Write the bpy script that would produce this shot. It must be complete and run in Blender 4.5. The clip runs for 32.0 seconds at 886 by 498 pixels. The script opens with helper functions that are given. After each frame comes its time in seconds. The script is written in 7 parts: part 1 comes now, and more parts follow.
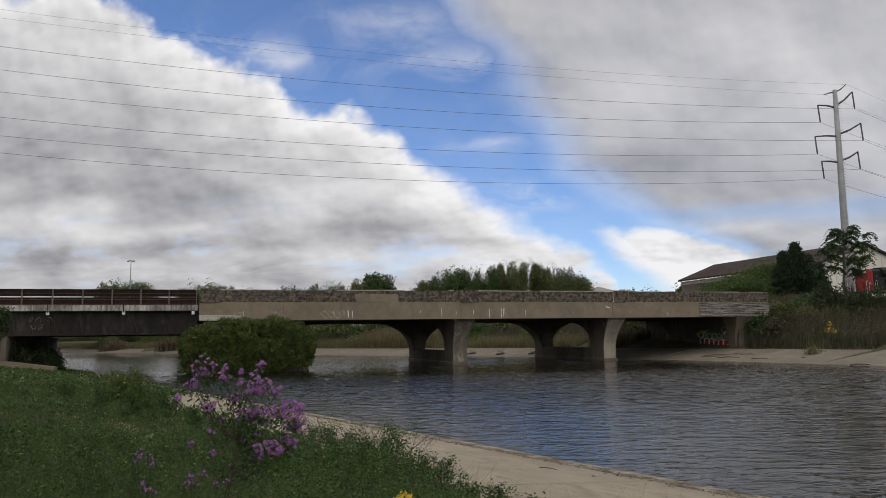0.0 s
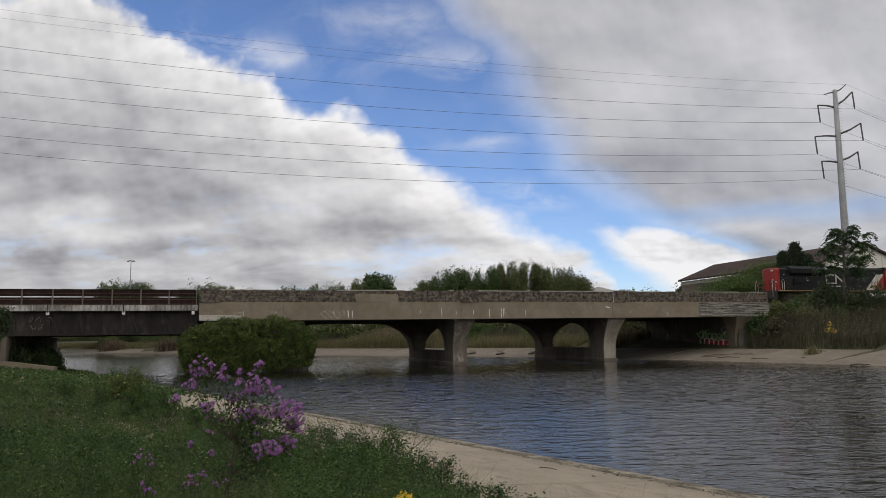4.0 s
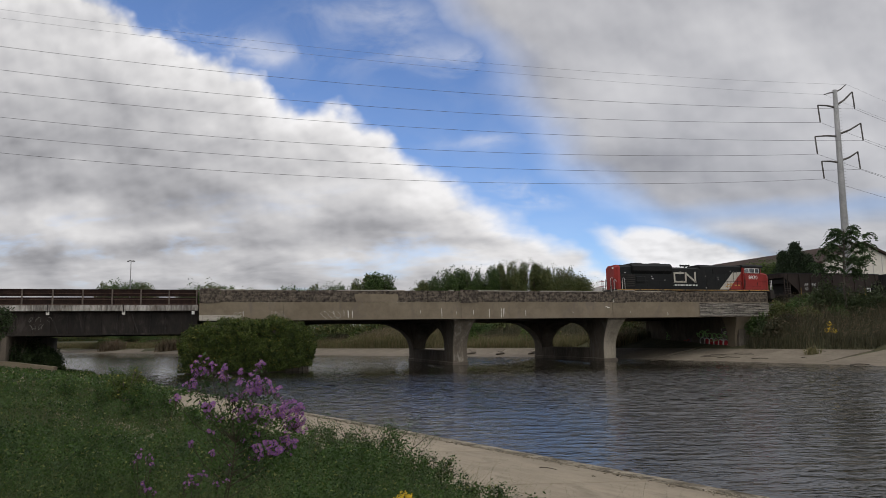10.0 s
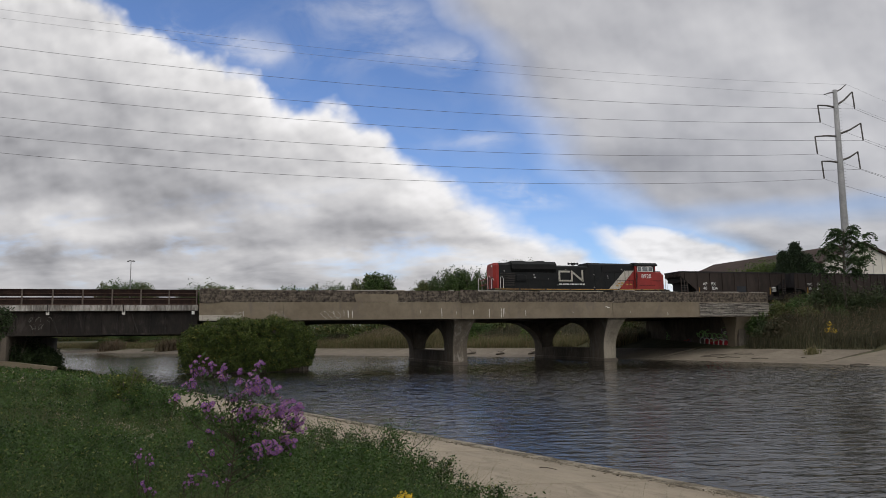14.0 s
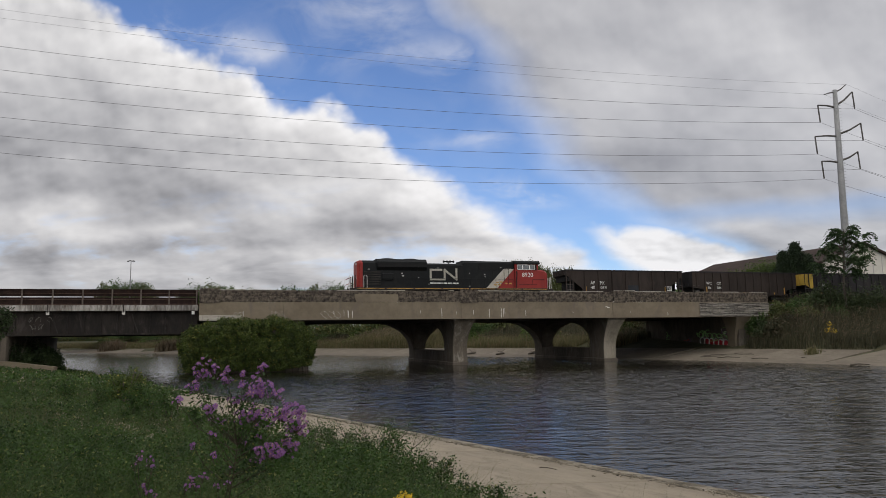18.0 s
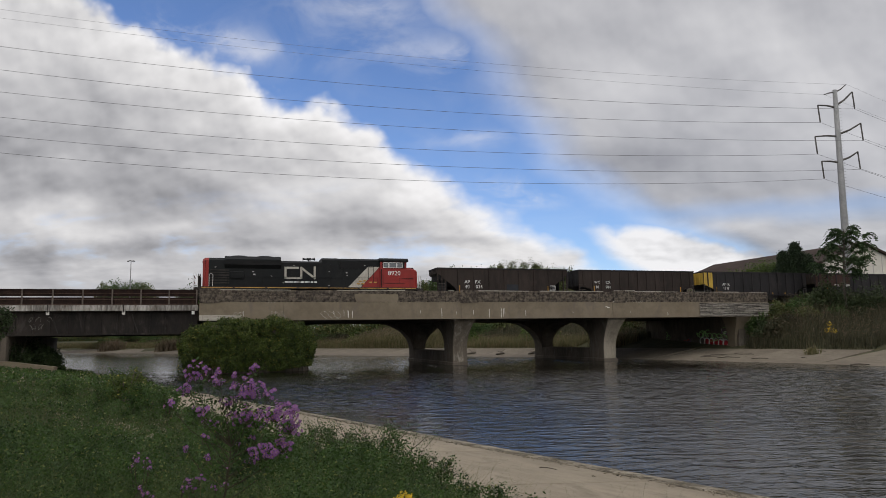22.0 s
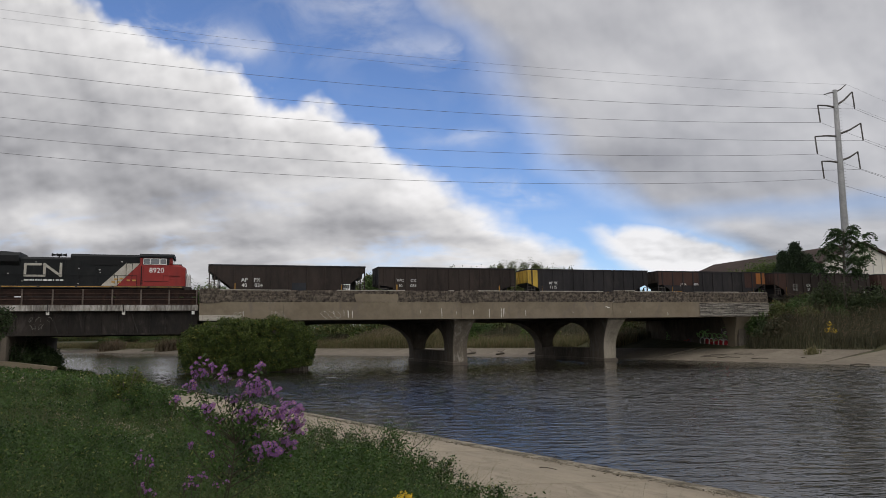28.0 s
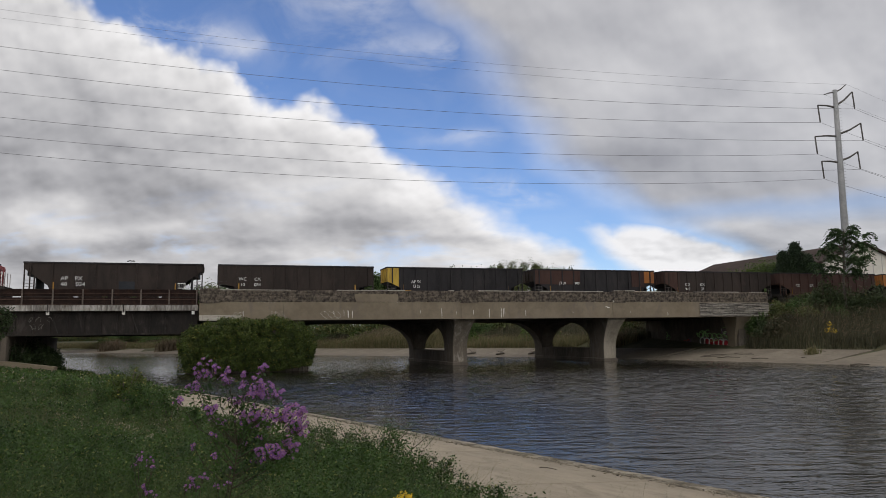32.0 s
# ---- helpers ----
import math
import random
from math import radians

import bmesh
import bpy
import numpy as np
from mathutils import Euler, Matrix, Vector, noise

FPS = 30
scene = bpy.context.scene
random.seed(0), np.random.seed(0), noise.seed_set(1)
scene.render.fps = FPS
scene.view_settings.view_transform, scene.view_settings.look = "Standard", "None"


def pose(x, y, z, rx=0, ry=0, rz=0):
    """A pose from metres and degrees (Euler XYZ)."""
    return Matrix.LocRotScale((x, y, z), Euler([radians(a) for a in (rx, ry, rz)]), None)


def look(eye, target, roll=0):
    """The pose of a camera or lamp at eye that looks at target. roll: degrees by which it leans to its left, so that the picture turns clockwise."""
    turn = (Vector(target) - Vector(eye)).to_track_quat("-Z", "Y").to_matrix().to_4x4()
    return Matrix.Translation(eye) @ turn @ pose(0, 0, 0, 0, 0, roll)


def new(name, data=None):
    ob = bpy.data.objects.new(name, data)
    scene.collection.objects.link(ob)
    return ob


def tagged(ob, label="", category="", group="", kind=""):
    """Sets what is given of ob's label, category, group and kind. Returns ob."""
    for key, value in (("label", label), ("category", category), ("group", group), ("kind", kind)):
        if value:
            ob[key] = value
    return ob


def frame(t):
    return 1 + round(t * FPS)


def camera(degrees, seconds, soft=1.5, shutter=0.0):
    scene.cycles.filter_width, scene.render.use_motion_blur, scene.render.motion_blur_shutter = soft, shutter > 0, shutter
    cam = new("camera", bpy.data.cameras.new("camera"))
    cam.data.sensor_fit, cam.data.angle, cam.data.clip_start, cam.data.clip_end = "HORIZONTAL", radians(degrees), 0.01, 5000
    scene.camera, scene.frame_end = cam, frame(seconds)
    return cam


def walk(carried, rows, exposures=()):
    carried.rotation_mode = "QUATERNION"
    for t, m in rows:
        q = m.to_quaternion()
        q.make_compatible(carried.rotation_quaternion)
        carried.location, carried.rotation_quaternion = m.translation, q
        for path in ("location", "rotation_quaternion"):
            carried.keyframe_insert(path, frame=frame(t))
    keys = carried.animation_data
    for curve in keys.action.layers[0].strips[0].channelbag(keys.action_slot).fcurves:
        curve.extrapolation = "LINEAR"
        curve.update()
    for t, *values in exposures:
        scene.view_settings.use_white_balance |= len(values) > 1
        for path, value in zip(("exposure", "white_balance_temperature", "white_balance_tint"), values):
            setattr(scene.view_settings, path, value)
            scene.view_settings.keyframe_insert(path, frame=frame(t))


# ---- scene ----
TH = 17.289                      # heading of the bridge and the track
EYE = (0, 0, 2.78)               # the water lies at z = 0
cam = camera(64.2, 32.0, soft=0.75)
VIEW = pose(*EYE, 97.159, 0, 0) @ pose(0, 0, 0, 0, 0, -0.91)
walk(cam, [(0, VIEW), (32, VIEW)])

# ---- world and sun ----
world = bpy.data.worlds.new("sky")
scene.world = world
world.use_nodes = True
_n = world.node_tree.nodes
_sky = _n.new("ShaderNodeTexSky")
_sky.sky_type, _sky.sun_disc = "NISHITA", False
_sky.sun_elevation, _sky.sun_rotation = radians(46), radians(145)
_sky.air_density, _sky.dust_density, _sky.ozone_density = 1.0, 0.1, 5.0
_n["Background"].inputs["Strength"].default_value = 0.125
_tint = _n.new("ShaderNodeMix")
_tint.data_type, _tint.blend_type = "RGBA", "MULTIPLY"
_tint.inputs["Factor"].default_value = 1.0
_tint.inputs[7].default_value = (0.93, 0.94, 1.08, 1)
world.node_tree.links.new(_sky.outputs[0], _tint.inputs[6])
world.node_tree.links.new(_tint.outputs[2], _n["Background"].inputs["Color"])
sun = new("sun", bpy.data.lights.new("sun", "SUN"))
sun.data.energy, sun.data.angle, sun.data.color = 1.2, radians(12), (1, 0.93, 0.82)
sun.matrix_world = look((40, -50, 62), (0, 0, 0))
scene.view_settings.exposure = 0.0


# ---- material helpers ----
class Nodes:
    """Short hand for building one node tree."""

    def __init__(self, tree):
        self.tree, self.nodes, self.links = tree, tree.nodes, tree.links

    def add(self, kind, **values):
        node = self.nodes.new("ShaderNode" + kind)
        for key, value in values.items():
            if key == "op":
                node.operation = value
            elif key == "blend":
                node.blend_type = value
            else:
                self.put(node.inputs[key.replace("_", " ")], value)
        return node

    def put(self, socket, value):
        if isinstance(value, bpy.types.NodeSocket):
            self.links.new(value, socket)
        else:
            socket.default_value = value

    def math(self, op, a, b=0.0, c=0.0):
        node = self.nodes.new("ShaderNodeMath")
        node.operation = op
        for socket, value in zip(node.inputs, (a, b, c)):
            self.put(socket, value)
        return node.outputs[0]

    def ramp(self, value, low, high):
        node = self.nodes.new("ShaderNodeMapRange")
        node.interpolation_type = "SMOOTHSTEP"
        self.put(node.inputs["Value"], value)
        self.put(node.inputs["From Min"], low)
        self.put(node.inputs["From Max"], high)
        return node.outputs[0]

    def noise(self, vector, scale, detail=4.0, rough=0.55, distort=0.0):
        node = self.add("TexNoise", Vector=vector, Scale=scale, Detail=detail, Roughness=rough, Distortion=distort)
        return node.outputs[0]

    def mix(self, fac, a, b, blend="MIX"):
        node = self.nodes.new("ShaderNodeMix")
        node.data_type, node.blend_type = "RGBA", blend
        self.put(node.inputs["Factor"], fac)
        self.put(node.inputs[6], a)
        self.put(node.inputs[7], b)
        return node.outputs[2]

    def scaled(self, vector, x, y, z):
        return self.add("Mapping", Vector=vector, Scale=(x, y, z)).outputs[0]


def rgb(r, g, b):
    return (r, g, b, 1)


def blank(name):
    m = bpy.data.materials.new(name)
    m.use_nodes = True
    n = Nodes(m.node_tree)
    return m, n, n.nodes["Principled BSDF"], n.nodes["Material Output"]


def surf(name, dark, light, scale=1.0, rough=0.8, metal=0.0, bump=0.3, bump_scale=8.0, stain=None, stain_amount=0.5,
         stretch=(1, 1, 1), island=0.0, piece=0.0, spec=0.18, edge=0.14):
    """A weathered surface: two tones mixed at two scales, stains of their own shape, grain as bump."""
    m, n, bsdf, out = blank(name)
    co = n.add("TexCoord").outputs["Object"]
    v = n.scaled(co, *stretch)
    big = n.noise(v, 0.35 * scale, 5, 0.6)
    fine = n.noise(v, 3.1 * scale, 6, 0.65)
    both = n.math("ADD", n.math("MULTIPLY", big, 0.6), n.math("MULTIPLY", fine, 0.4))
    col = n.mix(n.ramp(both, 0.5 - edge, 0.5 + edge), rgb(*dark), rgb(*light))
    if stain:
        patch = n.ramp(n.noise(n.scaled(co, 1, 1, 0.35), 0.9 * scale, 6, 0.7, 0.6), 0.5, 0.68)
        col = n.mix(n.math("MULTIPLY", patch, stain_amount), col, rgb(*stain))
    if island:
        geo = n.add("NewGeometry").outputs["Random Per Island"]
        col = n.mix(1.0, col, n.mix(geo, rgb(1 - island, 1 - island, 1 - island), rgb(1 + island, 1 + island * 0.9, 1 + island * 0.5)), "MULTIPLY")
    if piece:
        info = n.add("ObjectInfo").outputs["Random"]
        col = n.mix(1.0, col, n.mix(info, rgb(1 - piece, 1 - piece, 1 - piece), rgb(1 + piece, 1 + piece, 1 + piece)), "MULTIPLY")
    n.put(bsdf.inputs["Base Color"], col)
    n.put(bsdf.inputs["Roughness"], n.math("ADD", rough - 0.1, n.math("MULTIPLY", fine, 0.2)))
    bsdf.inputs["Metallic"].default_value = metal
    bsdf.inputs["Specular IOR Level"].default_value = spec
    if bump:
        grain = n.noise(v, bump_scale * scale, 8, 0.7)
        node = n.add("Bump", Strength=bump, Distance=0.04, Height=n.math("ADD", grain, n.math("MULTIPLY", fine, 0.8)))
        n.put(bsdf.inputs["Normal"], node.outputs[0])
    return m


def leaf_mat(name, dark, light, tip=None, back=0.35, rough=0.6, tuft=0.0):
    """Leaves: each leaf its own tone, some light coming through."""
    m, n, bsdf, out = blank(name)
    rnd = n.add("NewGeometry").outputs["Random Per Island"]
    co = n.add("TexCoord").outputs["Object"]
    patch = n.ramp(n.noise(co, 0.9, 4, 0.6), 0.35, 0.65)
    t = n.math("ADD", n.math("MULTIPLY", rnd, 0.55), n.math("MULTIPLY", patch, 0.45))
    if tuft:
        # neighbouring plants of darker and lighter kinds
        kin = n.ramp(n.noise(co, tuft, 3, 0.55, 0.3), 0.38, 0.62)
        t = n.math("ADD", n.math("MULTIPLY", t, 0.5), n.math("MULTIPLY", kin, 0.5))
    col = n.mix(t, rgb(*dark), rgb(*light))
    dry = n.ramp(n.noise(n.scaled(co, 1.0, 1.0, 0.6), 0.45, 4, 0.6), 0.52, 0.7)
    col = n.mix(n.math("MULTIPLY", dry, 0.35), col, rgb(light[0] * 1.1, light[1] * 0.82, light[2]))
    if tip:
        col = n.mix(n.ramp(rnd, 0.95, 0.97), col, rgb(*tip))
    n.put(bsdf.inputs["Base Color"], col)
    bsdf.inputs["Roughness"].default_value = rough
    bsdf.inputs["Specular IOR Level"].default_value = 0.25
    tr = n.add("BsdfTranslucent", Color=col)
    mixed = n.add("MixShader", Fac=back)
    n.links.new(bsdf.outputs[0], mixed.inputs[1])
    n.links.new(tr.outputs[0], mixed.inputs[2])
    n.links.new(mixed.outputs[0], out.inputs["Surface"])
    return m


# ---- materials ----
M = {}
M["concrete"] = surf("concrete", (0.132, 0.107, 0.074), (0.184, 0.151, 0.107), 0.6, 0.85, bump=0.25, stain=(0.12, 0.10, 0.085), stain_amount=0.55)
M["concrete_pale"] = surf("concrete_pale", (0.26, 0.24, 0.2), (0.36, 0.33, 0.28), 0.8, 0.85, bump=0.3, stain=(0.17, 0.15, 0.12), stain_amount=0.6)
M["concrete_spalled"] = surf("concrete_spalled", (0.03, 0.024, 0.02), (0.145, 0.12, 0.092), 9.0, 0.95, bump=1.0, bump_scale=4, stain=(0.035, 0.029, 0.024), stain_amount=0.6, stretch=(1, 1, 1.1), edge=0.12)
M["concrete_striped"] = surf("concrete_striped", (0.032, 0.028, 0.025), (0.29, 0.265, 0.225), 7.0, 0.95, bump=0.8, stain=(0.05, 0.043, 0.036), stain_amount=0.7, stretch=(0.18, 1, 2.6), edge=0.1)
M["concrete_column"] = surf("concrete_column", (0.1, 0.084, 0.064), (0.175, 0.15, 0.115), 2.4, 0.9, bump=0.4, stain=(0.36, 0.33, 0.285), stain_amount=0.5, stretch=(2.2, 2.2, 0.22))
# paler copy of the concrete for a column front that stands in the light
M["concrete_lit"] = surf("concrete_lit", (0.19, 0.165, 0.125), (0.29, 0.255, 0.2), 1.6, 0.9, bump=0.4, stain=(0.13, 0.11, 0.085), stain_amount=0.5, stretch=(1.4, 1.4, 0.35))
# darker concrete: staining, plus the shade of sides and undersides put into its colour
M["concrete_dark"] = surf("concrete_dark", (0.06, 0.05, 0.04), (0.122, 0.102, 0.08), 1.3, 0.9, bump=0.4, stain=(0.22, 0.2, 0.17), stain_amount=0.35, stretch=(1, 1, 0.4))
M["paving"] = surf("paving", (0.18, 0.15, 0.11), (0.262, 0.222, 0.165), 0.9, 0.9, bump=0.4, stain=(0.125, 0.103, 0.075), stain_amount=0.7, stretch=(0.4, 1.3, 1), piece=0.05)
M["paving_far"] = surf("paving_far", (0.112, 0.093, 0.07), (0.172, 0.147, 0.112), 0.7, 0.9, bump=0.35, stain=(0.1, 0.083, 0.062), stain_amount=0.7, piece=0.05)
M["kerb_grit"] = surf("kerb_grit", (0.065, 0.054, 0.038), (0.3, 0.26, 0.2), 4.5, 0.95, bump=1.0, bump_scale=6, stain=(0.05, 0.042, 0.03), stain_amount=0.7, edge=0.1)
M["pebble"] = surf("pebble", (0.07, 0.06, 0.045), (0.26, 0.23, 0.19), 3, 0.9, bump=0.2, island=0.5)
M["ledge"] = surf("ledge", (0.09, 0.08, 0.07), (0.42, 0.4, 0.36), 1.6, 0.9, bump=0.4, stain=(0.07, 0.05, 0.035), stain_amount=0.7, stretch=(1.2, 1, 0.25))
M["lime"] = surf("lime", (0.5, 0.48, 0.44), (0.75, 0.73, 0.68), 5.0, 0.9, bump=0.2)
M["rust"] = surf("rust", (0.013, 0.0075, 0.006), (0.026, 0.0145, 0.011), 2.5, 0.85, bump=0.4, stain=(0.06, 0.03, 0.018), stain_amount=0.4)
M["rail_rust"] = surf("rail_rust", (0.04, 0.024, 0.018), (0.085, 0.052, 0.038), 5, 0.8, bump=0.3)
M["rail_post"] = surf("rail_post", (0.075, 0.058, 0.048), (0.14, 0.115, 0.095), 5, 0.8, bump=0.3)
M["girder"] = surf("girder", (0.01, 0.0085, 0.0075), (0.03, 0.0245, 0.0205), 1.2, 0.75, bump=0.3, stain=(0.065, 0.054, 0.047), stain_amount=0.6, stretch=(1, 1, 0.35))
M["soil"] = surf("soil", (0.035, 0.038, 0.018), (0.075, 0.068, 0.035), 3, 1.0, bump=0.8)
M["ballast"] = surf("ballast", (0.08, 0.07, 0.06), (0.2, 0.18, 0.16), 12, 1.0, bump=1.0)
M["steel"] = surf("steel", (0.20, 0.20, 0.20), (0.29, 0.29, 0.285), 0.8, 0.6, metal=0.35, bump=0.1)
M["steel_dark"] = surf("steel_dark", (0.07, 0.065, 0.06), (0.12, 0.11, 0.10), 2, 0.6, metal=0.3, bump=0.1)
M["wire"] = surf("wire", (0.1, 0.1, 0.1), (0.14, 0.14, 0.14), 3, 0.6, metal=0.3, bump=0)
M["wire_thin"] = surf("wire_thin", (0.16, 0.16, 0.165), (0.2, 0.2, 0.2), 3, 0.6, metal=0.3, bump=0)
M["loco_black"] = surf("loco_black", (0.006, 0.0068, 0.007), (0.0115, 0.0125, 0.0125), 0.8, 0.55, bump=0.06, stain=(0.02, 0.019, 0.017), stain_amount=0.4, spec=0.13)
M["loco_red"] = surf("loco_red", (0.185, 0.0165, 0.0135), (0.24, 0.022, 0.0175), 0.8, 0.5, bump=0.05, stain=(0.12, 0.018, 0.015), stain_amount=0.5, spec=0.25)
M["loco_white"] = surf("loco_white", (0.33, 0.31, 0.26), (0.45, 0.42, 0.36), 1.5, 0.5, bump=0.05, stain=(0.22, 0.19, 0.15), stain_amount=0.5)
M["grille"] = surf("grille", (0.006, 0.006, 0.006), (0.011, 0.011, 0.011), 2, 0.7, bump=0.3)
M["sill_yellow"] = surf("sill_yellow", (0.3, 0.17, 0.05), (0.5, 0.3, 0.08), 4, 0.7, bump=0.1, stain=(0.12, 0.06, 0.03), stain_amount=0.8)
M["underframe"] = surf("underframe", (0.02, 0.018, 0.016), (0.045, 0.04, 0.035), 2, 0.85, bump=0.3)
M["letter"] = surf("letter", (0.55, 0.54, 0.5), (0.7, 0.69, 0.66), 5, 0.6, bump=0)
M["handrail"] = surf("handrail", (0.45, 0.44, 0.42), (0.6, 0.58, 0.55), 5, 0.5, bump=0)
M["amber"] = surf("amber", (0.22, 0.12, 0.02), (0.36, 0.2, 0.04), 4, 0.7, bump=0.1)
M["roof_brown"] = surf("roof_brown", (0.045, 0.033, 0.029), (0.062, 0.047, 0.041), 0.3, 0.95, bump=0.1, spec=0.05)
M["wall_cream"] = surf("wall_cream", (0.52, 0.49, 0.43), (0.6, 0.57, 0.5), 0.4, 0.7, bump=0.05)
M["wall_band"] = surf("wall_band", (0.38, 0.36, 0.34), (0.45, 0.43, 0.4), 0.4, 0.7, bump=0.05)
M["wall_brown"] = surf("wall_brown", (0.11, 0.085, 0.07), (0.15, 0.12, 0.1), 0.4, 0.8, bump=0.05)
M["bark"] = surf("bark", (0.05, 0.042, 0.035), (0.12, 0.1, 0.085), 4, 0.95, bump=0.8, stretch=(1, 1, 0.3))
M["stem"] = surf("stem", (0.025, 0.026, 0.013), (0.06, 0.045, 0.03), 6, 0.8, bump=0)
M["driftwood"] = surf("driftwood", (0.04, 0.033, 0.026), (0.13, 0.11, 0.085), 4, 0.95, bump=0.6)
M["leaf_vine"] = leaf_mat("leaf_vine", (0.014, 0.024, 0.007), (0.102, 0.137, 0.03), (0.22, 0.19, 0.045), tuft=2.0)
M["leaf_shrub"] = leaf_mat("leaf_shrub", (0.02, 0.038, 0.008), (0.12, 0.15, 0.035), (0.24, 0.22, 0.05))
M["leaf_tree"] = leaf_mat("leaf_tree", (0.03, 0.055, 0.018), (0.1, 0.15, 0.045))
M["leaf_tree_olive"] = leaf_mat("leaf_tree_olive", (0.045, 0.062, 0.022), (0.14, 0.16, 0.055), (0.2, 0.15, 0.06))
M["leaf_tree_bright"] = leaf_mat("leaf_tree_bright", (0.03, 0.06, 0.012), (0.11, 0.15, 0.035))
M["leaf_conifer"] = leaf_mat("leaf_conifer", (0.01, 0.02, 0.009), (0.034, 0.054, 0.022), back=0.2)
# leaf green darkened so that foliage in shade is dark by its colour
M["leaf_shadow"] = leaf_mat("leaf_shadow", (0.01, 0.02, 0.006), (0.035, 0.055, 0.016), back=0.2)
M["leaf_feather"] = leaf_mat("leaf_feather", (0.02, 0.042, 0.018), (0.075, 0.115, 0.045))
M["leaf_dusk"] = leaf_mat("leaf_dusk", (0.022, 0.035, 0.014), (0.068, 0.088, 0.034), back=0.25)
M["leaf_herb"] = leaf_mat("leaf_herb", (0.006, 0.017, 0.004), (0.058, 0.11, 0.022), (0.15, 0.16, 0.045), tuft=4.5)
M["grass"] = leaf_mat("grass", (0.02, 0.04, 0.01), (0.095, 0.125, 0.04), (0.2, 0.16, 0.08), tuft=3.0)
M["grass_dry"] = leaf_mat("grass_dry", (0.035, 0.045, 0.018), (0.095, 0.095, 0.045), (0.15, 0.12, 0.08))
M["reed"] = leaf_mat("reed", (0.075, 0.075, 0.03), (0.2, 0.175, 0.085), (0.26, 0.19, 0.11))
M["reed_green"] = leaf_mat("reed_green", (0.027, 0.029, 0.014), (0.077, 0.07, 0.037), (0.17, 0.13, 0.085))
M["reed_head"] = leaf_mat("reed_head", (0.09, 0.07, 0.042), (0.17, 0.13, 0.085))
M["petal"] = leaf_mat("petal", (0.13, 0.045, 0.155), (0.27, 0.125, 0.31), (0.44, 0.28, 0.48), back=0.35)
M["goldenrod"] = leaf_mat("goldenrod", (0.5, 0.33, 0.02), (0.75, 0.55, 0.05), back=0.3)


def car_paint(name, a, b, streak):
    return surf(name, a, b, 1.0, 0.75, bump=0.15, stain=streak, stain_amount=0.5, stretch=(1, 1, 0.3))


M["car_brown"] = car_paint("car_brown", (0.017, 0.0125, 0.0105), (0.032, 0.024, 0.02), (0.045, 0.032, 0.026))
M["car_black"] = car_paint("car_black", (0.012, 0.011, 0.0115), (0.023, 0.021, 0.022), (0.035, 0.03, 0.028))
M["car_red"] = car_paint("car_red", (0.028, 0.014, 0.011), (0.05, 0.026, 0.02), (0.06, 0.036, 0.028))
M["car_yellow"] = car_paint("car_yellow", (0.32, 0.2, 0.03), (0.45, 0.3, 0.05), (0.12, 0.08, 0.04))
M["car_orange"] = car_paint("car_orange", (0.22, 0.08, 0.02), (0.3, 0.12, 0.03), (0.1, 0.05, 0.03))

# glass
_m, _n2, _b, _o = blank("glass")
_b.inputs["Base Color"].default_value = rgb(0.05, 0.055, 0.06)
_b.inputs["Roughness"].default_value = 0.05
_b.inputs["Metallic"].default_value = 0.0
_b.inputs["Specular IOR Level"].default_value = 0.9
M["glass"] = _m

# river water: murky, gloss broken by small wind waves of two lengths
_m, _n2, _b, _o = blank("river_water")
_co = _n2.add("TexCoord").outputs["Object"]
_b.inputs["Base Color"].default_value = rgb(0.008, 0.007, 0.0052)
_b.inputs["Roughness"].default_value = 0.03
_b.inputs["IOR"].default_value = 1.34
_far = _n2.add("SeparateXYZ", Vector=_co).outputs[1]
_mid = _n2.math("MULTIPLY", _n2.ramp(_far, 20, 36), _n2.ramp(_far, 62, 46))
_turn = _n2.add("Mapping", Vector=_co, Rotation=(0, 0, radians(-6)), Scale=(0.42, 1.0, 1)).outputs[0]
_wa = _n2.ramp(_n2.noise(_turn, 2.3, 2, 0.5, 0.3), 0.28, 0.72)
_wb = _n2.noise(_n2.scaled(_co, 0.7, 1.0, 1), 4.6, 2, 0.5, 0.3)
_wc = _n2.noise(_n2.scaled(_co, 0.45, 1.0, 1), 9.0, 2, 0.5, 0.2)
_calm = _n2.ramp(_n2.noise(_n2.scaled(_co, 0.4, 1, 1), 0.09, 3, 0.55), 0.35, 0.65)
_gust = _n2.math("MULTIPLY", _n2.math("ADD", 0.24, _n2.math("MULTIPLY", _mid, 0.9)), _n2.math("ADD", 0.6, _n2.math("MULTIPLY", _calm, 0.4)))
_h = _n2.math("ADD", _n2.math("MULTIPLY", _n2.math("ADD", _wa, _n2.math("MULTIPLY", _wb, 0.4)), _gust), _n2.math("MULTIPLY", _wc, 0.19))
_bump = _n2.add("Bump", Distance=0.08, Strength=1.0, Height=_h)
_n2.put(_b.inputs["Normal"], _bump.outputs[0])
M["water"] = _m


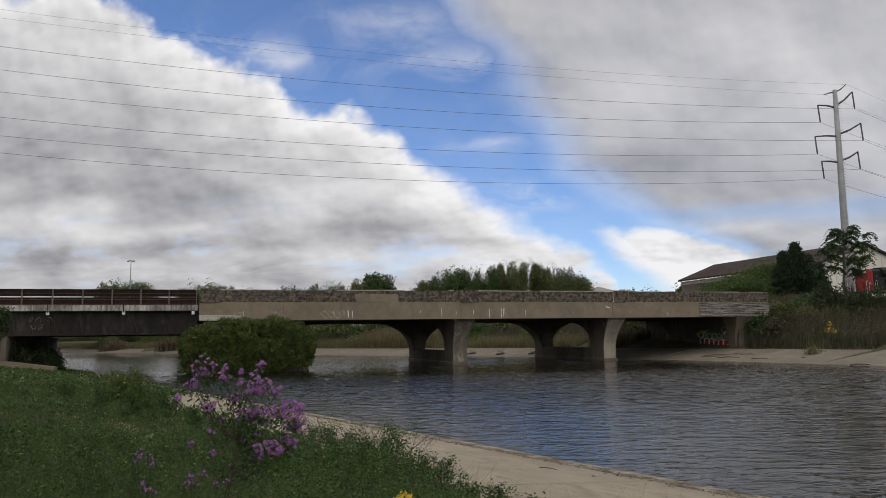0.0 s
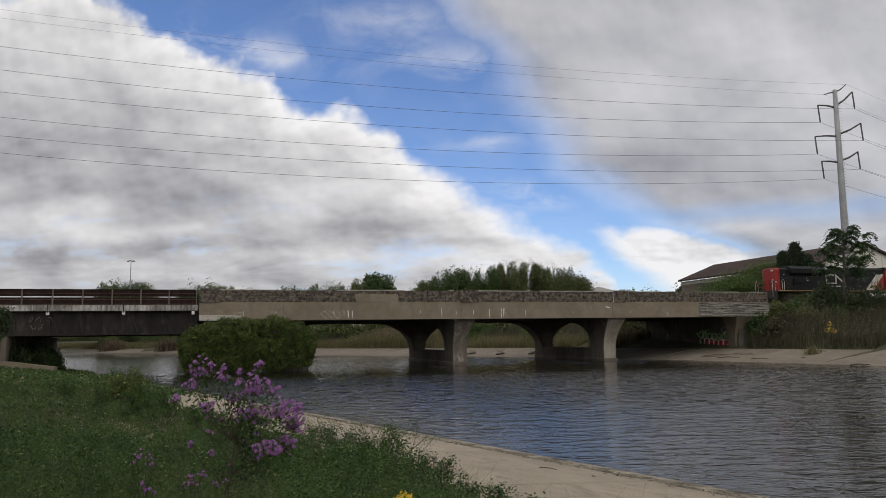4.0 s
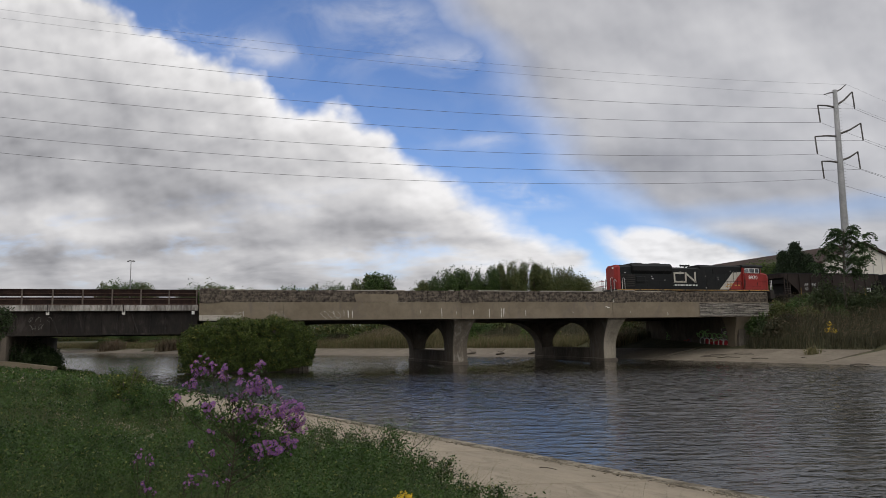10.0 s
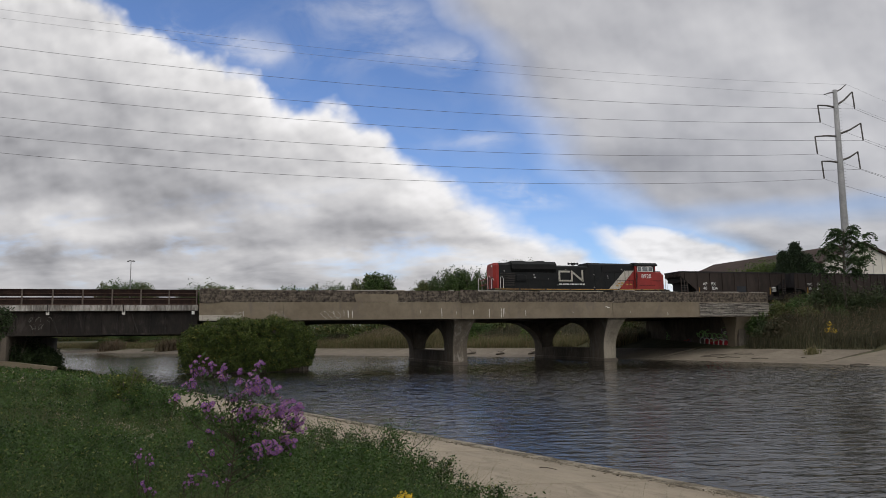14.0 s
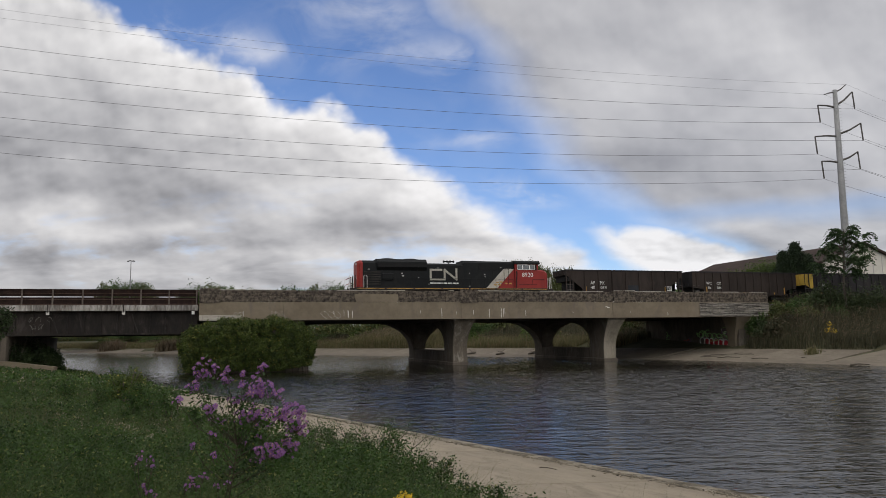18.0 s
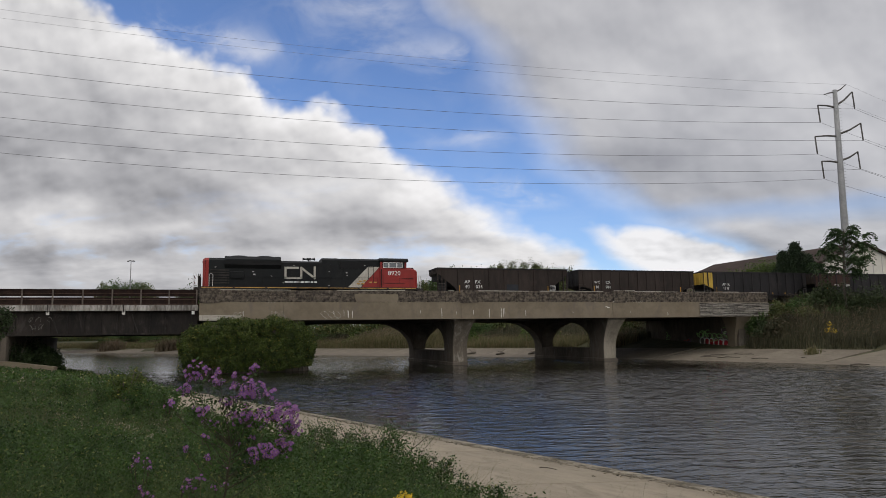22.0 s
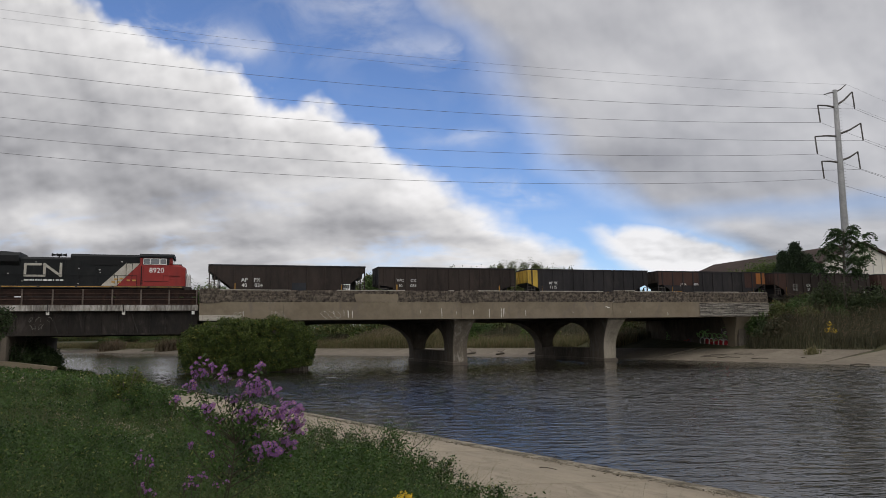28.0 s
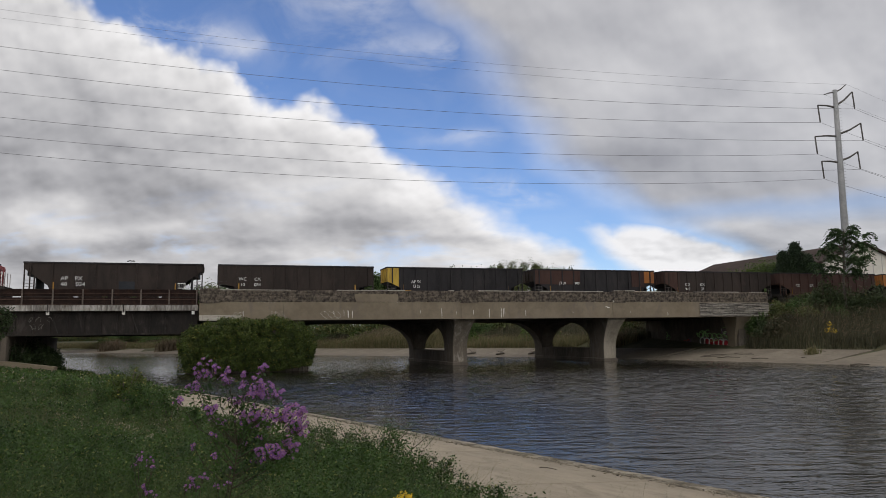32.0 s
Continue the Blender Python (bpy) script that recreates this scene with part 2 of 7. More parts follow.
# ---- mesh helpers ----
def mesh_np(name, verts, faces, mat, smooth=False):
    """A mesh from numpy arrays; faces is an (n, k) array."""
    me = bpy.data.meshes.new(name)
    verts = np.ascontiguousarray(verts, dtype=np.float32)
    faces = np.ascontiguousarray(faces, dtype=np.int32)
    k = faces.shape[1]
    me.vertices.add(len(verts))
    me.vertices.foreach_set("co", verts.ravel())
    me.loops.add(faces.size)
    me.loops.foreach_set("vertex_index", faces.ravel())
    me.polygons.add(len(faces))
    me.polygons.foreach_set("loop_start", np.arange(0, faces.size, k, dtype=np.int32))
    me.polygons.foreach_set("loop_total", np.full(len(faces), k, dtype=np.int32))
    if smooth:
        me.polygons.foreach_set("use_smooth", np.ones(len(faces), dtype=bool))
    me.update(calc_edges=True)
    me.materials.append(mat)
    return me


def mesh_bm(name, bm, mat, smooth=False):
    me = bpy.data.meshes.new(name)
    bmesh.ops.recalc_face_normals(bm, faces=bm.faces[:])
    bm.to_mesh(me)
    bm.free()
    if smooth:
        me.polygons.foreach_set("use_smooth", [True] * len(me.polygons))
    me.materials.append(mat)
    return me


def part(name, data, material, parent, label="", at=None, smooth=False):
    """One mesh object under a thing. data: a bmesh or a finished mesh."""
    me = mesh_bm(name, data, material, smooth) if isinstance(data, bmesh.types.BMesh) else data
    ob = new(name, me)
    ob.parent = parent
    if at is not None:
        ob.matrix_basis = at
    return tagged(ob, label)


def thing(name, label, category, m=None, group="", kind="", data=None):
    ob = new(name, data)
    if m is not None:
        ob.matrix_basis = m
    return tagged(ob, label, category, group, kind)


def box(bm, x0, x1, y0, y1, z0, z1, bevel=0.0):
    r = bmesh.ops.create_cube(bm, size=1, matrix=Matrix.Translation(((x0 + x1) / 2, (y0 + y1) / 2, (z0 + z1) / 2)) @ Matrix.Diagonal((x1 - x0, y1 - y0, z1 - z0, 1)))
    if bevel:
        edges = list({e for v in r["verts"] for e in v.link_edges})
        bmesh.ops.bevel(bm, geom=edges, offset=bevel, segments=2, affect="EDGES", profile=0.6)
    return bm


def boxes(*rows, bevel=0.0):
    bm = bmesh.new()
    for row in rows:
        box(bm, *row, bevel=bevel)
    return bm


def tube(bm, points, radius, sides=6, end=None):
    """A tube along points; radius may taper to end."""
    pts = [Vector(p) for p in points]
    rings = []
    for i, p in enumerate(pts):
        d = (pts[min(i + 1, len(pts) - 1)] - pts[max(i - 1, 0)]).normalized()
        a = d.orthogonal().normalized()
        if abs(d.z) < 0.9:
            a = d.cross(Vector((0, 0, 1))).normalized()
        b = d.cross(a)
        r = radius if end is None else radius + (end - radius) * i / (len(pts) - 1)
        rings.append([bm.verts.new(p + (a * math.cos(6.2832 * k / sides) + b * math.sin(6.2832 * k / sides)) * r) for k in range(sides)])
    for r0, r1 in zip(rings, rings[1:]):
        for k in range(sides):
            bm.faces.new((r0[k], r0[(k + 1) % sides], r1[(k + 1) % sides], r1[k]))
    bm.faces.new(rings[0][::-1])
    bm.faces.new(rings[-1])
    return bm


def prism(bm, outline, y0, y1):
    """An outline in the x, z plane, extruded from y0 to y1."""
    a = [bm.verts.new((x, y0, z)) for x, z in outline]
    b = [bm.verts.new((x, y1, z)) for x, z in outline]
    bm.faces.new(a[::-1])
    bm.faces.new(b)
    for i in range(len(a)):
        j = (i + 1) % len(a)
        bm.faces.new((a[i], a[j], b[j], b[i]))
    return bm


def loft(bm, rings):
    """Closed rings of equal count, joined and capped."""
    vs = [[bm.verts.new(p) for p in ring] for ring in rings]
    n = len(vs[0])
    for a, b in zip(vs, vs[1:]):
        for k in range(n):
            bm.faces.new((a[k], a[(k + 1) % n], b[(k + 1) % n], b[k]))
    bm.faces.new(vs[0][::-1])
    bm.faces.new(vs[-1])
    return bm


def leaves(rng, centres, size, flat=0.0, long=1.0, droop=0.0):
    """Rhombic leaves, each two triangles folded on the midrib. Returns verts and faces."""
    n = len(centres)
    size = np.broadcast_to(np.asarray(size, dtype=float), (n,)) * rng.uniform(0.6, 1.3, n)
    d = rng.normal(size=(n, 3))
    d[:, 2] = d[:, 2] * (1 - flat) - droop
    d /= np.linalg.norm(d, axis=1)[:, None] + 1e-9
    up = rng.normal(size=(n, 3)) * (1 - flat * 0.7) + np.array((0, 0, flat * 2))
    s = np.cross(d, up)
    s /= np.linalg.norm(s, axis=1)[:, None] + 1e-9
    nn = np.cross(s, d)
    L, W = size[:, None] * long, size[:, None] * 0.5
    a = centres - d * L * 0.5
    c = centres + d * L * 0.5
    b = centres + s * W + nn * W * 0.25
    e = centres - s * W + nn * W * 0.25
    v = np.stack((a, b, c, e), axis=1).reshape(-1, 3)
    i = np.arange(n)[:, None] * 4
    f = np.concatenate((i + (0, 1, 2), i + (0, 2, 3)), axis=1).reshape(-1, 3)
    return v, f


def blades(rng, feet, height, width, bend=0.3, wind=(0.3, 0.0)):
    """Grass or reed blades: a tapered strip of three points, bent over. Returns verts and faces."""
    n = len(feet)
    h = np.broadcast_to(np.asarray(height, dtype=float), (n,)) * rng.uniform(0.55, 1.15, n)
    w = np.broadcast_to(np.asarray(width, dtype=float), (n,))
    ang = rng.uniform(0, 2 * np.pi, n)
    side = np.stack((np.cos(ang), np.sin(ang), np.zeros(n)), axis=1) * w[:, None] * 0.5
    lean = rng.normal(size=(n, 2)) * bend + np.array(wind) * bend
    mid = feet + np.stack((lean[:, 0] * h * 0.3, lean[:, 1] * h * 0.3, h * 0.6), axis=1)
    top = feet + np.stack((lean[:, 0] * h, lean[:, 1] * h, h), axis=1)
    v = np.stack((feet - side, feet + side, mid + side * 0.8, mid - side * 0.8, top), axis=1).reshape(-1, 3)
    i = np.arange(n)[:, None] * 5
    f = np.concatenate((i + (0, 1, 2), i + (0, 2, 3), i + (3, 2, 4)), axis=1).reshape(-1, 3)
    return v, f


def writing(text, height, mat, parent, m, name="lettering", label="", squeeze=1.0):
    """Lettering as a thin mesh on a thing."""
    cu = bpy.data.curves.new(name, "FONT")
    cu.body, cu.size, cu.extrude, cu.align_x, cu.resolution_u = text, height * 1.4, 0.004, "CENTER", 3
    tmp = bpy.data.objects.new(name, cu)
    me = bpy.data.meshes.new_from_object(tmp)
    bpy.data.objects.remove(tmp)
    me.materials.clear()
    me.materials.append(mat)
    return part(name, me, mat, parent, label, m @ Matrix.Diagonal((squeeze, 1, 1, 1)))


FACE = pose(0, 0, 0, 90, 0, 0)      # turns lettering upright, to be read from the river
BR = pose(0, 0, 0, 0, 0, TH)        # the bridge's own axes: x along it, y across it
CT, ST = math.cos(radians(TH)), math.sin(radians(TH))


def along(x, y, z=0.0):
    """A place given in the bridge's axes."""
    return BR @ Matrix.Translation((x, y, z))


def spot(u, v, y):
    """x and z of the line of bearing u and rise v from the eye, y metres out."""
    a, b = (u - 784) / 1250, (441 - v) / 1250
    d = VIEW.to_3x3() @ Vector((a, b, -1))
    return d.x * y / d.y, EYE[2] + d.z * y / d.y


def on_face(u, v, q):
    """Place along the bridge and height where the line of bearing u and rise v meets the upright plane q."""
    d = VIEW.to_3x3() @ Vector(((u - 784) / 1250, (441 - v) / 1250, -1))
    k = q / (-d.x * ST + d.y * CT)
    return k * (d.x * CT + d.y * ST), EYE[2] + k * d.z


# ---- clouds: a shallow vault of drifting cloud with gaps, through which the sky shows ----
def aloft(u, v):
    """Bearing and rise, as slopes from the level north, of a line of sight."""
    d = VIEW.to_3x3() @ Vector(((u - 784) / 1250, (441 - v) / 1250, -1))
    return d.x / d.y, d.z / d.y


def profile(n, value, points):
    """A smooth curve through a few points, as a ramp over -0.8 to 0.8 on the way in and -1 to 1 on the way out."""
    node = n.nodes.new("ShaderNodeValToRGB")
    ramp = node.color_ramp
    ramp.interpolation = "LINEAR"
    n.put(node.inputs[0], n.math("ADD", n.math("DIVIDE", value, 1.6), 0.5))
    points = sorted(points)
    while len(ramp.elements) < len(points):
        ramp.elements.new(0.5)
    for el, (p, q) in zip(ramp.elements, points):
        g = min(1.0, max(0.0, q * 0.5 + 0.5))
        el.position, el.color = min(1.0, max(0.0, p / 1.6 + 0.5)), (g, g, g, 1)
    return n.math("MULTIPLY_ADD", node.outputs[0], 2.0, -1.0)


# top edge of the near bank of cloud, side edge of the far bank, and top edge of the low heads on the right
NEAR_EDGE = ((60, -75), (190, -5), (262, 28), (330, 66), (415, 96), (452, 122), (478, 152), (522, 166), (575, 163), (622, 181), (680, 201), (712, 244), (748, 262), (790, 292), (826, 327), (880, 340), (945, 364), (1004, 394), (1044, 428), (1074, 472), (1088, 580))
FAR_EDGE = ((735, -60), (790, 10), (846, 58), (890, 110), (893, 165), (928, 200), (962, 242), (985, 282), (1030, 312), (1082, 342), (1110, 366), (1160, 396), (1230, 424), (1340, 460))
LOW_EDGE = ((1000, 470), (1026, 398), (1058, 394), (1100, 401), (1140, 387), (1200, 396), (1262, 412), (1322, 428), (1380, 442), (1450, 434), (1560, 428))
# soft lights and shades in the banks: bearing, rise, half width, half height, strength
SHADES = ((150, 318, 280, 34, -0.1), (360, 350, 170, 24, -0.08), (60, 372, 160, 14, 0.1), (640, 398, 170, 20, -0.15), (560, 342, 150, 20, 0.12), (765, 345, 75, 26, 0.1), (880, 378, 80, 20, 0.12), (955, 408, 55, 18, 0.14),
          (985, 428, 60, 16, 0.1), (820, 425, 120, 12, -0.16), (50, 400, 110, 16, 0.15), (230, 412, 120, 12, 0.14), (330, 436, 160, 9, -0.1), (130, 215, 210, 60, -0.1), (420, 60, 120, 40, 0.05), (330, 110, 110, 50, 0.06), (600, 205, 90, 28, 0.06),
          (160, 455, 200, 12, -0.1), (420, 452, 150, 10, 0.08), (420, 245, 160, 26, -0.05), (1010, 80, 170, 36, -0.07), (1130, 275, 130, 32, -0.13), (1290, 335, 150, 28, -0.07),
          (1090, 170, 110, 46, 0.09), (1420, 160, 140, 60, 0.1), (1300, 60, 260, 60, 0.06), (120, 90, 160, 60, 0.06), (1140, 394, 50, 9, 0.15), (1240, 408, 70, 9, 0.1), (1120, 425, 60, 10, -0.08), (1210, 440, 150, 14, -0.12))
WISPS = ((335, 58, 60, 18, 0.5), (395, 78, 55, 16, 0.5), (455, 98, 50, 13, 0.42), (640, 22, 110, 30, 0.34), (700, 90, 150, 30, 0.2), (845, 252, 70, 11, 0.3), (905, 332, 66, 18, 0.5), (960, 352, 50, 14, 0.3), (830, 110, 70, 40, 0.25), (1400, 400, 120, 24, 0.35))


def cloud_material():
    m, n, bsdf, out = blank("cloud")
    n.nodes.remove(bsdf)
    x, y, z = n.add("SeparateXYZ", Vector=n.add("TexCoord").outputs["Object"]).outputs
    # bearing and rise of the cloud as seen from the vault's centre
    r = n.math("SQRT", n.math("ADD", n.math("MULTIPLY", x, x), n.math("MULTIPLY", y, y)))
    depth = n.math("MAXIMUM", y, n.math("MULTIPLY", r, 0.4))
    u, v = n.math("DIVIDE", x, depth), n.math("DIVIDE", z, depth)
    # towards the horizon the cloud is seen edge-on, in flat rows
    vv = n.math("MULTIPLY", n.math("LOGARITHM", n.math("ADD", n.math("MAXIMUM", v, 0.0), 0.2), math.e), 0.62)
    flat = n.add("CombineXYZ", X=u, Y=vv, Z=0.62).outputs[0]

    def billow(vector, scale, detail):
        node = n.nodes.new("ShaderNodeTexVoronoi")
        node.feature = "SMOOTH_F1"
        for key, value in (("Vector", vector), ("Scale", scale), ("Detail", detail), ("Roughness", 0.55), ("Smoothness", 0.7)):
            n.put(node.inputs[key], value)
        return n.math("SUBTRACT", 1.0, n.math("MULTIPLY", node.outputs["Distance"], 1.5))

    def shifted(vector, dx, dy):
        node = n.add("VectorMath", op="ADD")
        n.put(node.inputs[0], vector)
        node.inputs[1].default_value = (dx, dy, 0)
        return node.outputs[0]
    churn = n.add("TexNoise", Vector=flat, Scale=7.0, Detail=5.0, Roughness=0.54)
    cr, cg, _cb = n.add("SeparateColor", Color=churn.outputs["Color"]).outputs
    slow = n.noise(flat, 2.4, 3, 0.5, 0.2)
    wu = n.math("ADD", u, n.math("MULTIPLY", n.math("SUBTRACT", cr, 0.5), 0.085))
    wv = n.math("ADD", v, n.math("MULTIPLY", n.math("SUBTRACT", cg, 0.5), n.math("ADD", 0.02, n.math("MULTIPLY", v, 0.13))))
    bent_uv = n.add("CombineXYZ", X=wu, Y=wv, Z=0.0).outputs[0]
    puff = billow(shifted(flat, 0.3, 0.1), 17.0, 2.6)
    lump = n.math("MULTIPLY", n.math("SUBTRACT", puff, 0.45), 0.022)

    def spots(rows, gain=1.0):
        total = None
        for px, py, rx, ry, amount in rows:
            cx, cy = aloft(px, py)
            node = n.nodes.new("ShaderNodeMapping")
            node.vector_type = "TEXTURE"
            n.put(node.inputs["Vector"], bent_uv)
            node.inputs["Location"].default_value = (cx, cy, 0)
            node.inputs["Scale"].default_value = (rx / 1250, ry / 1180, 1)
            dot = n.add("VectorMath", op="DOT_PRODUCT")
            n.put(dot.inputs[0], node.outputs[0])
            n.put(dot.inputs[1], node.outputs[0])
            bump = n.math("MULTIPLY", n.math("EXPONENT", n.math("MULTIPLY", dot.outputs["Value"], -0.8)), amount * gain)
            total = bump if total is None else n.math("ADD", total, bump)
        return total
    near = n.math("ADD", n.math("SUBTRACT", profile(n, wu, [aloft(*p) for p in NEAR_EDGE]), v), lump)
    near = n.math("ADD", near, n.math("MULTIPLY", n.math("SUBTRACT", cg, 0.5), 0.05))
    a1 = n.ramp(near, -0.01, n.math("ADD", 0.02, n.math("MULTIPLY", n.ramp(slow, 0.45, 0.65), 0.03)))
    rows = n.noise(n.scaled(flat, 1.0, 2.0, 1), 6.0, 6, 0.58, 0.3)
    thin = n.math("MULTIPLY", n.math("MULTIPLY", n.ramp(rows, 0.52, 0.72), n.ramp(v, 0.24, 0.12)), 0.5)
    a1 = n.math("MULTIPLY", a1, n.math("SUBTRACT", 1.0, thin))
    far = n.math("SUBTRACT", wu, profile(n, wv, [aloft(*p)[::-1] for p in FAR_EDGE]))
    far = n.math("ADD", far, n.math("MULTIPLY", n.math("SUBTRACT", slow, 0.5), 0.12))
    haze = n.math("MULTIPLY", n.ramp(n.math("ABSOLUTE", n.math("SUBTRACT", wv, 0.172)), 0.03, 0.0), 0.42)
    a2 = n.math("MULTIPLY", n.ramp(far, -0.06, 0.07), n.math("SUBTRACT", 0.95, haze))
    low = n.math("ADD", n.math("SUBTRACT", profile(n, wu, [aloft(*p) for p in LOW_EDGE]), v), n.math("MULTIPLY", lump, 0.5))
    left_end = n.math("ADD", n.math("SUBTRACT", wu, 0.2), n.math("MULTIPLY", n.math("SUBTRACT", v, 0.163), 0.95))
    a3 = n.math("MULTIPLY", n.math("MULTIPLY", n.ramp(low, -0.008, 0.014), n.ramp(left_end, -0.02, 0.03)), 0.96)
    strands = n.ramp(n.noise(n.scaled(flat, 1, 1.6, 1), 7.0, 6, 0.62, 0.5), 0.36, 0.66)
    wisp = n.math("MULTIPLY", n.math("ADD", spots(WISPS), 0.04), strands)
    wide = n.math("MULTIPLY", n.math("MAXIMUM", n.ramp(v, 0.56, 0.8), n.ramp(n.math("ABSOLUTE", u), 0.72, 0.9)), n.ramp(slow, 0.3, 0.42))
    alpha = n.math("MAXIMUM", n.math("MAXIMUM", n.math("MAXIMUM", a1, a2), n.math("MAXIMUM", a3, wisp)), wide)
    # light from the upper right: relief of the heads, bright rims, grey bases
    rim = n.math("MULTIPLY", n.math("EXPONENT", n.math("MULTIPLY", n.math("MAXIMUM", near, 0.0), -9.0)), n.math("SUBTRACT", 1.0, n.ramp(far, -0.04, 0.04)))
    swell = n.noise(flat, 4.6, 3.2, 0.5, 0.3)
    swell2 = n.noise(shifted(flat, 0.02, 0.042), 4.6, 3.2, 0.5, 0.3)
    puff2 = billow(shifted(flat, 0.306, 0.112), 17.0, 2.6)
    relief = n.math("ADD", n.math("MULTIPLY", n.math("SUBTRACT", swell, swell2), 0.8), n.math("MULTIPLY", n.math("SUBTRACT", puff, puff2), n.math("ADD", 0.07, n.math("MULTIPLY", rim, 0.15))))
    crisp = n.math("SUBTRACT", 1.0, n.math("MULTIPLY", n.ramp(far, -0.05, 0.1), 0.4))
    tone = n.math("ADD", n.math("ADD", n.math("ADD", 0.455, n.math("MULTIPLY", n.ramp(far, -0.04, 0.06), 0.055)), n.math("MULTIPLY", rim, 0.46)), n.math("MULTIPLY", relief, crisp))
    tone = n.math("ADD", tone, n.math("MULTIPLY", n.math("SUBTRACT", slow, 0.5), 0.2))
    tone = n.math("ADD", tone, n.math("MULTIPLY", n.math("SUBTRACT", rows, 0.5), n.math("MULTIPLY", n.ramp(v, 0.22, 0.1), 0.65)))
    tone = n.math("ADD", n.math("ADD", tone, spots(SHADES, 1.15)), n.math("MULTIPLY", n.ramp(v, 0.5, 0.9), 0.04))
    tone = n.math("MINIMUM", n.math("MAXIMUM", tone, 0.27), 0.9)
    reach = n.math("SQRT", n.math("ADD", n.math("MULTIPLY", r, r), n.math("MULTIPLY", z, z)))
    facing = n.math("ADD", n.math("ADD", n.math("MULTIPLY", x, 0.44), n.math("MULTIPLY", y, -0.54)), n.math("MULTIPLY", z, 0.718))
    sunward = n.ramp(n.math("DIVIDE", facing, reach), 0.05, 0.95)
    tone = n.math("MULTIPLY", tone, n.math("ADD", 1.0, n.math("MULTIPLY", sunward, 1.5)))
    colour = n.mix(n.ramp(tone, 0.2, 0.8), rgb(0.985, 0.985, 1.05), rgb(1.01, 0.995, 1.0))
    glow = n.add("Emission", Color=colour, Strength=tone)
    clear = n.add("BsdfTransparent")
    mixed = n.add("MixShader", Fac=alpha)
    n.links.new(clear.outputs[0], mixed.inputs[1])
    n.links.new(glow.outputs[0], mixed.inputs[2])
    n.links.new(mixed.outputs[0], out.inputs["Surface"])
    return m


def cloud_vault():
    rings, segs = 24, 64
    verts = [(0, 0, 330)]
    for i in range(1, rings + 1):
        a = 0.5 * math.pi * i / rings
        rad, z = 4500 * math.sin(a) ** 1.5, 330 * math.cos(a)
        verts += [(rad * math.cos(2 * math.pi * k / segs), rad * math.sin(2 * math.pi * k / segs), z) for k in range(segs)]
    bm = bmesh.new()
    vs = [bm.verts.new(v) for v in verts]
    for k in range(segs):
        bm.faces.new((vs[0], vs[1 + k], vs[1 + (k + 1) % segs]))
        for i in range(rings - 1):
            a = 1 + i * segs
            bm.faces.new((vs[a + k], vs[a + segs + k], vs[a + segs + (k + 1) % segs], vs[a + (k + 1) % segs]))
    return thing("backdrop_cloud", "broken white and grey cloud drifting over blue sky", "cloud", pose(0, 0, 2.78), kind="structure",
                 data=mesh_bm("backdrop_cloud", bm, cloud_material(), True))


clouds = cloud_vault()


# ---- ground, banks and river ----
BANK = (-0.8175, -0.576)           # from the water towards the near bank
SHORE = (-3.67, 24.86)              # a place on the near waterline
FAR_BANK = ((4600, -4600), (140, -150), (75, -20), (52, 22), (41, 43), (35.04, 56.9), (32.8, 62.8), (28.6, 70.7), (23.2, 81), (13.2, 96.3), (-8, 115.5), (-23.2, 129), (-67, 174), (-116.5, 217), (-260, 350), (-4500, 4300))
PAVED_W = (-40, -15, -10, -4, 1, 10, 16, 34)   # along the near bank
PAVED_D = (7.5, 6.2, 5.5, 4.7, 4.9, 3.4, 0.8, 0.4)


def paved(w):
    """Width of the paving left free by the weeds, along the near bank."""
    return np.interp(w, PAVED_W, PAVED_D)


def near_dist(x, y):
    return BANK[0] * (x - SHORE[0]) + BANK[1] * (y - SHORE[1])


def far_dist(x, y):
    """Signed distance from the far waterline, positive on land."""
    x, y = np.asarray(x, dtype=float), np.asarray(y, dtype=float)
    best, sign = np.full(x.shape, 1e9), np.ones(x.shape)
    for (ax, ay), (bx, by) in zip(FAR_BANK, FAR_BANK[1:]):
        dx, dy = bx - ax, by - ay
        t = np.clip(((x - ax) * dx + (y - ay) * dy) / (dx * dx + dy * dy), 0, 1)
        d = np.hypot(x - ax - t * dx, y - ay - t * dy)
        side = dx * (y - ay) - dy * (x - ax)
        nearer = d < best
        best, sign = np.where(nearer, d, best), np.where(nearer, np.where(side < 0, 1.0, -1.0), sign)
    return best * sign


def height(x, y):
    """Height of the ground at x, y (arrays)."""
    x, y = np.asarray(x, dtype=float), np.asarray(y, dtype=float)
    dn, df = near_dist(x, y), far_dist(x, y)
    near = np.minimum(0.108 * dn, 1.24 + 0.02 * np.minimum(np.maximum(dn - 11.4, 0), 60))
    far = np.where(df < 8.2, 0.122 * df, np.minimum(1.0 + (df - 8.2) * 0.22, 4.4))
    bed = -np.minimum(np.minimum(np.maximum(-dn, 0), np.maximum(-df, 0)) * 0.3, 2.0)
    z = np.where(dn > 0, near, np.where(df > 0, far, bed))
    s, q = x * CT + y * ST, -x * ST + y * CT
    bankup = 5.75 - 0.42 * np.maximum(np.abs(q - 77) - 9.7, 0)
    right = np.where((df > 8.0) & (s > 57.9), np.minimum(bankup, 1.0 + (df - 8.0) * 0.5), -9)
    left = np.where((dn > 0.5) & (s < -20), bankup, -9)
    return np.maximum(z, np.maximum(right, left))


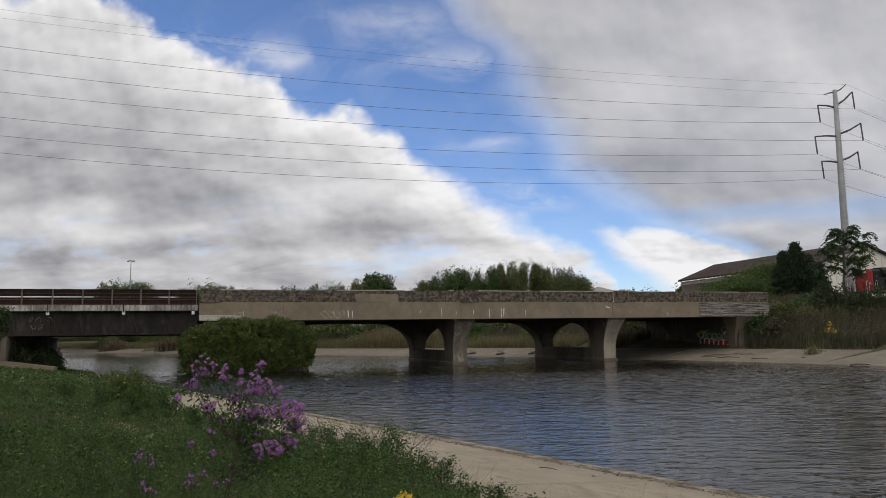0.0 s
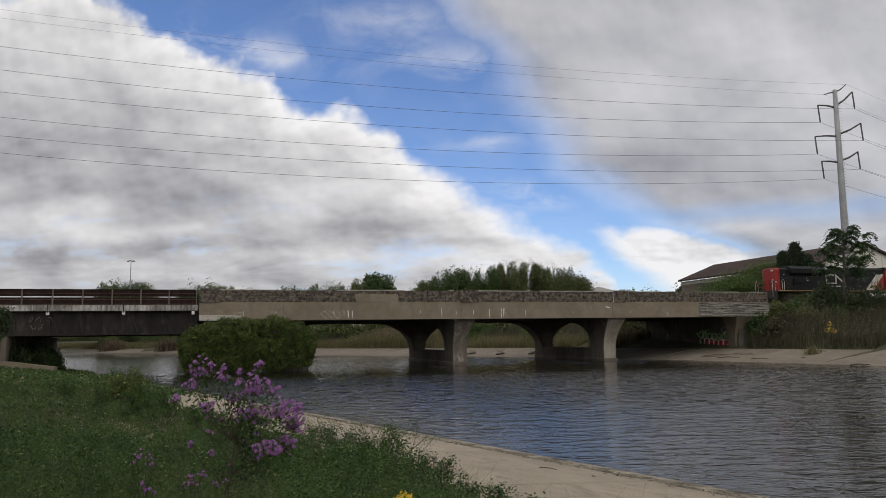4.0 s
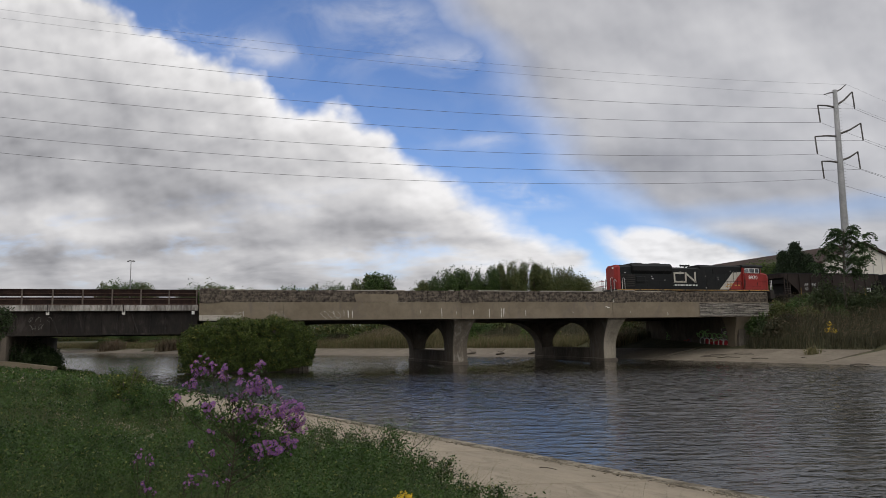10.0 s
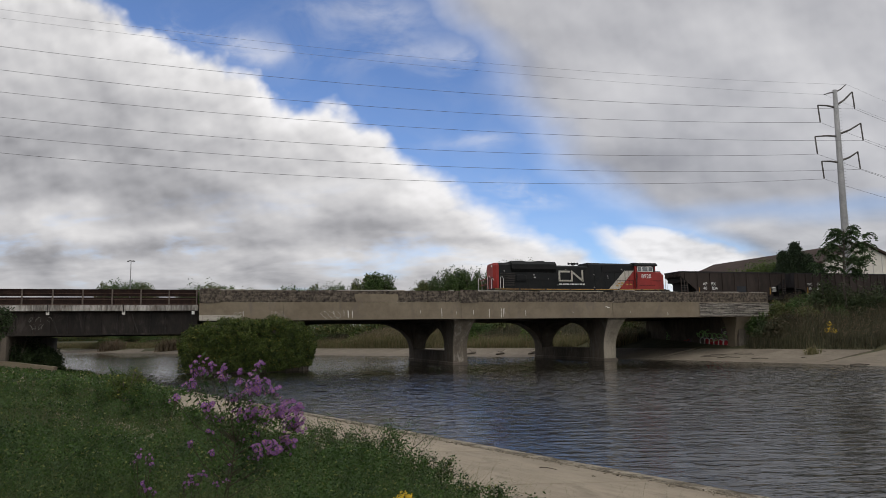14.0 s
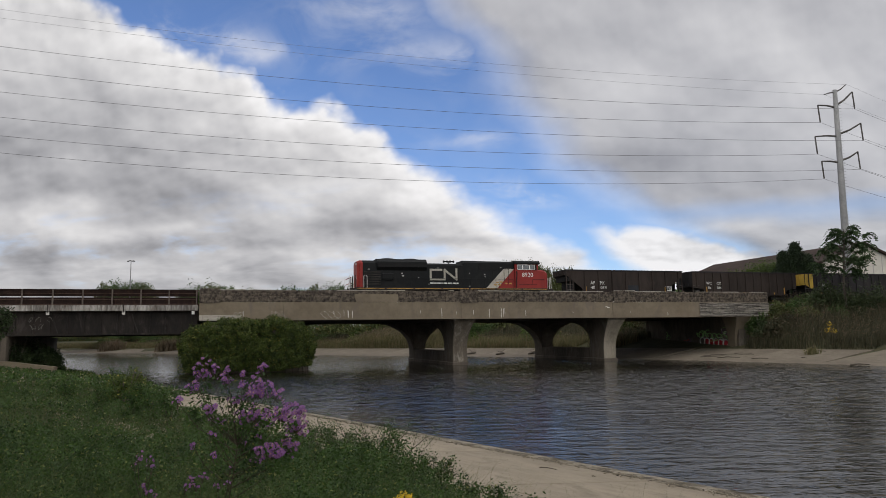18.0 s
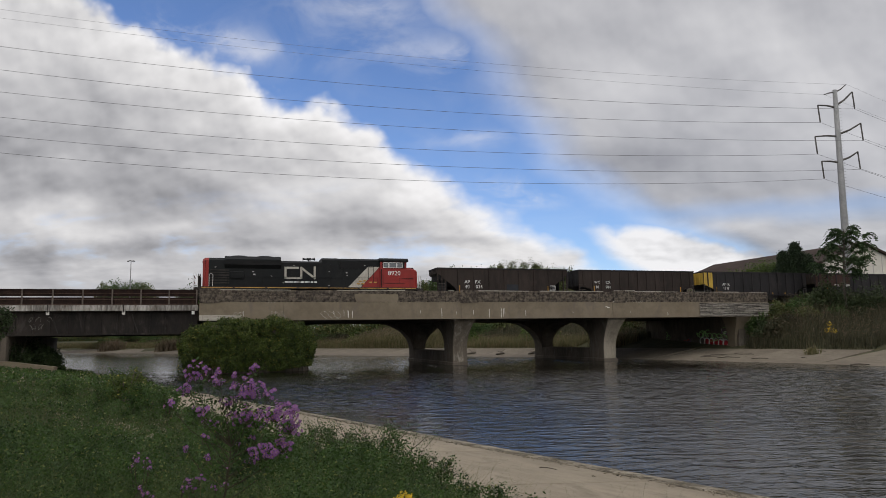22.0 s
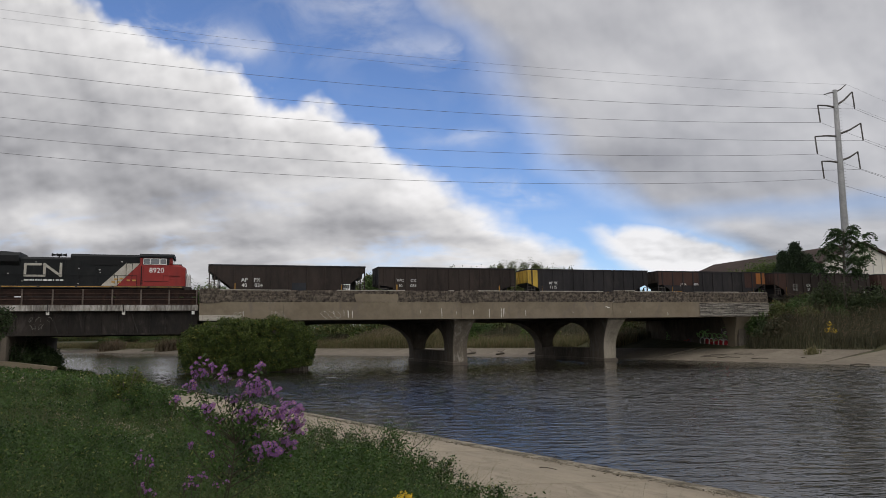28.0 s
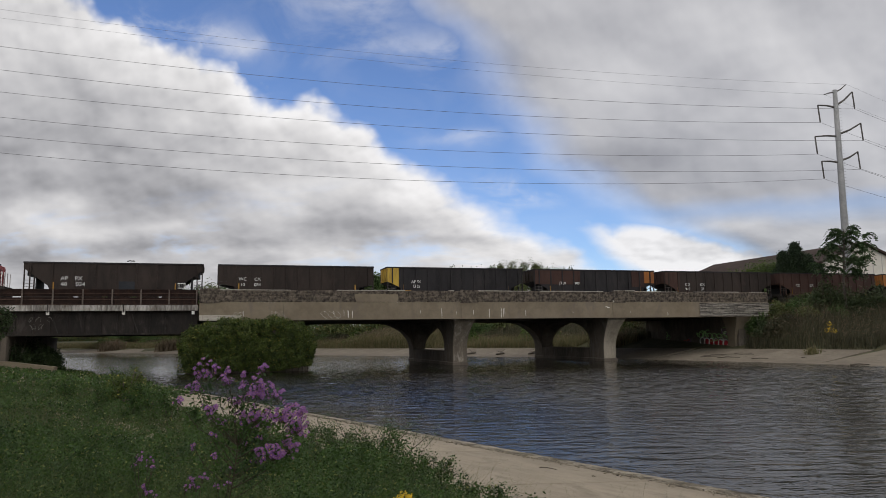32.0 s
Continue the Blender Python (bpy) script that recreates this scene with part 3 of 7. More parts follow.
def landfall(u, v, lift=0.0):
    """Where the line of bearing u and rise v meets the ground or the water."""
    for y in np.arange(2.0, 260.0, 0.1):
        x, z = spot(u, v, y)
        if z <= max(float(height(x, y)), 0.0):
            return (x, y, z + lift)
    return (*spot(u, v, 260.0)[:1], 260.0, 4.4)


def ground():
    def axis(lo, hi, step, far_lo, far_hi):
        a = list(np.arange(lo, hi, step))
        s, v = step, hi
        up = []
        while v < far_hi:
            up.append(v)
            s *= 1.3
            v += s
        s, v, down = step, lo, []
        while v > far_lo:
            s *= 1.3
            v -= s
            down.append(v)
        return np.array(down[::-1] + a + up + [far_hi])
    xs, ys = axis(-80, 76, 0.7, -4400, 4400), axis(-3, 135, 0.7, -4400, 4400)
    gx, gy = np.meshgrid(xs, ys)
    gz = height(gx, gy)
    rng = np.random.default_rng(3)
    gz = gz + np.where(gz > 1.1, rng.uniform(-0.05, 0.05, gz.shape), 0) - 0.05
    v = np.stack((gx, gy, gz), axis=-1).reshape(-1, 3)
    nx = len(xs)
    i = (np.arange(len(ys) - 1)[:, None] * nx + np.arange(nx - 1)[None, :]).ravel()
    f = np.stack((i, i + 1, i + nx + 1, i + nx), axis=1)
    thing("ground", "weedy earth banks falling to the river", "ground", kind="structure", data=mesh_np("ground", v, f, M["soil"], True))


ground()


def river_sheet():
    """The water's surface: wind waves as real relief near the eye, flat far off."""
    rng = np.random.default_rng(12)
    xs = np.concatenate(([-420, -200, -120], np.arange(-78, 54, 0.32), [90, 150, 260]))
    ys = np.concatenate(([-260, -100, -30, 0], np.cumsum(np.concatenate(([5.0], np.concatenate((np.full(280, 0.09), np.linspace(0.1, 0.26, 410), np.full(110, 0.3)))))), [150, 190, 260, 420]))
    gx, gy = np.meshgrid(xs, ys)
    gz = np.zeros_like(gx)
    for k in range(64):
        lam = 0.42 * (4.0 ** rng.random())
        ang = radians(-84) + rng.normal() * 0.52
        amp = 0.0114 * lam / (2 * math.pi)
        kx, ky = math.cos(ang) * 2 * math.pi / lam, math.sin(ang) * 2 * math.pi / lam
        ph = kx * gx + ky * gy + rng.uniform(0, 6.28) + 0.9 * np.sin(gx * 0.31 + k) + 0.7 * np.sin(gy * 0.27 + 2 * k)
        calm = (np.clip((gy - 16) / 20, 0.1, 1.0) if lam > 0.7 else np.clip((gy - 8) / 24, 0.28, 1.0)) * np.clip(1.25 - (gy - 44) / 36, 0.55, 1.0)
        gz += calm * amp * (np.sin(ph) - (0.22 * np.cos(2 * ph) if lam > 0.7 else 0.0))
    patch = 0.75 + 0.35 * np.sin(gx * 0.11 + 1.0) * np.sin(gy * 0.09 + gx * 0.05)
    edge = np.clip((gx + 78) / 6, 0, 1) * np.clip((54 - gx) / 6, 0, 1) * np.clip((gy - 4) / 3, 0, 1) * np.clip((137 - gy) / 10, 0, 1)
    edge = edge * np.clip(-near_dist(gx, gy) / 3.5, 0.06, 1)
    v = np.stack((gx, gy, gz * patch * edge), axis=-1).reshape(-1, 3)
    nx = len(xs)
    i = (np.arange(len(ys) - 1)[:, None] * nx + np.arange(nx - 1)[None, :]).ravel()
    return mesh_np("water", v, np.stack((i, i + 1, i + nx + 1, i + nx), axis=1), M["water"], True)


_w = river_sheet()
water = thing("water", "dark murky river water rippled by wind", "water", kind="structure", data=_w)

paving = thing("pavement_bank", "tan concrete slope paving of the near river bank", "pavement", kind="structure")
far_paving = thing("pavement_far_bank", "pale concrete paving along the far river bank", "pavement", kind="structure")


# ---- the bridge ----
FRONT, REAR = 66.9, 87.1
bridge = thing("bridge_concrete", "weathered tan concrete rail bridge with crumbling parapet", "bridge", BR.copy(), kind="structure")


def spalled(x0, x1, z0, z1, step=0.11, depth=0.16, thick=0.34, seed=1, board=0.15):
    """A strip of parapet with courses of broken concrete, its face pitted and its top worn."""
    nx, nz = int((x1 - x0) / step), max(3, int((z1 - z0) / 0.066))
    bm = bmesh.new()
    grid = []
    for j in range(nz + 1):
        z = z0 + (z1 - z0) * j / nz
        row = []
        for i in range(nx + 1):
            x = x0 + (x1 - x0) * i / nx
            a = noise.noise((x * 0.9 + seed * 9, z * 3.5, 0.3)) * 0.6 + noise.noise((x * 3.1, z * 7.0, seed)) * 0.5
            course = board if j % 4 == 0 and noise.noise((x * 0.4, j, seed)) > -0.25 else 0.0
            course += 0.45 if (x + 0.2 * noise.noise((x, z * 0.5, seed))) % 1.9 < 0.12 else 0.0
            up = noise.noise((x * 0.35, 4.0, seed)) * 0.05 + max(0, noise.noise((x * 0.8, 9.0, seed)) - 0.25) * -0.16 if j == nz else 0
            row.append(bm.verts.new((x, FRONT + max(0, a * 0.7 + course - 0.05) * depth, z + up)))
        grid.append(row)
    grid.append([bm.verts.new((v.co.x, FRONT + thick, v.co.z + 0.01)) for v in grid[-1]])
    for a, b in zip(grid, grid[1:]):
        for i in range(nx):
            bm.faces.new((a[i], a[i + 1], b[i + 1], b[i]))
    return bm


def ease(k):
    """0 to 1 along a quarter ellipse: upright at first, level at the end."""
    return 1 - math.sqrt(max(0.0, 1 - k * k))


def arch(k):
    """As ease, along a squarer curve: the shoulders of an arch."""
    return 1 - max(0.0, 1 - k ** 2.7) ** (1 / 2.7)


def column(q_front, out, q_arch, reach, half, flare, z0=-1.5, spring=1.5, top=4.62, crown=4.38, rounded=False):
    """A column of a bent: q_front to q_arch deep. It leans out by `out` at the front, arches over by `reach` at the back, and
    flares by `flare` to both sides."""
    rings = []
    levels = sorted([z0, 0.5, spring, top] + [spring + (crown - spring) * math.sin(math.pi * k / 32) for k in range(1, 17)] + [crown + (top - crown) * k / 4 for k in range(1, 4)])
    for z in levels:
        k = max(0, (z - spring) / (top - spring))
        ka = min(1, max(0, (z - spring) / (crown - spring)))
        a, b, w = q_front - out * (arch(ka) if rounded else k ** 1.8), q_arch + reach * arch(ka), half + flare * ease(k)
        rings.append([(-w, a, z), (w, a, z), (w, b, z), (-w, b, z)])
    return loft(bmesh.new(), rings)


def haunch(q0, q1, half, flare, z0, top=4.62):
    """The deck's curved haunch over a bent."""
    rings = []
    for k in range(14):
        f = math.sin(math.pi * k / 26)
        w = half + flare * ease(f)
        z = z0 + (top - z0) * f
        rings.append([(-w, q0, z), (w, q0, z), (w, q1, z), (-w, q1, z)])
    return loft(bmesh.new(), rings)


OPEN = (71.9, 84.6)                 # the opening in each bent


def bent(x, pale):
    """Two flared columns on a base wall, under both edges of the deck, with an arched opening between them."""
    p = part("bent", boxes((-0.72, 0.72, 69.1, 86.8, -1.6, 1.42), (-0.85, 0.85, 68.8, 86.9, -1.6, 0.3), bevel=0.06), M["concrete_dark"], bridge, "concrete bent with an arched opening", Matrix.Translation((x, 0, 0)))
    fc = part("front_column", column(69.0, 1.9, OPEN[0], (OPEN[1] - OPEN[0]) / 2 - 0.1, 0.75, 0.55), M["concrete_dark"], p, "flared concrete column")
    # thin front face, coloured paler than the column's sides as if lit
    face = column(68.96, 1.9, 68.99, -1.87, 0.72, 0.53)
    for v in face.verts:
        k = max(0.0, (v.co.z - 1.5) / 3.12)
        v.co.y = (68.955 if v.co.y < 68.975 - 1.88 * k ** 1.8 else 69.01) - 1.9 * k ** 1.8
    part("column_face", face, pale, fc, "weathered front of the column, in a paler tone for its lit side")
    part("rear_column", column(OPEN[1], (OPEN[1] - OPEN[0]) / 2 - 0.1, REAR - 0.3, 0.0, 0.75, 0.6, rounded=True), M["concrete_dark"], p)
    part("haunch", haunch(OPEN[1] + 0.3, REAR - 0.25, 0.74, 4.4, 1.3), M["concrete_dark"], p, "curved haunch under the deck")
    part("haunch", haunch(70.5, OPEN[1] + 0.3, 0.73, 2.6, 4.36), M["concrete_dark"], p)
    return p


def build_bridge():
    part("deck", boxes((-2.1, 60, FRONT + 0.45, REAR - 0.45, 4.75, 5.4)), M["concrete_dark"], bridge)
    part("ballast_bed", boxes((-2.1, 60, FRONT + 0.5, REAR - 0.5, 5.4, 6.05)), M["ballast"], bridge, "grey stone ballast")
    for a, b in ((-2.1, 5.3), (5.32, 22.6), (22.62, 39.7), (39.72, 60)):
        part("girder", boxes((a, b, FRONT + 0.0, FRONT + 0.45, 4.6, 6.275), bevel=0.02), M["concrete"], bridge, "smooth tan concrete fascia girder")
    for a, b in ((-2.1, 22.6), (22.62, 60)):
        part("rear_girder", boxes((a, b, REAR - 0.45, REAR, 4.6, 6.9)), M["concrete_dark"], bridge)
    for i, (a, b) in enumerate(((-0.3, 22.5), (24.4, 39.8), (41.3, 60.0))):
        part("parapet", spalled(a, b, 6.28, 7.4, seed=i + 1), M["concrete_spalled"], bridge, "spalled dark-stained concrete parapet")
    for i, (a, b) in enumerate(((-2.1, -0.31), (22.52, 24.38), (39.82, 41.28))):
        part("pilaster", spalled(a, b, 6.2, 7.5, depth=0.07, thick=0.5, seed=i + 11), M["concrete_spalled"], bridge, "worn concrete pilaster", Matrix.Translation((0, -0.07, 0)))
    rng = random.Random(17)
    x = -2.1
    while x < 59:
        w = rng.uniform(0.5, 2.6)
        if rng.random() < 0.72:
            lift = 0.1 if any(a < x + w / 2 < b for a, b in ((-2.1, -0.31), (22.52, 24.38), (39.82, 41.28))) else 0.0
            part("coping", boxes((x, min(x + w - 0.03, 60), FRONT - 0.05 + rng.uniform(0, 0.05), FRONT + 0.4, 7.36 + lift, 7.42 + lift + rng.uniform(0, 0.035)), bevel=0.012), M["concrete_pale"], bridge, "pale broken coping strip")
        x += w
    rng = random.Random(29)
    top = [(11.95 + k * 0.42, 7.06 + rng.uniform(-0.05, 0.05)) for k in range(11)]
    part("patch", prism(bmesh.new(), [(12.1, 6.3), (11.92, 6.7)] + top + [(16.2, 6.75), (16.1, 6.3)], FRONT - 0.03, FRONT + 0.2), M["concrete"], bridge, "smooth repaired section of parapet")
    part("weathered_face", spalled(50.6, 60.0, 4.64, 6.2, depth=0.09, thick=0.1, seed=23, board=0.8), M["concrete_striped"], bridge, "board-marked fascia with flaking whitewash", Matrix.Translation((0, -0.1, 0)))
    part("spalled_end", spalled(-2.08, 1.6, 4.62, 5.1, depth=0.12, thick=0.1, seed=31), M["concrete_pale"], bridge, "broken lower corner of the fascia", Matrix.Translation((0, -0.1, 0)))
    # chalk-white scrawls on the fascia, drawn as loose loops
    rng = random.Random(3)
    for x in (0.9, 1.3, 4.3, 4.7, 5.2, 8.9, 9.5, 10.1):
        pts = []
        for k in range(12):
            a = k * 0.75 + x
            pts.append((x + 0.3 * math.sin(a * 1.3) + 0.03 * k, FRONT - 0.006, 5.05 + 0.33 * math.sin(a) + rng.uniform(-0.06, 0.06)))
        part("chalk_scrawl", tube(bmesh.new(), pts, 0.014, 4), M["concrete_pale"], bridge)
    for x, face in ((5.8, "concrete_column"), (23.1, "concrete_column"), (40.35, "concrete_lit")):
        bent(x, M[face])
    # right abutment: a column and a painted wall across the whole width
    ab = part("abutment", boxes((-0.4, 1.0, 68.0, 86.8, 0.2, 4.62), bevel=0.05), M["concrete_dark"], bridge, "concrete abutment wall with graffiti", Matrix.Translation((57.0, 0, 0)))
    part("front_column", column(68.4, 1.4, 69.6, 0.0, 0.62, 0.9, z0=0.2, spring=1.9), M["concrete"], ab, "flared concrete column", Matrix.Translation((-0.1, 0, 0)))
    rng = random.Random(5)
    paints = {"graffiti_red": (0.36, 0.03, 0.04), "graffiti_white": (0.55, 0.55, 0.5), "graffiti_green": (0.22, 0.4, 0.14), "graffiti_violet": (0.13, 0.08, 0.13)}
    mats = {k: surf(k, [c * 0.8 for c in v], v, 4, 0.7, bump=0.1) for k, v in paints.items()}
    for i in range(30):
        q, z, r = 69.9 + 13 * rng.random() ** 2.2, rng.uniform(1.4, 3.2), rng.uniform(0.18, 0.45)
        start, sweep = rng.uniform(0, 6.28), rng.uniform(1.6, 5.0)
        pts = []
        for k in range(9):
            t = start + sweep * k / 8
            pts.append((-0.42, q + r * 1.6 * math.cos(t), z + r * math.sin(t)))
        hue = rng.choice(("graffiti_red", "graffiti_white") if z < 1.9 else ("graffiti_green", "graffiti_white", "graffiti_violet", "graffiti_green"))
        part("graffiti_stroke", tube(bmesh.new(), pts, 0.03 + 0.03 * rng.random(), 4), mats[hue], ab)
    for q, z, w in ((70.3, 1.62, 0.36), (71.15, 1.67, 0.36), (72.0, 1.72, 0.36), (72.85, 1.77, 0.34), (73.7, 1.82, 0.3)):
        part("graffiti_fill", prism(bmesh.new(), [(math.cos(a * 0.7) * w * 1.1, math.sin(a * 0.7) * 0.36) for a in range(9)], -0.01, 0.01), mats["graffiti_red"], ab, "red graffiti patch", Matrix.Translation((-0.41, q, z)) @ pose(0, 0, 0, 0, 0, 90))
    for k in range(6):
        q, z, r = 70.3 + 0.85 * k, 1.62 + 0.05 * k, 0.42
        part("graffiti_ring", tube(bmesh.new(), [(-0.43, q + r * 1.15 * math.cos(a * 0.524), z + r * math.sin(a * 0.524)) for a in range(13)], 0.045, 4), mats["graffiti_white"], ab, "white outline of a red bubble")
        part("graffiti_ring", tube(bmesh.new(), [(-0.43, q + 0.3 + r * 1.4 * math.cos(a * 0.4), z + 0.55 + 1.2 * r * math.sin(a * 0.4)) for a in range(9)], 0.05, 4), mats["graffiti_green"], ab, "green arc over the bubbles")
    # lime runs on the fascia
    for x, w, top, low in ((9.1, 0.06, 5.5, 5.1), (9.9, 0.05, 5.45, 5.15), (10.9, 0.07, 5.55, 4.9), (11.3, 0.16, 5.5, 4.75), (11.7, 0.08, 5.5, 4.72), (18.4, 0.06, 5.5, 5.1), (20.6, 0.08, 5.7, 4.65), (22.1, 0.05, 5.4, 5.0), (23.9, 0.07, 5.5, 5.0), (25.6, 0.08, 5.6, 4.66), (26.9, 0.09, 5.7, 4.66), (27.15, 0.07, 5.65, 4.8), (27.3, 0.05, 5.68, 5.0), (29.6, 0.08, 5.45, 4.75), (33.0, 0.05, 5.3, 5.1), (35.0, 0.2, 5.2, 5.05), (39.1, 1.2, 5.75, 5.62), (41.8, 0.05, 5.4, 5.1), (46.5, 0.1, 5.2, 4.7), (1.7, 0.07, 5.5, 4.9), (4.6, 0.05, 5.5, 5.1)):
        bm = bmesh.new()
        w *= 0.6
        prism(bm, [(x - w / 2, top), (x + w / 2, top - 0.05), (x + w * 0.4, low + 0.1), (x + w * 0.05, low), (x - w * 0.3, low + 0.2)], FRONT - 0.008, FRONT + 0.01)
        part("lime_run", bm, M["lime"], bridge)


build_bridge()

# ---- steel span ----
steel = thing("bridge_steel", "dark riveted steel girder span with rusty railing", "bridge", BR.copy(), kind="structure")


def build_steel():
    x0, x1, g = -62.0, -2.2, 67.55
    part("plate_girder", boxes((x0, x1, g, g + 0.03, 3.6, 5.5)), M["girder"], steel, "stained dark steel plate girder")
    part("bottom_flange", boxes((x0, x1, g - 0.22, g + 0.22, 3.46, 3.6)), M["girder"], steel)
    part("top_flange", boxes((x0, x1, g - 0.22, g + 0.22, 5.42, 5.53)), M["girder"], steel)
    part("rear_plate_girder", boxes((x0, x1, 86.0, 86.05, 3.5, 5.5)), M["girder"], steel)
    for i in range(46):
        x = x1 - 0.1 - i * 1.31
        part("stiffener", boxes((x - 0.06, x + 0.06, g - 0.12, g, 3.6, 5.42)), M["girder"], steel)
    for x in (-7.7, -14.0):
        bm = bmesh.new()
        tube(bm, [(x, g - 0.2, 5.35), (x + 0.55, g - 0.16, 3.65)], 0.06, 4)
        part("brace", bm, M["underframe"], steel)
    for i in range(15):
        a = x1 - i * 4.0
        part("ledge", boxes((a - 3.98, a, 66.9, 67.45, 5.53, 6.02), bevel=0.02), M["ledge"], steel, "lime-streaked concrete ledge")
    part("deck", boxes((x0, x1, 67.5, 86.1, 5.53, 5.9)), M["ballast"], steel)
    part("upper_plate", boxes((x0, x1, 67.22, 67.28, 6.79, 7.4)), M["rust"], steel, "rusted steel railing plate")
    part("lower_plate", boxes((x0, x1, 67.22, 67.28, 6.16, 6.71)), M["rust"], steel, "rusted steel railing plate")
    part("rail_bar", boxes((x0, x1, 67.1, 67.16, 7.35, 7.41)), M["rust"], steel)
    part("rail_bar", boxes((x0, x1, 67.1, 67.16, 7.03, 7.07)), M["rail_rust"], steel)
    part("rail_bar", boxes((x0, x1, 67.1, 67.16, 6.5, 6.55)), M["rail_rust"], steel)
    for i in range(26):
        x = -2.33 - i * 2.31
        part("railing_post", boxes((x - 0.055, x + 0.055, 67.0, 67.1, 5.75, 7.4)), M["rail_post"], steel)
    for x in (-2.6, -8.3, -14.2):
        part("drain_box", boxes((x - 0.12, x + 0.12, 66.95, 67.2, 5.2, 5.5), bevel=0.03), M["lime"], steel, "small pale box under the ledge")
    part("drain_pipe", boxes((-8.34, -8.26, 66.86, 66.9, 5.4, 6.1)), M["underframe"], steel)
    part("drain_pipe", boxes((-14.24, -14.16, 66.86, 66.9, 5.4, 6.1)), M["underframe"], steel)
    part("pier", boxes((-20.0, -17.1, 66.9, 86.0, -0.5, 3.45), bevel=0.05), M["concrete_dark"], steel, "worn concrete pier")
    for i in (0, 1, 3, 5, 6):
        u0, v0 = 52 + (i % 5) * 11 + i, 566 + (i // 5) * 13
        pts = []
        for k in range(8):
            s, z = on_face(u0 + 5 * math.sin(k * 1.1 + i) + k * 0.6, v0 + 5 * math.cos(k * 1.4 + i * 2), 67.42)
            pts.append((s, 67.42, z))
        part("faded_scrawl", tube(bmesh.new(), pts, 0.012, 4), M["ledge"], steel, "faded graffiti line")
    sa, za = on_face(12, 641, 65.4)
    sb, zb = on_face(96, 650, 65.4)
    part("pier_footing", prism(bmesh.new(), [(sa - 4, -0.5), (sb, -0.5), (sb, zb), (sa, za), (sa - 4, za + 0.2)], 65.4, 66.6), M["concrete"], steel, "low concrete footing wall")


build_steel()
track = thing("railway_track", "ballasted single railway track across the bridge", "railway track", BR.copy(), kind="structure")
for _q in (69.58, 71.02):
    part("rail", boxes((-120, 300, _q - 0.035, _q + 0.035, 6.1, 6.28)), M["rail_rust"], track, "rusty steel rail")
part("ballast", boxes((-120, -62.1, 68.2, 72.4, 5.0, 6.1), (60.1, 300, 68.2, 72.4, 5.0, 6.1)), M["ballast"], track, "grey stone ballast")


# ---- the locomotive ----
TRACK_Q, RAIL_Z = 70.3, 6.28


def wheelset(parent, x, n, pitch=1.6, r=0.5):
    """A truck: side frames, axles and wheels."""
    t = part("truck", boxes((x - pitch * n / 2, x + pitch * n / 2, -1.12, -0.98, 0.4, 0.75), (x - pitch * n / 2, x + pitch * n / 2, 0.98, 1.12, 0.4, 0.75), (x - 0.3, x + 0.3, -1.0, 1.0, 0.5, 0.9), bevel=0.03), M["underframe"], parent, "grimy steel truck")
    for i in range(n):
        xx = x + (i - (n - 1) / 2) * pitch
        for y in (-0.78, 0.78):
            bm = bmesh.new()
            tube(bm, [(0, -0.07, 0), (0, 0.07, 0)], r, 20)
            part("wheel", bm, M["underframe"], t, "", Matrix.Translation((xx, y, r)))
    return t


def hood(bm, x0, x1, half, z0, z1, chamfer=0.25):
    loft(bm, [[(x, -half, z0), (x, half, z0), (x, half, z1 - chamfer), (x, half - chamfer * 1.3, z1), (x, -half + chamfer * 1.3, z1), (x, -half, z1 - chamfer)] for x in (x0, x1)])
    return bm


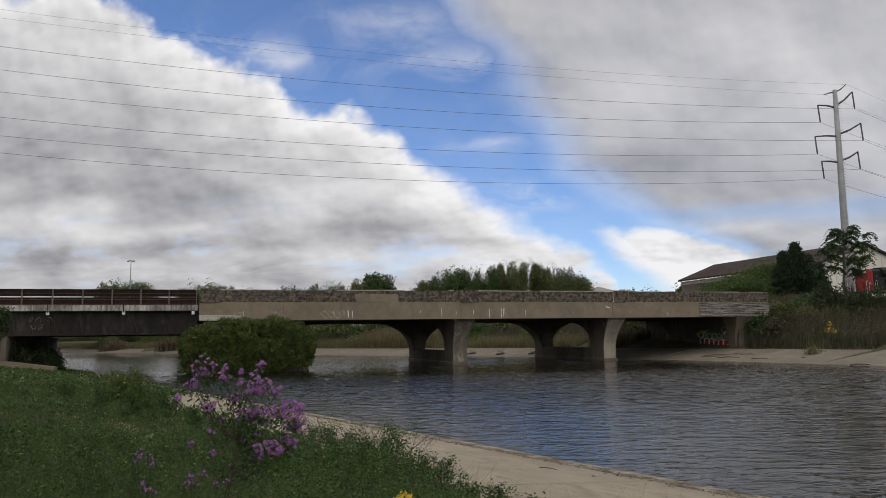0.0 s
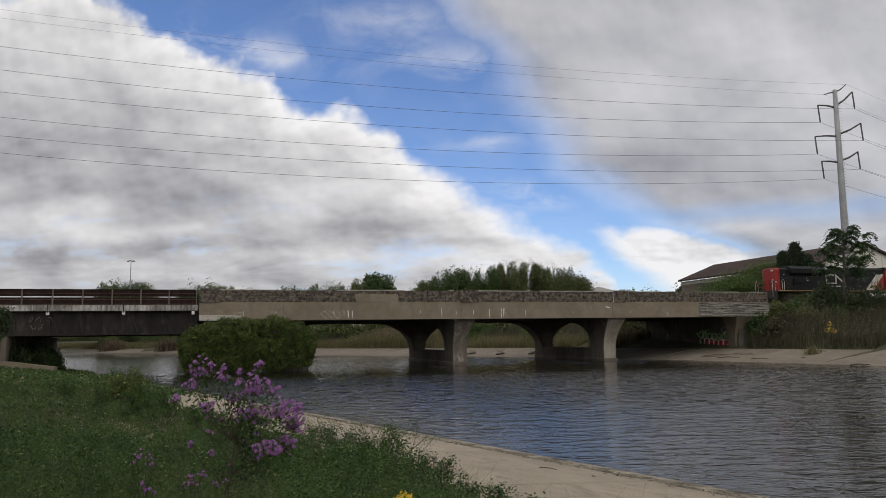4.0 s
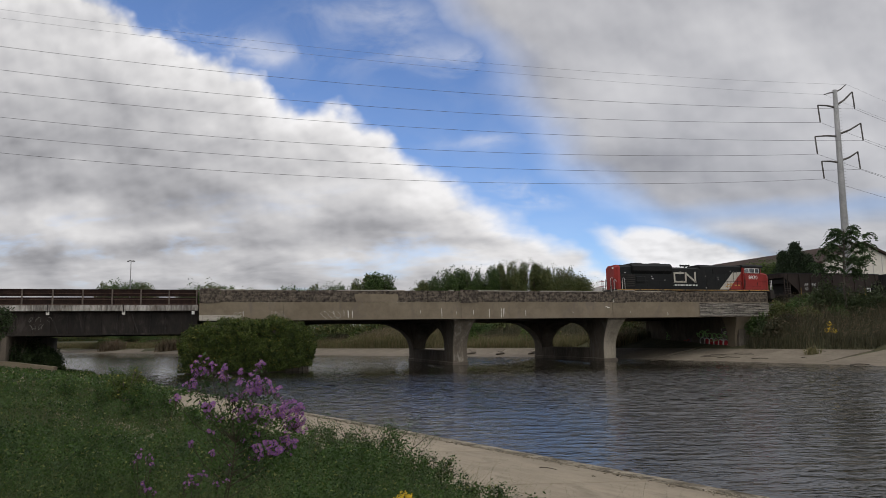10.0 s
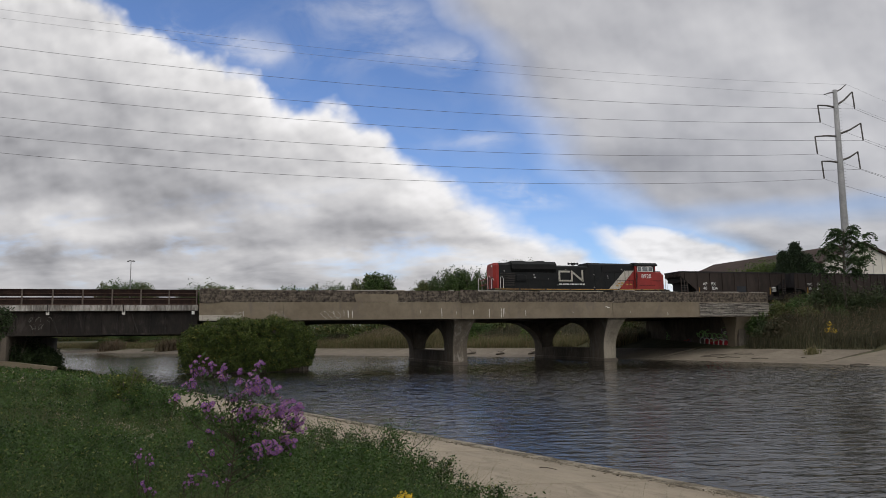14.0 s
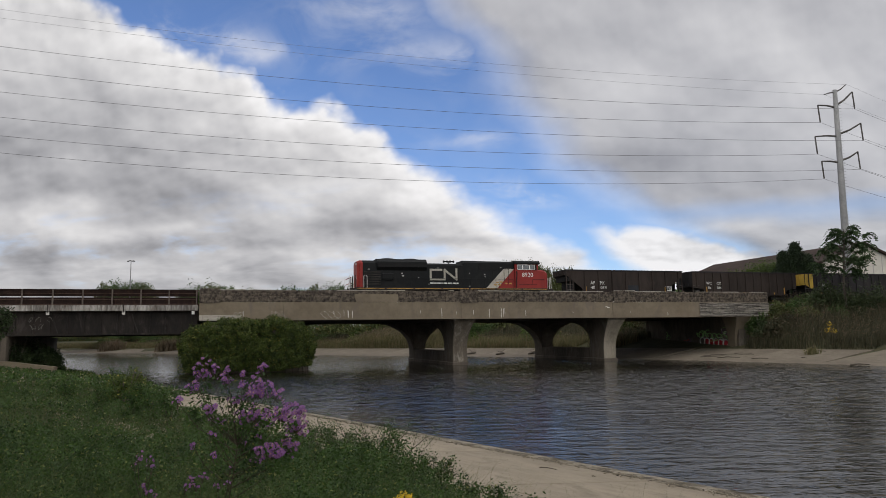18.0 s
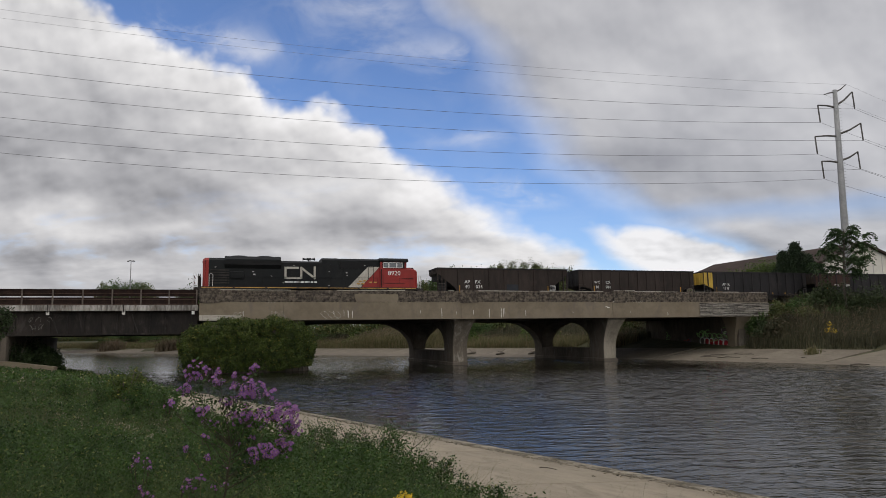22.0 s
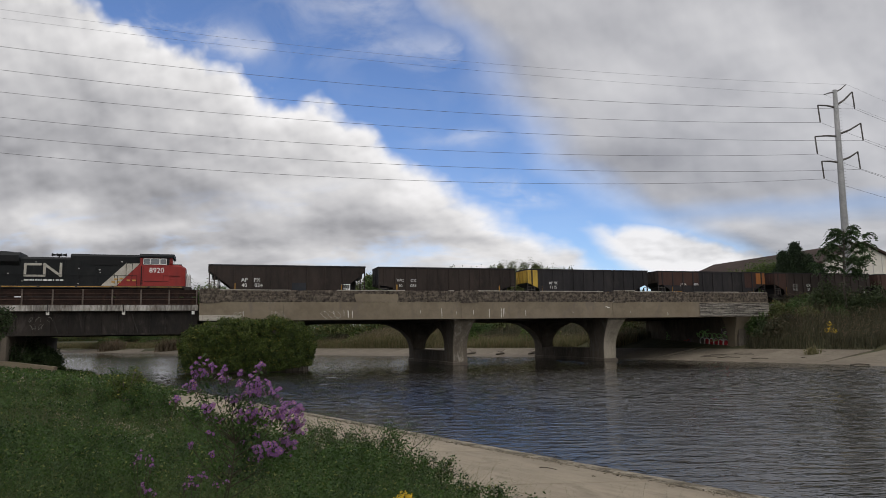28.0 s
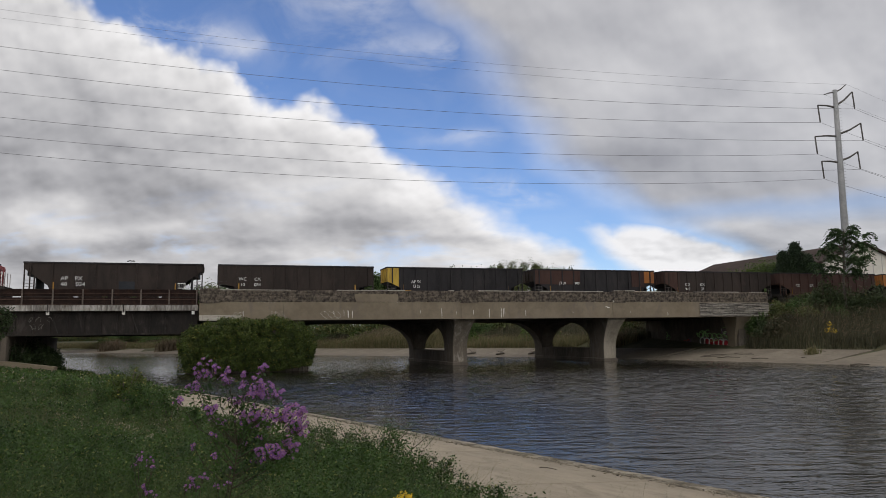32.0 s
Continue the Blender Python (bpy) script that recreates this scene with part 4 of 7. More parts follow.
def locomotive():
    lo = thing("diesel_locomotive", "black, white and red diesel freight locomotive running long hood first", "locomotive")
    B, R, W = M["loco_black"], M["loco_red"], M["loco_white"]
    part("frame_sill", boxes((-10.75, 10.1, -1.5, 1.5, 1.36, 1.5), bevel=0.02), M["underframe"], lo)
    for i in range(7):
        part("sill_stripe", boxes((-10.6 + i * 2.95, -10.6 + i * 2.95 + 2.75, -1.53, -1.5, 1.44, 1.5)), M["sill_yellow"], lo, "worn yellow stripe on the sill")
    part("walkway", boxes((-10.75, 10.1, -1.5, 1.5, 1.5, 1.56)), M["underframe"], lo)
    part("fuel_tank", boxes((-3.2, 3.6, -1.35, 1.35, 0.3, 1.3), bevel=0.2), M["underframe"], lo)
    part("rear_hood", hood(bmesh.new(), -10.0, -8.5, 1.25, 1.56, 4.3), B, lo)
    part("tail_panel", hood(bmesh.new(), -10.3, -10.02, 1.25, 1.56, 4.3, 0.28), R, lo, "red end of the long hood")
    bm = bmesh.new()
    loft(bm, [[(x, -h, 1.56), (x, h, 1.56), (x, h, z - 0.25), (x, h - 0.32, z), (x, -h + 0.32, z), (x, -h, z - 0.25)] for x, h, z in ((-10.55, 0.9, 4.2), (-10.32, 1.22, 4.28))])
    part("tail_cap", bm, R, lo, "red tapered tail of the long hood")
    for y in (-1.42, 1.42):
        for x0, zt in ((-11.35, 2.75), (-10.95, 2.5)):
            bm = bmesh.new()
            tube(bm, [(x0, y, 0.7), (x0, y, zt), (x0 + 0.16, y, zt + 0.1), (x0 + 0.3, y, zt - 0.1)], 0.023, 6)
            part("grab_iron", bm, M["handrail"], lo)
    part("end_railing", boxes((-11.3, -11.24, -1.4, 1.4, 2.5, 2.56), (-11.3, -11.24, -1.4, 1.4, 1.95, 2.0)), M["loco_red"], lo)
    part("marker_light", boxes((-10.6, -10.54, -0.75, -0.45, 3.85, 4.05), bevel=0.02), M["handrail"], lo)
    rad = part("radiator_housing", hood(bmesh.new(), -8.5, -3.5, 1.25, 1.56, 4.3), B, lo)
    bm = bmesh.new()
    loft(bm, [[(x, -1.27, 3.3), (x, 1.27, 3.3), (x, 1.55, 3.65), (x, 1.55, 4.15), (x, 1.15, 4.46), (x, -1.15, 4.46), (x, -1.55, 4.15), (x, -1.55, 3.65)] for x in (-8.6, -3.45)])
    part("radiator_wing", bm, B, rad, "flared radiator wings along the roof")
    part("radiator_grille", boxes((-8.5, -3.6, -1.575, -1.54, 3.62, 4.02)), M["grille"], rad, "dark radiator grille")
    part("radiator_grille", boxes((-8.5, -3.6, 1.54, 1.575, 3.62, 4.02)), M["grille"], rad)
    for x in (-7.3, -4.9):
        bm = bmesh.new()
        tube(bm, [(0, 0, 0), (0, 0, 0.09), (0, 0, 0.14)], 0.95, 18, 0.7)
        part("fan_cowl", bm, M["grille"], rad, "low round fan cowl", Matrix.Translation((x, 0, 4.45)))
    for i in range(6):
        part("louvre", boxes((-9.9, -8.2, -1.31, -1.245, 1.85 + i * 0.24, 1.85 + i * 0.24 + 0.13), bevel=0.012), M["underframe"], lo)
    part("engine_hood", hood(bmesh.new(), -3.5, 0.5, 1.25, 1.56, 4.1, 0.2), B, lo)
    part("blower_duct", boxes((-8.1, -6.9, -1.42, -1.25, 2.3, 3.0), bevel=0.08), B, lo)
    part("exhaust_housing", hood(bmesh.new(), 0.5, 2.0, 1.25, 1.56, 4.44, 0.22), B, lo)
    part("inverter_hood", hood(bmesh.new(), 2.0, 6.25, 1.25, 1.56, 4.42, 0.2), B, lo)
    for x in (-2.4, -1.2, 0.1, 1.3, 2.6, 3.8, 5.0):
        part("door_seam", boxes((x - 0.02, x + 0.02, -1.27, -1.25, 1.7, 3.9)), M["grille"], lo)
    part("roof_vent", boxes((2.2, 4.6, -1.3, -1.25, 3.4, 4.1)), M["grille"], lo, "dark screened intake")
    horn = part("horn", boxes((-1.05, -0.25, -0.12, 0.12, 4.38, 4.45)), M["grille"], lo, "roof air horn on a bracket")
    part("horn_bracket", boxes((-0.7, -0.6, -0.05, 0.05, 4.08, 4.4)), M["grille"], horn)
    for x, d in ((-1.15, -1), (-0.15, 1), (-0.75, -1), (-0.55, 1)):
        bm = bmesh.new()
        tube(bm, [(x - d * 0.25, 0, 4.42), (x, 0, 4.42), (x + d * 0.1, 0, 4.42)], 0.06, 8, 0.15)
        part("trumpet", bm, M["grille"], horn)
    # slanted white and red livery panels on the hood side, then the cab
    bm = bmesh.new()
    prism(bm, [(3.05, 1.58), (4.3, 1.58), (6.2, 3.62), (5.05, 3.62)], -1.285, -1.255)
    part("white_panel", bm, W, lo, "slanted grey-white livery panel")
    bm = bmesh.new()
    prism(bm, [(4.32, 1.58), (6.24, 1.58), (6.24, 3.62)], -1.285, -1.255)
    part("red_panel", bm, R, lo, "red livery panel")
    cab = part("cab", hood(bmesh.new(), 6.25, 8.75, 1.5, 1.56, 4.38, 0.3), R, lo, "red cab with side windows")
    part("cab_roof", hood(bmesh.new(), 6.2, 9.1, 1.58, 4.16, 4.5, 0.2), B, cab, "black cab roof")
    part("roof_pod", boxes((7.4, 8.3, -0.5, 0.5, 4.48, 4.6), bevel=0.04), B, cab)
    part("window_band", boxes((6.45, 8.72, -1.515, -1.49, 3.48, 4.1)), M["grille"], cab)
    for a, b in ((6.55, 7.05), (7.15, 7.85), (7.95, 8.45)):
        part("window_pane", boxes((a, b, -1.53, -1.51, 3.56, 4.02), bevel=0.008), M["glass"], cab, "cab side window")
        part("window_frame", boxes((a - 0.05, a, -1.54, -1.51, 3.52, 4.06), (b, b + 0.05, -1.54, -1.51, 3.52, 4.06), (a, b, -1.54, -1.51, 4.02, 4.07), (a, b, -1.54, -1.51, 3.51, 3.56)), M["handrail"], cab)
    part("cab_door", boxes((6.32, 6.42, -1.52, -1.49, 1.6, 3.4)), M["grille"], cab)
    bm = bmesh.new()
    loft(bm, [[(x, -w, 1.56), (x, w, 1.56), (x, w, z - 0.15), (x, w - 0.2, z), (x, -w + 0.2, z), (x, -w, z - 0.15)] for x, w, z in ((8.75, 1.45, 3.58), (9.7, 1.4, 3.5), (10.1, 1.15, 3.3))])
    part("nose", bm, R, lo, "short red nose")
    part("windscreen_post", boxes((8.72, 8.98, -1.35, 1.35, 3.55, 4.3), bevel=0.06), R, cab)
    part("windscreen", boxes((8.97, 9.0, -1.2, 1.2, 3.66, 4.14)), M["glass"], cab)
    part("nose_top", boxes((8.8, 9.75, -1.15, 1.15, 3.49, 3.6), bevel=0.02), B, lo, "black anti-glare nose top")
    for x0, x1, z0, z1 in ((5.05, 5.09, 2.3, 3.6), (5.55, 5.59, 2.0, 3.6), (5.05, 5.6, 3.56, 3.6), (4.1, 4.14, 1.7, 2.6), (6.6, 8.7, 1.95, 1.98), (8.2, 8.23, 1.95, 2.5), (8.2, 9.6, 2.48, 2.51), (6.5, 6.53, 1.7, 3.3)):
        part("panel_seam", boxes((x0, x1, -1.52 if x0 > 6.3 else -1.295, -1.2, z0, z1)), M["grille"], lo)
    for x, z in ((3.9, 1.85), (4.35, 1.85), (4.1, 2.1), (4.55, 2.15), (5.1, 2.0), (5.6, 2.0)):
        part("sill_box", boxes((x, x + 0.3, -1.33, -1.25, z, z + 0.14), bevel=0.015), M["sill_yellow"], lo)
    part("headlight", boxes((10.0, 10.14, -0.3, 0.3, 2.6, 2.85), bevel=0.03), M["handrail"], lo)
    part("number_box", boxes((8.6, 8.98, -1.3, -0.8, 4.18, 4.4), bevel=0.03), M["loco_red"], cab)
    writing("8920", 0.46, M["letter"], lo, Matrix.Translation((7.65, -1.515, 2.78)) @ FACE, label="white road number on red")
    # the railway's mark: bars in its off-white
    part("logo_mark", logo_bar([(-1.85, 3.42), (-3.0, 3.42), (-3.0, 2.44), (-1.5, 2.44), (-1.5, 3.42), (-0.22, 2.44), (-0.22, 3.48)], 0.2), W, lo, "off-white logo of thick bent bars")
    for a, b in ((-3.05, -2.7), (-2.62, -2.27), (-2.19, -1.84), (-1.76, -1.68), (-1.55, -1.25), (-1.17, -0.88), (-0.8, -0.72), (-0.58, -0.32), (-0.24, 0.02)):
        part("lettering_bar", boxes((a, b, -1.268, -1.252, 1.98, 2.12)), M["letter"], lo)
    for x, z, s in ((-6.0, 3.02, 0.09), (-5.9, 2.75, 0.12), (-7.9, 3.35, 0.05), (-9.4, 3.4, 0.08), (-3.2, 1.95, 0.06), (-2.2, 3.62, 0.06), (2.9, 3.0, 0.08), (1.2, 3.1, 0.07), (1.2, 1.75, 0.08), (2.95, 2.75, 0.06), (4.7, 3.75, 0.07), (-4.3, 2.6, 0.06)):
        part("placard", boxes((x - s * 0.9, x + s * 0.9, -1.27, -1.25, z - s * 0.45, z + s * 0.45)), M["wall_band"], lo)
    # handrails at both ends
    for x in (-10.9, -10.75, 10.25, 10.45):
        for y in (-1.3, -0.5, 0.5, 1.3):
            bm = bmesh.new()
            tube(bm, [(x, y, 1.35), (x, y, 2.75)], 0.035, 6)
            part("end_handrail", bm, M["handrail"] if x > 0 else M["underframe"], lo)
    for x0, x1 in ((-9.9, 6.0),):
        bm = bmesh.new()
        tube(bm, [(x0, -1.45, 2.5), (x1, -1.45, 2.5)], 0.018, 5)
        part("side_handrail", bm, M["grille"], lo)
        for i in range(11):
            bm = bmesh.new()
            xx = x0 + (x1 - x0) * i / 10
            tube(bm, [(xx, -1.45, 1.5), (xx, -1.45, 2.5)], 0.02, 5)
            part("handrail_post", bm, M["grille"], lo)
    bm = bmesh.new()
    tube(bm, [(-9.95, -1.47, 1.4), (-9.95, -1.47, 2.7), (-9.75, -1.47, 2.8), (-9.62, -1.47, 2.65), (-9.62, -1.47, 1.5)], 0.024, 6)
    part("grab_iron", bm, M["handrail"], lo)
    for x in (-11.0, 10.35):
        part("step_well", boxes((x - 0.3, x + 0.3, -1.45, 1.45, 0.5, 1.5), bevel=0.03), M["underframe"], lo)
    for x in (-11.35, 10.75):
        part("coupler", boxes((x - 0.35, x + 0.35, -0.15, 0.15, 0.72, 1.05), bevel=0.05), M["underframe"], lo)
    part("plow", boxes((10.6, 10.7, -1.4, 1.4, 0.2, 1.0)), M["underframe"], lo)
    wheelset(lo, -6.9, 3, 1.75)
    wheelset(lo, 6.9, 3, 1.75)
    return lo


def logo_bar(points, w=0.13):
    """A bent bar of constant width in the side plane."""
    bm = bmesh.new()
    for (x0, z0), (x1, z1) in zip(points, points[1:]):
        d = Vector((x1 - x0, 0, z1 - z0)).normalized()
        nrm = Vector((-d.z, 0, d.x)) * w / 2
        e = d * w / 2
        a, b = Vector((x0, 0, z0)) - e, Vector((x1, 0, z1)) + e
        prism(bm, [((a + nrm).x, (a + nrm).z), ((b + nrm).x, (b + nrm).z), ((b - nrm).x, (b - nrm).z), ((a - nrm).x, (a - nrm).z)], -1.275, -1.252)
    return bm


loco = locomotive()


# ---- the hopper cars ----
def hopper(label, paint, end_paint, marks, drop, run, ribs, high=3.6, panel=None):
    """An open-top coal hopper, 14.7 m long. drop, run: where the side sheet is cut away at the ends."""
    L, half, z0 = 14.7, 1.52, 1.02
    h = thing("hopper_car", label, "freight car", group="coal train")
    out = [(0, high), (0, high - drop), (run, z0 + 0.55), (run + 0.25, z0), (L - run - 0.25, z0), (L - run, z0 + 0.55), (L, high - drop), (L, high)]
    part("side_sheet", prism(bmesh.new(), out, -half, -half + 0.06), paint, h)
    part("side_sheet", prism(bmesh.new(), out, half - 0.06, half), paint, h)
    for a, b in ((0, 1), (L, -1)):
        bm = bmesh.new()
        prism(bm, [(a, high - drop), (a + b * (run + 1.6), z0), (a + b * (run + 1.75), z0), (a + b * 0.14, high - drop)], -half + 0.07, half - 0.07)
        part("end_slope", bm, M["grille"], h, "dark sloped floor sheet at the end")
        part("end_sheet", boxes((min(a, a + b * 0.08), max(a, a + b * 0.08), -half + 0.07, half - 0.07, high - drop, high - 0.1)), end_paint, h, "upright end sheet")
        for y in (-0.75, 0.0, 0.75):
            part("end_stake", boxes((min(a - b * 0.07, a), max(a - b * 0.07, a), y - 0.05, y + 0.05, high - drop, high - 0.1)), end_paint, h)
        # added near-black sheet that fills the dark recess under the end slope
        fall = high - drop - 0.95 * (high - drop - z0) / (run + 1.6)
        part("bolster_sheet", boxes((min(a + b * 0.95, a + b * 1.03), max(a + b * 0.95, a + b * 1.03), -half + 0.1, half - 0.1, 0.7, fall)), M["grille"], h)
    part("coal_load", boxes((0.3, L - 0.3, -half + 0.07, half - 0.07, 2.4, high - 0.5)), M["grille"], h, "dark load below the rim")
    part("top_rim", boxes((-0.03, L + 0.03, -half - 0.06, -half + 0.06, high - 0.1, high + 0.03), (-0.03, L + 0.03, half - 0.06, half + 0.06, high - 0.1, high + 0.03), (-0.04, 0.08, -half, half, high - 0.1, high + 0.03), (L - 0.08, L + 0.04, -half, half, high - 0.1, high + 0.03)), M["car_black"], h)
    for i in range(ribs):
        x = 0.55 + (L - 1.1) * i / (ribs - 1)
        low = z0 + 0.05 if run + 0.3 < x < L - run - 0.3 else high - drop - max(0, (high - drop - z0 - 0.55)) * min(min(x, L - x) / run, 1) + 0.05
        part("side_stake", boxes((x - 0.07, x + 0.07, -half - 0.09, -half, low, high - 0.1), bevel=0.015), paint, h)
    part("side_sill", boxes((run, L - run, -half - 0.03, -half + 0.1, z0 - 0.14, z0 + 0.06)), paint, h)
    part("underframe", boxes((-0.1, L + 0.1, -0.3, 0.3, 0.75, 1.05), (-0.1, 0.25, -1.45, 1.45, 0.85, 1.05), (L - 0.25, L + 0.1, -1.45, 1.45, 0.85, 1.05)), M["underframe"], h)
    for x in (0.06, 0.5, 0.85, L - 0.06, L - 0.5):
        part("end_post", boxes((x - 0.05, x + 0.05, -half + 0.02, -half + 0.12, 0.95, high - drop * (0.9 if x < 0.2 or x > L - 0.2 else 1.15) - (0 if x < 0.2 or x > L - 0.2 else 0.25))), paint, h)
    for k in range(4):
        part("ladder_rung", boxes((0.06, 0.85, -half + 0.0, -half + 0.03, 1.15 + k * 0.28, 1.18 + k * 0.28)), M["steel_dark"], h)
        part("ladder_rung", boxes((L - 0.5, L - 0.06, -half + 0.0, -half + 0.03, 1.15 + k * 0.28, 1.18 + k * 0.28)), M["steel_dark"], h)
    for x, zt in ((run + 0.45, 1.85), (L - run - 0.45, 1.8)):
        part("yellow_marker", boxes((x - 0.06, x + 0.06, -half - 0.05, -half - 0.01, 1.0, zt)), M["amber"], h, "yellow reflective marker")
    for x in (4.4, 7.0, 9.6, 11.4):
        part("reflector", boxes((x - 0.05, x + 0.05, -half - 0.05, -half - 0.01, 1.0, 1.22)), M["amber"], h)
    for x in (-0.4, L + 0.4):
        part("coupler", boxes((x - 0.45, x + 0.45, -0.13, 0.13, 0.75, 1.02), bevel=0.04), M["underframe"], h)
    for x in (5.0, 7.4, 9.8):
        bm = bmesh.new()
        loft(bm, [[(x - w, -1.2, z), (x + w, -1.2, z), (x + w, 1.2, z), (x - w, 1.2, z)] for w, z in ((0.5, 0.35), (1.15, 1.05))])
        part("hopper_chute", bm, M["underframe"], h)
    for x, y, text, hh, mat in marks:
        writing(text, hh, mat, h, Matrix.Translation((x, -half - 0.055, y)) @ FACE, label="white stencilled reporting mark")
    for x0, x1, za, zb, mat in (panel or ()):
        if x0 < 0.1 and x1 < 2.5:
            foot = high - drop - (high - drop - z0 - 0.55) * min(x1 / run, 1.0)
            outline = [(x0, zb), (x0, high - drop), (min(x1, run), foot)] + ([(x1, z0 + 0.1)] if x1 > run else []) + [(x1, zb)]
            part("side_panel", prism(bmesh.new(), outline, -half - 0.035, -half), mat, h, "differently coloured end of the side")
        else:
            part("side_panel", boxes((x0, x1, -half - 0.035, -half + 0.0, za, zb)), mat, h, "differently coloured side panel")
    wheelset(h, 1.75, 2, 1.78, 0.44)
    wheelset(h, L - 1.75, 2, 1.78, 0.44)
    return h


LW = M["letter"]
M["patch_dark"] = surf("patch_dark", (0.02, 0.022, 0.026), (0.03, 0.032, 0.036), 2, 0.8, bump=0.1)
cars = [
    hopper("dark brown open coal hopper with braced sloping ends", M["car_brown"], M["car_brown"], [(3.2, 2.02, "AP", 0.36, LW), (4.35, 2.02, "PX", 0.36, LW), (3.2, 1.52, "40", 0.36, LW), (4.5, 1.52, "034", 0.36, LW)], 0.55, 1.9, 9,
           panel=((7.6, 8.9, 1.1, 1.95, M["patch_dark"]), (12.35, 13.2, 1.35, 1.85, M["letter"]), (12.42, 13.13, 1.42, 1.78, M["car_black"]), (12.5, 12.75, 1.47, 1.73, M["letter"]), (12.8, 13.05, 1.47, 1.73, M["letter"]))),
    hopper("weathered dark grey-brown ribbed coal hopper", M["car_brown"], M["car_black"], [(2.2, 2.12, "WC", 0.3, LW), (3.55, 2.12, "CX", 0.3, LW), (2.2, 1.6, "10", 0.3, LW), (3.55, 1.6, "084", 0.3, LW)], 1.75, 1.4, 13),
    hopper("black ribbed coal hopper with a yellow end panel", M["car_black"], M["car_yellow"], [(3.0, 2.0, "APPX", 0.3, LW), (3.0, 1.55, "1305", 0.3, LW)], 1.45, 1.3, 12,
           panel=((0.05, 1.2, 1.95, 3.5, M["car_yellow"]), (1.5, 2.5, 1.1, 1.3, M["amber"]))),
    hopper("red-brown coal hopper with an orange end panel", M["car_black"], M["car_brown"], [(3.3, 2.0, "JTSX", 0.28, LW), (5.0, 2.0, "800", 0.28, LW)], 1.3, 1.4, 11,
           panel=((0.08, 5.4, 2.0, 3.48, M["car_red"]), (13.4, 14.65, 2.2, 3.5, M["car_orange"]), (11.8, 13.4, 1.8, 3.5, M["car_red"]), (1.9, 3.1, 1.08, 1.3, M["amber"]), (12.2, 13.0, 1.08, 1.3, M["amber"]))),
    hopper("dark brown ribbed coal hopper with white marks", M["car_brown"], M["car_red"], [(3.0, 1.95, "CO", 0.32, LW), (5.0, 1.95, "GX", 0.32, LW), (3.0, 1.45, "980", 0.3, LW), (5.0, 1.45, "37", 0.3, LW)], 1.4, 1.3, 12,
           panel=((0.08, 2.0, 2.1, 3.48, M["car_red"]),)),
    hopper("rusty red-brown ribbed coal hopper", M["car_red"], M["car_red"], [(2.6, 1.95, "CO", 0.3, LW), (4.6, 1.95, "GX", 0.3, LW)], 1.4, 1.3, 12),
    hopper("rusty brown coal hopper with an orange end panel", M["car_brown"], M["car_orange"], [(2.6, 1.95, "AP", 0.3, LW), (4.6, 1.95, "PX", 0.3, LW)], 1.4, 1.3, 12, panel=((0.05, 1.2, 1.95, 3.5, M["car_orange"]),)),
]
CAR_START, CAR_PITCH = 12.15, 16.05


# ---- transmission pole and its lines ----
def span(a, b, sag, n=24):
    a, b = Vector(a), Vector(b)
    return [a.lerp(b, i / n) - Vector((0, 0, 4 * sag * (i / n) * (1 - i / n))) for i in range(n + 1)]


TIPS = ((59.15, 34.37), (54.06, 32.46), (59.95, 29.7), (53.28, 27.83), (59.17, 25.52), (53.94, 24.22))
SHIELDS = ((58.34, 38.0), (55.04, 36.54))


def transmission():
    pole = thing("transmission_pole", "tall grey tapered steel power pole with six curved arms", "power pole", pose(56.3, 98, 3.0))
    bm = bmesh.new()
    tube(bm, [(0, 0, 0), (0.05, 0, 8), (0.15, 0, 18), (0.36, 0, 34.2)], 0.72, 14, 0.3)
    part("shaft", bm, M["steel"], pole, "", smooth=True)
    for i in range(44):
        z = 13 + i * 0.44
        x = 0.1 + (z - 13) * 0.012
        part("climbing_step", boxes((x + 0.3, x + 0.72, -0.02, 0.02, z, z + 0.03)), M["steel"], pole)
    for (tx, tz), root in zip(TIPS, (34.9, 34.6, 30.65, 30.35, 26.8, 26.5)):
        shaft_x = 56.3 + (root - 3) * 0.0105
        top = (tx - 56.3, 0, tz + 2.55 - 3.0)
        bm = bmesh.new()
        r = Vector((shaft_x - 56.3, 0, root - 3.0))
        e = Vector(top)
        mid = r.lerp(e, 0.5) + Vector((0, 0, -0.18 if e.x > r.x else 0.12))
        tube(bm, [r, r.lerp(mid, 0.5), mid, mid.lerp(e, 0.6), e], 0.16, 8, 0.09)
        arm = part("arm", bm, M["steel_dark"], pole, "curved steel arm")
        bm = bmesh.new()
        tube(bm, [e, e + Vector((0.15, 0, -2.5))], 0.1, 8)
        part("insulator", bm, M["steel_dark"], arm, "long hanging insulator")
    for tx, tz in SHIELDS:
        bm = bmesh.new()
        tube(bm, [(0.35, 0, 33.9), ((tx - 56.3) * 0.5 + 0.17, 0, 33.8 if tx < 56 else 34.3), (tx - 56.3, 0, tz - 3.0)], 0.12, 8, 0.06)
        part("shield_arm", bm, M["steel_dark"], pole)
    return pole


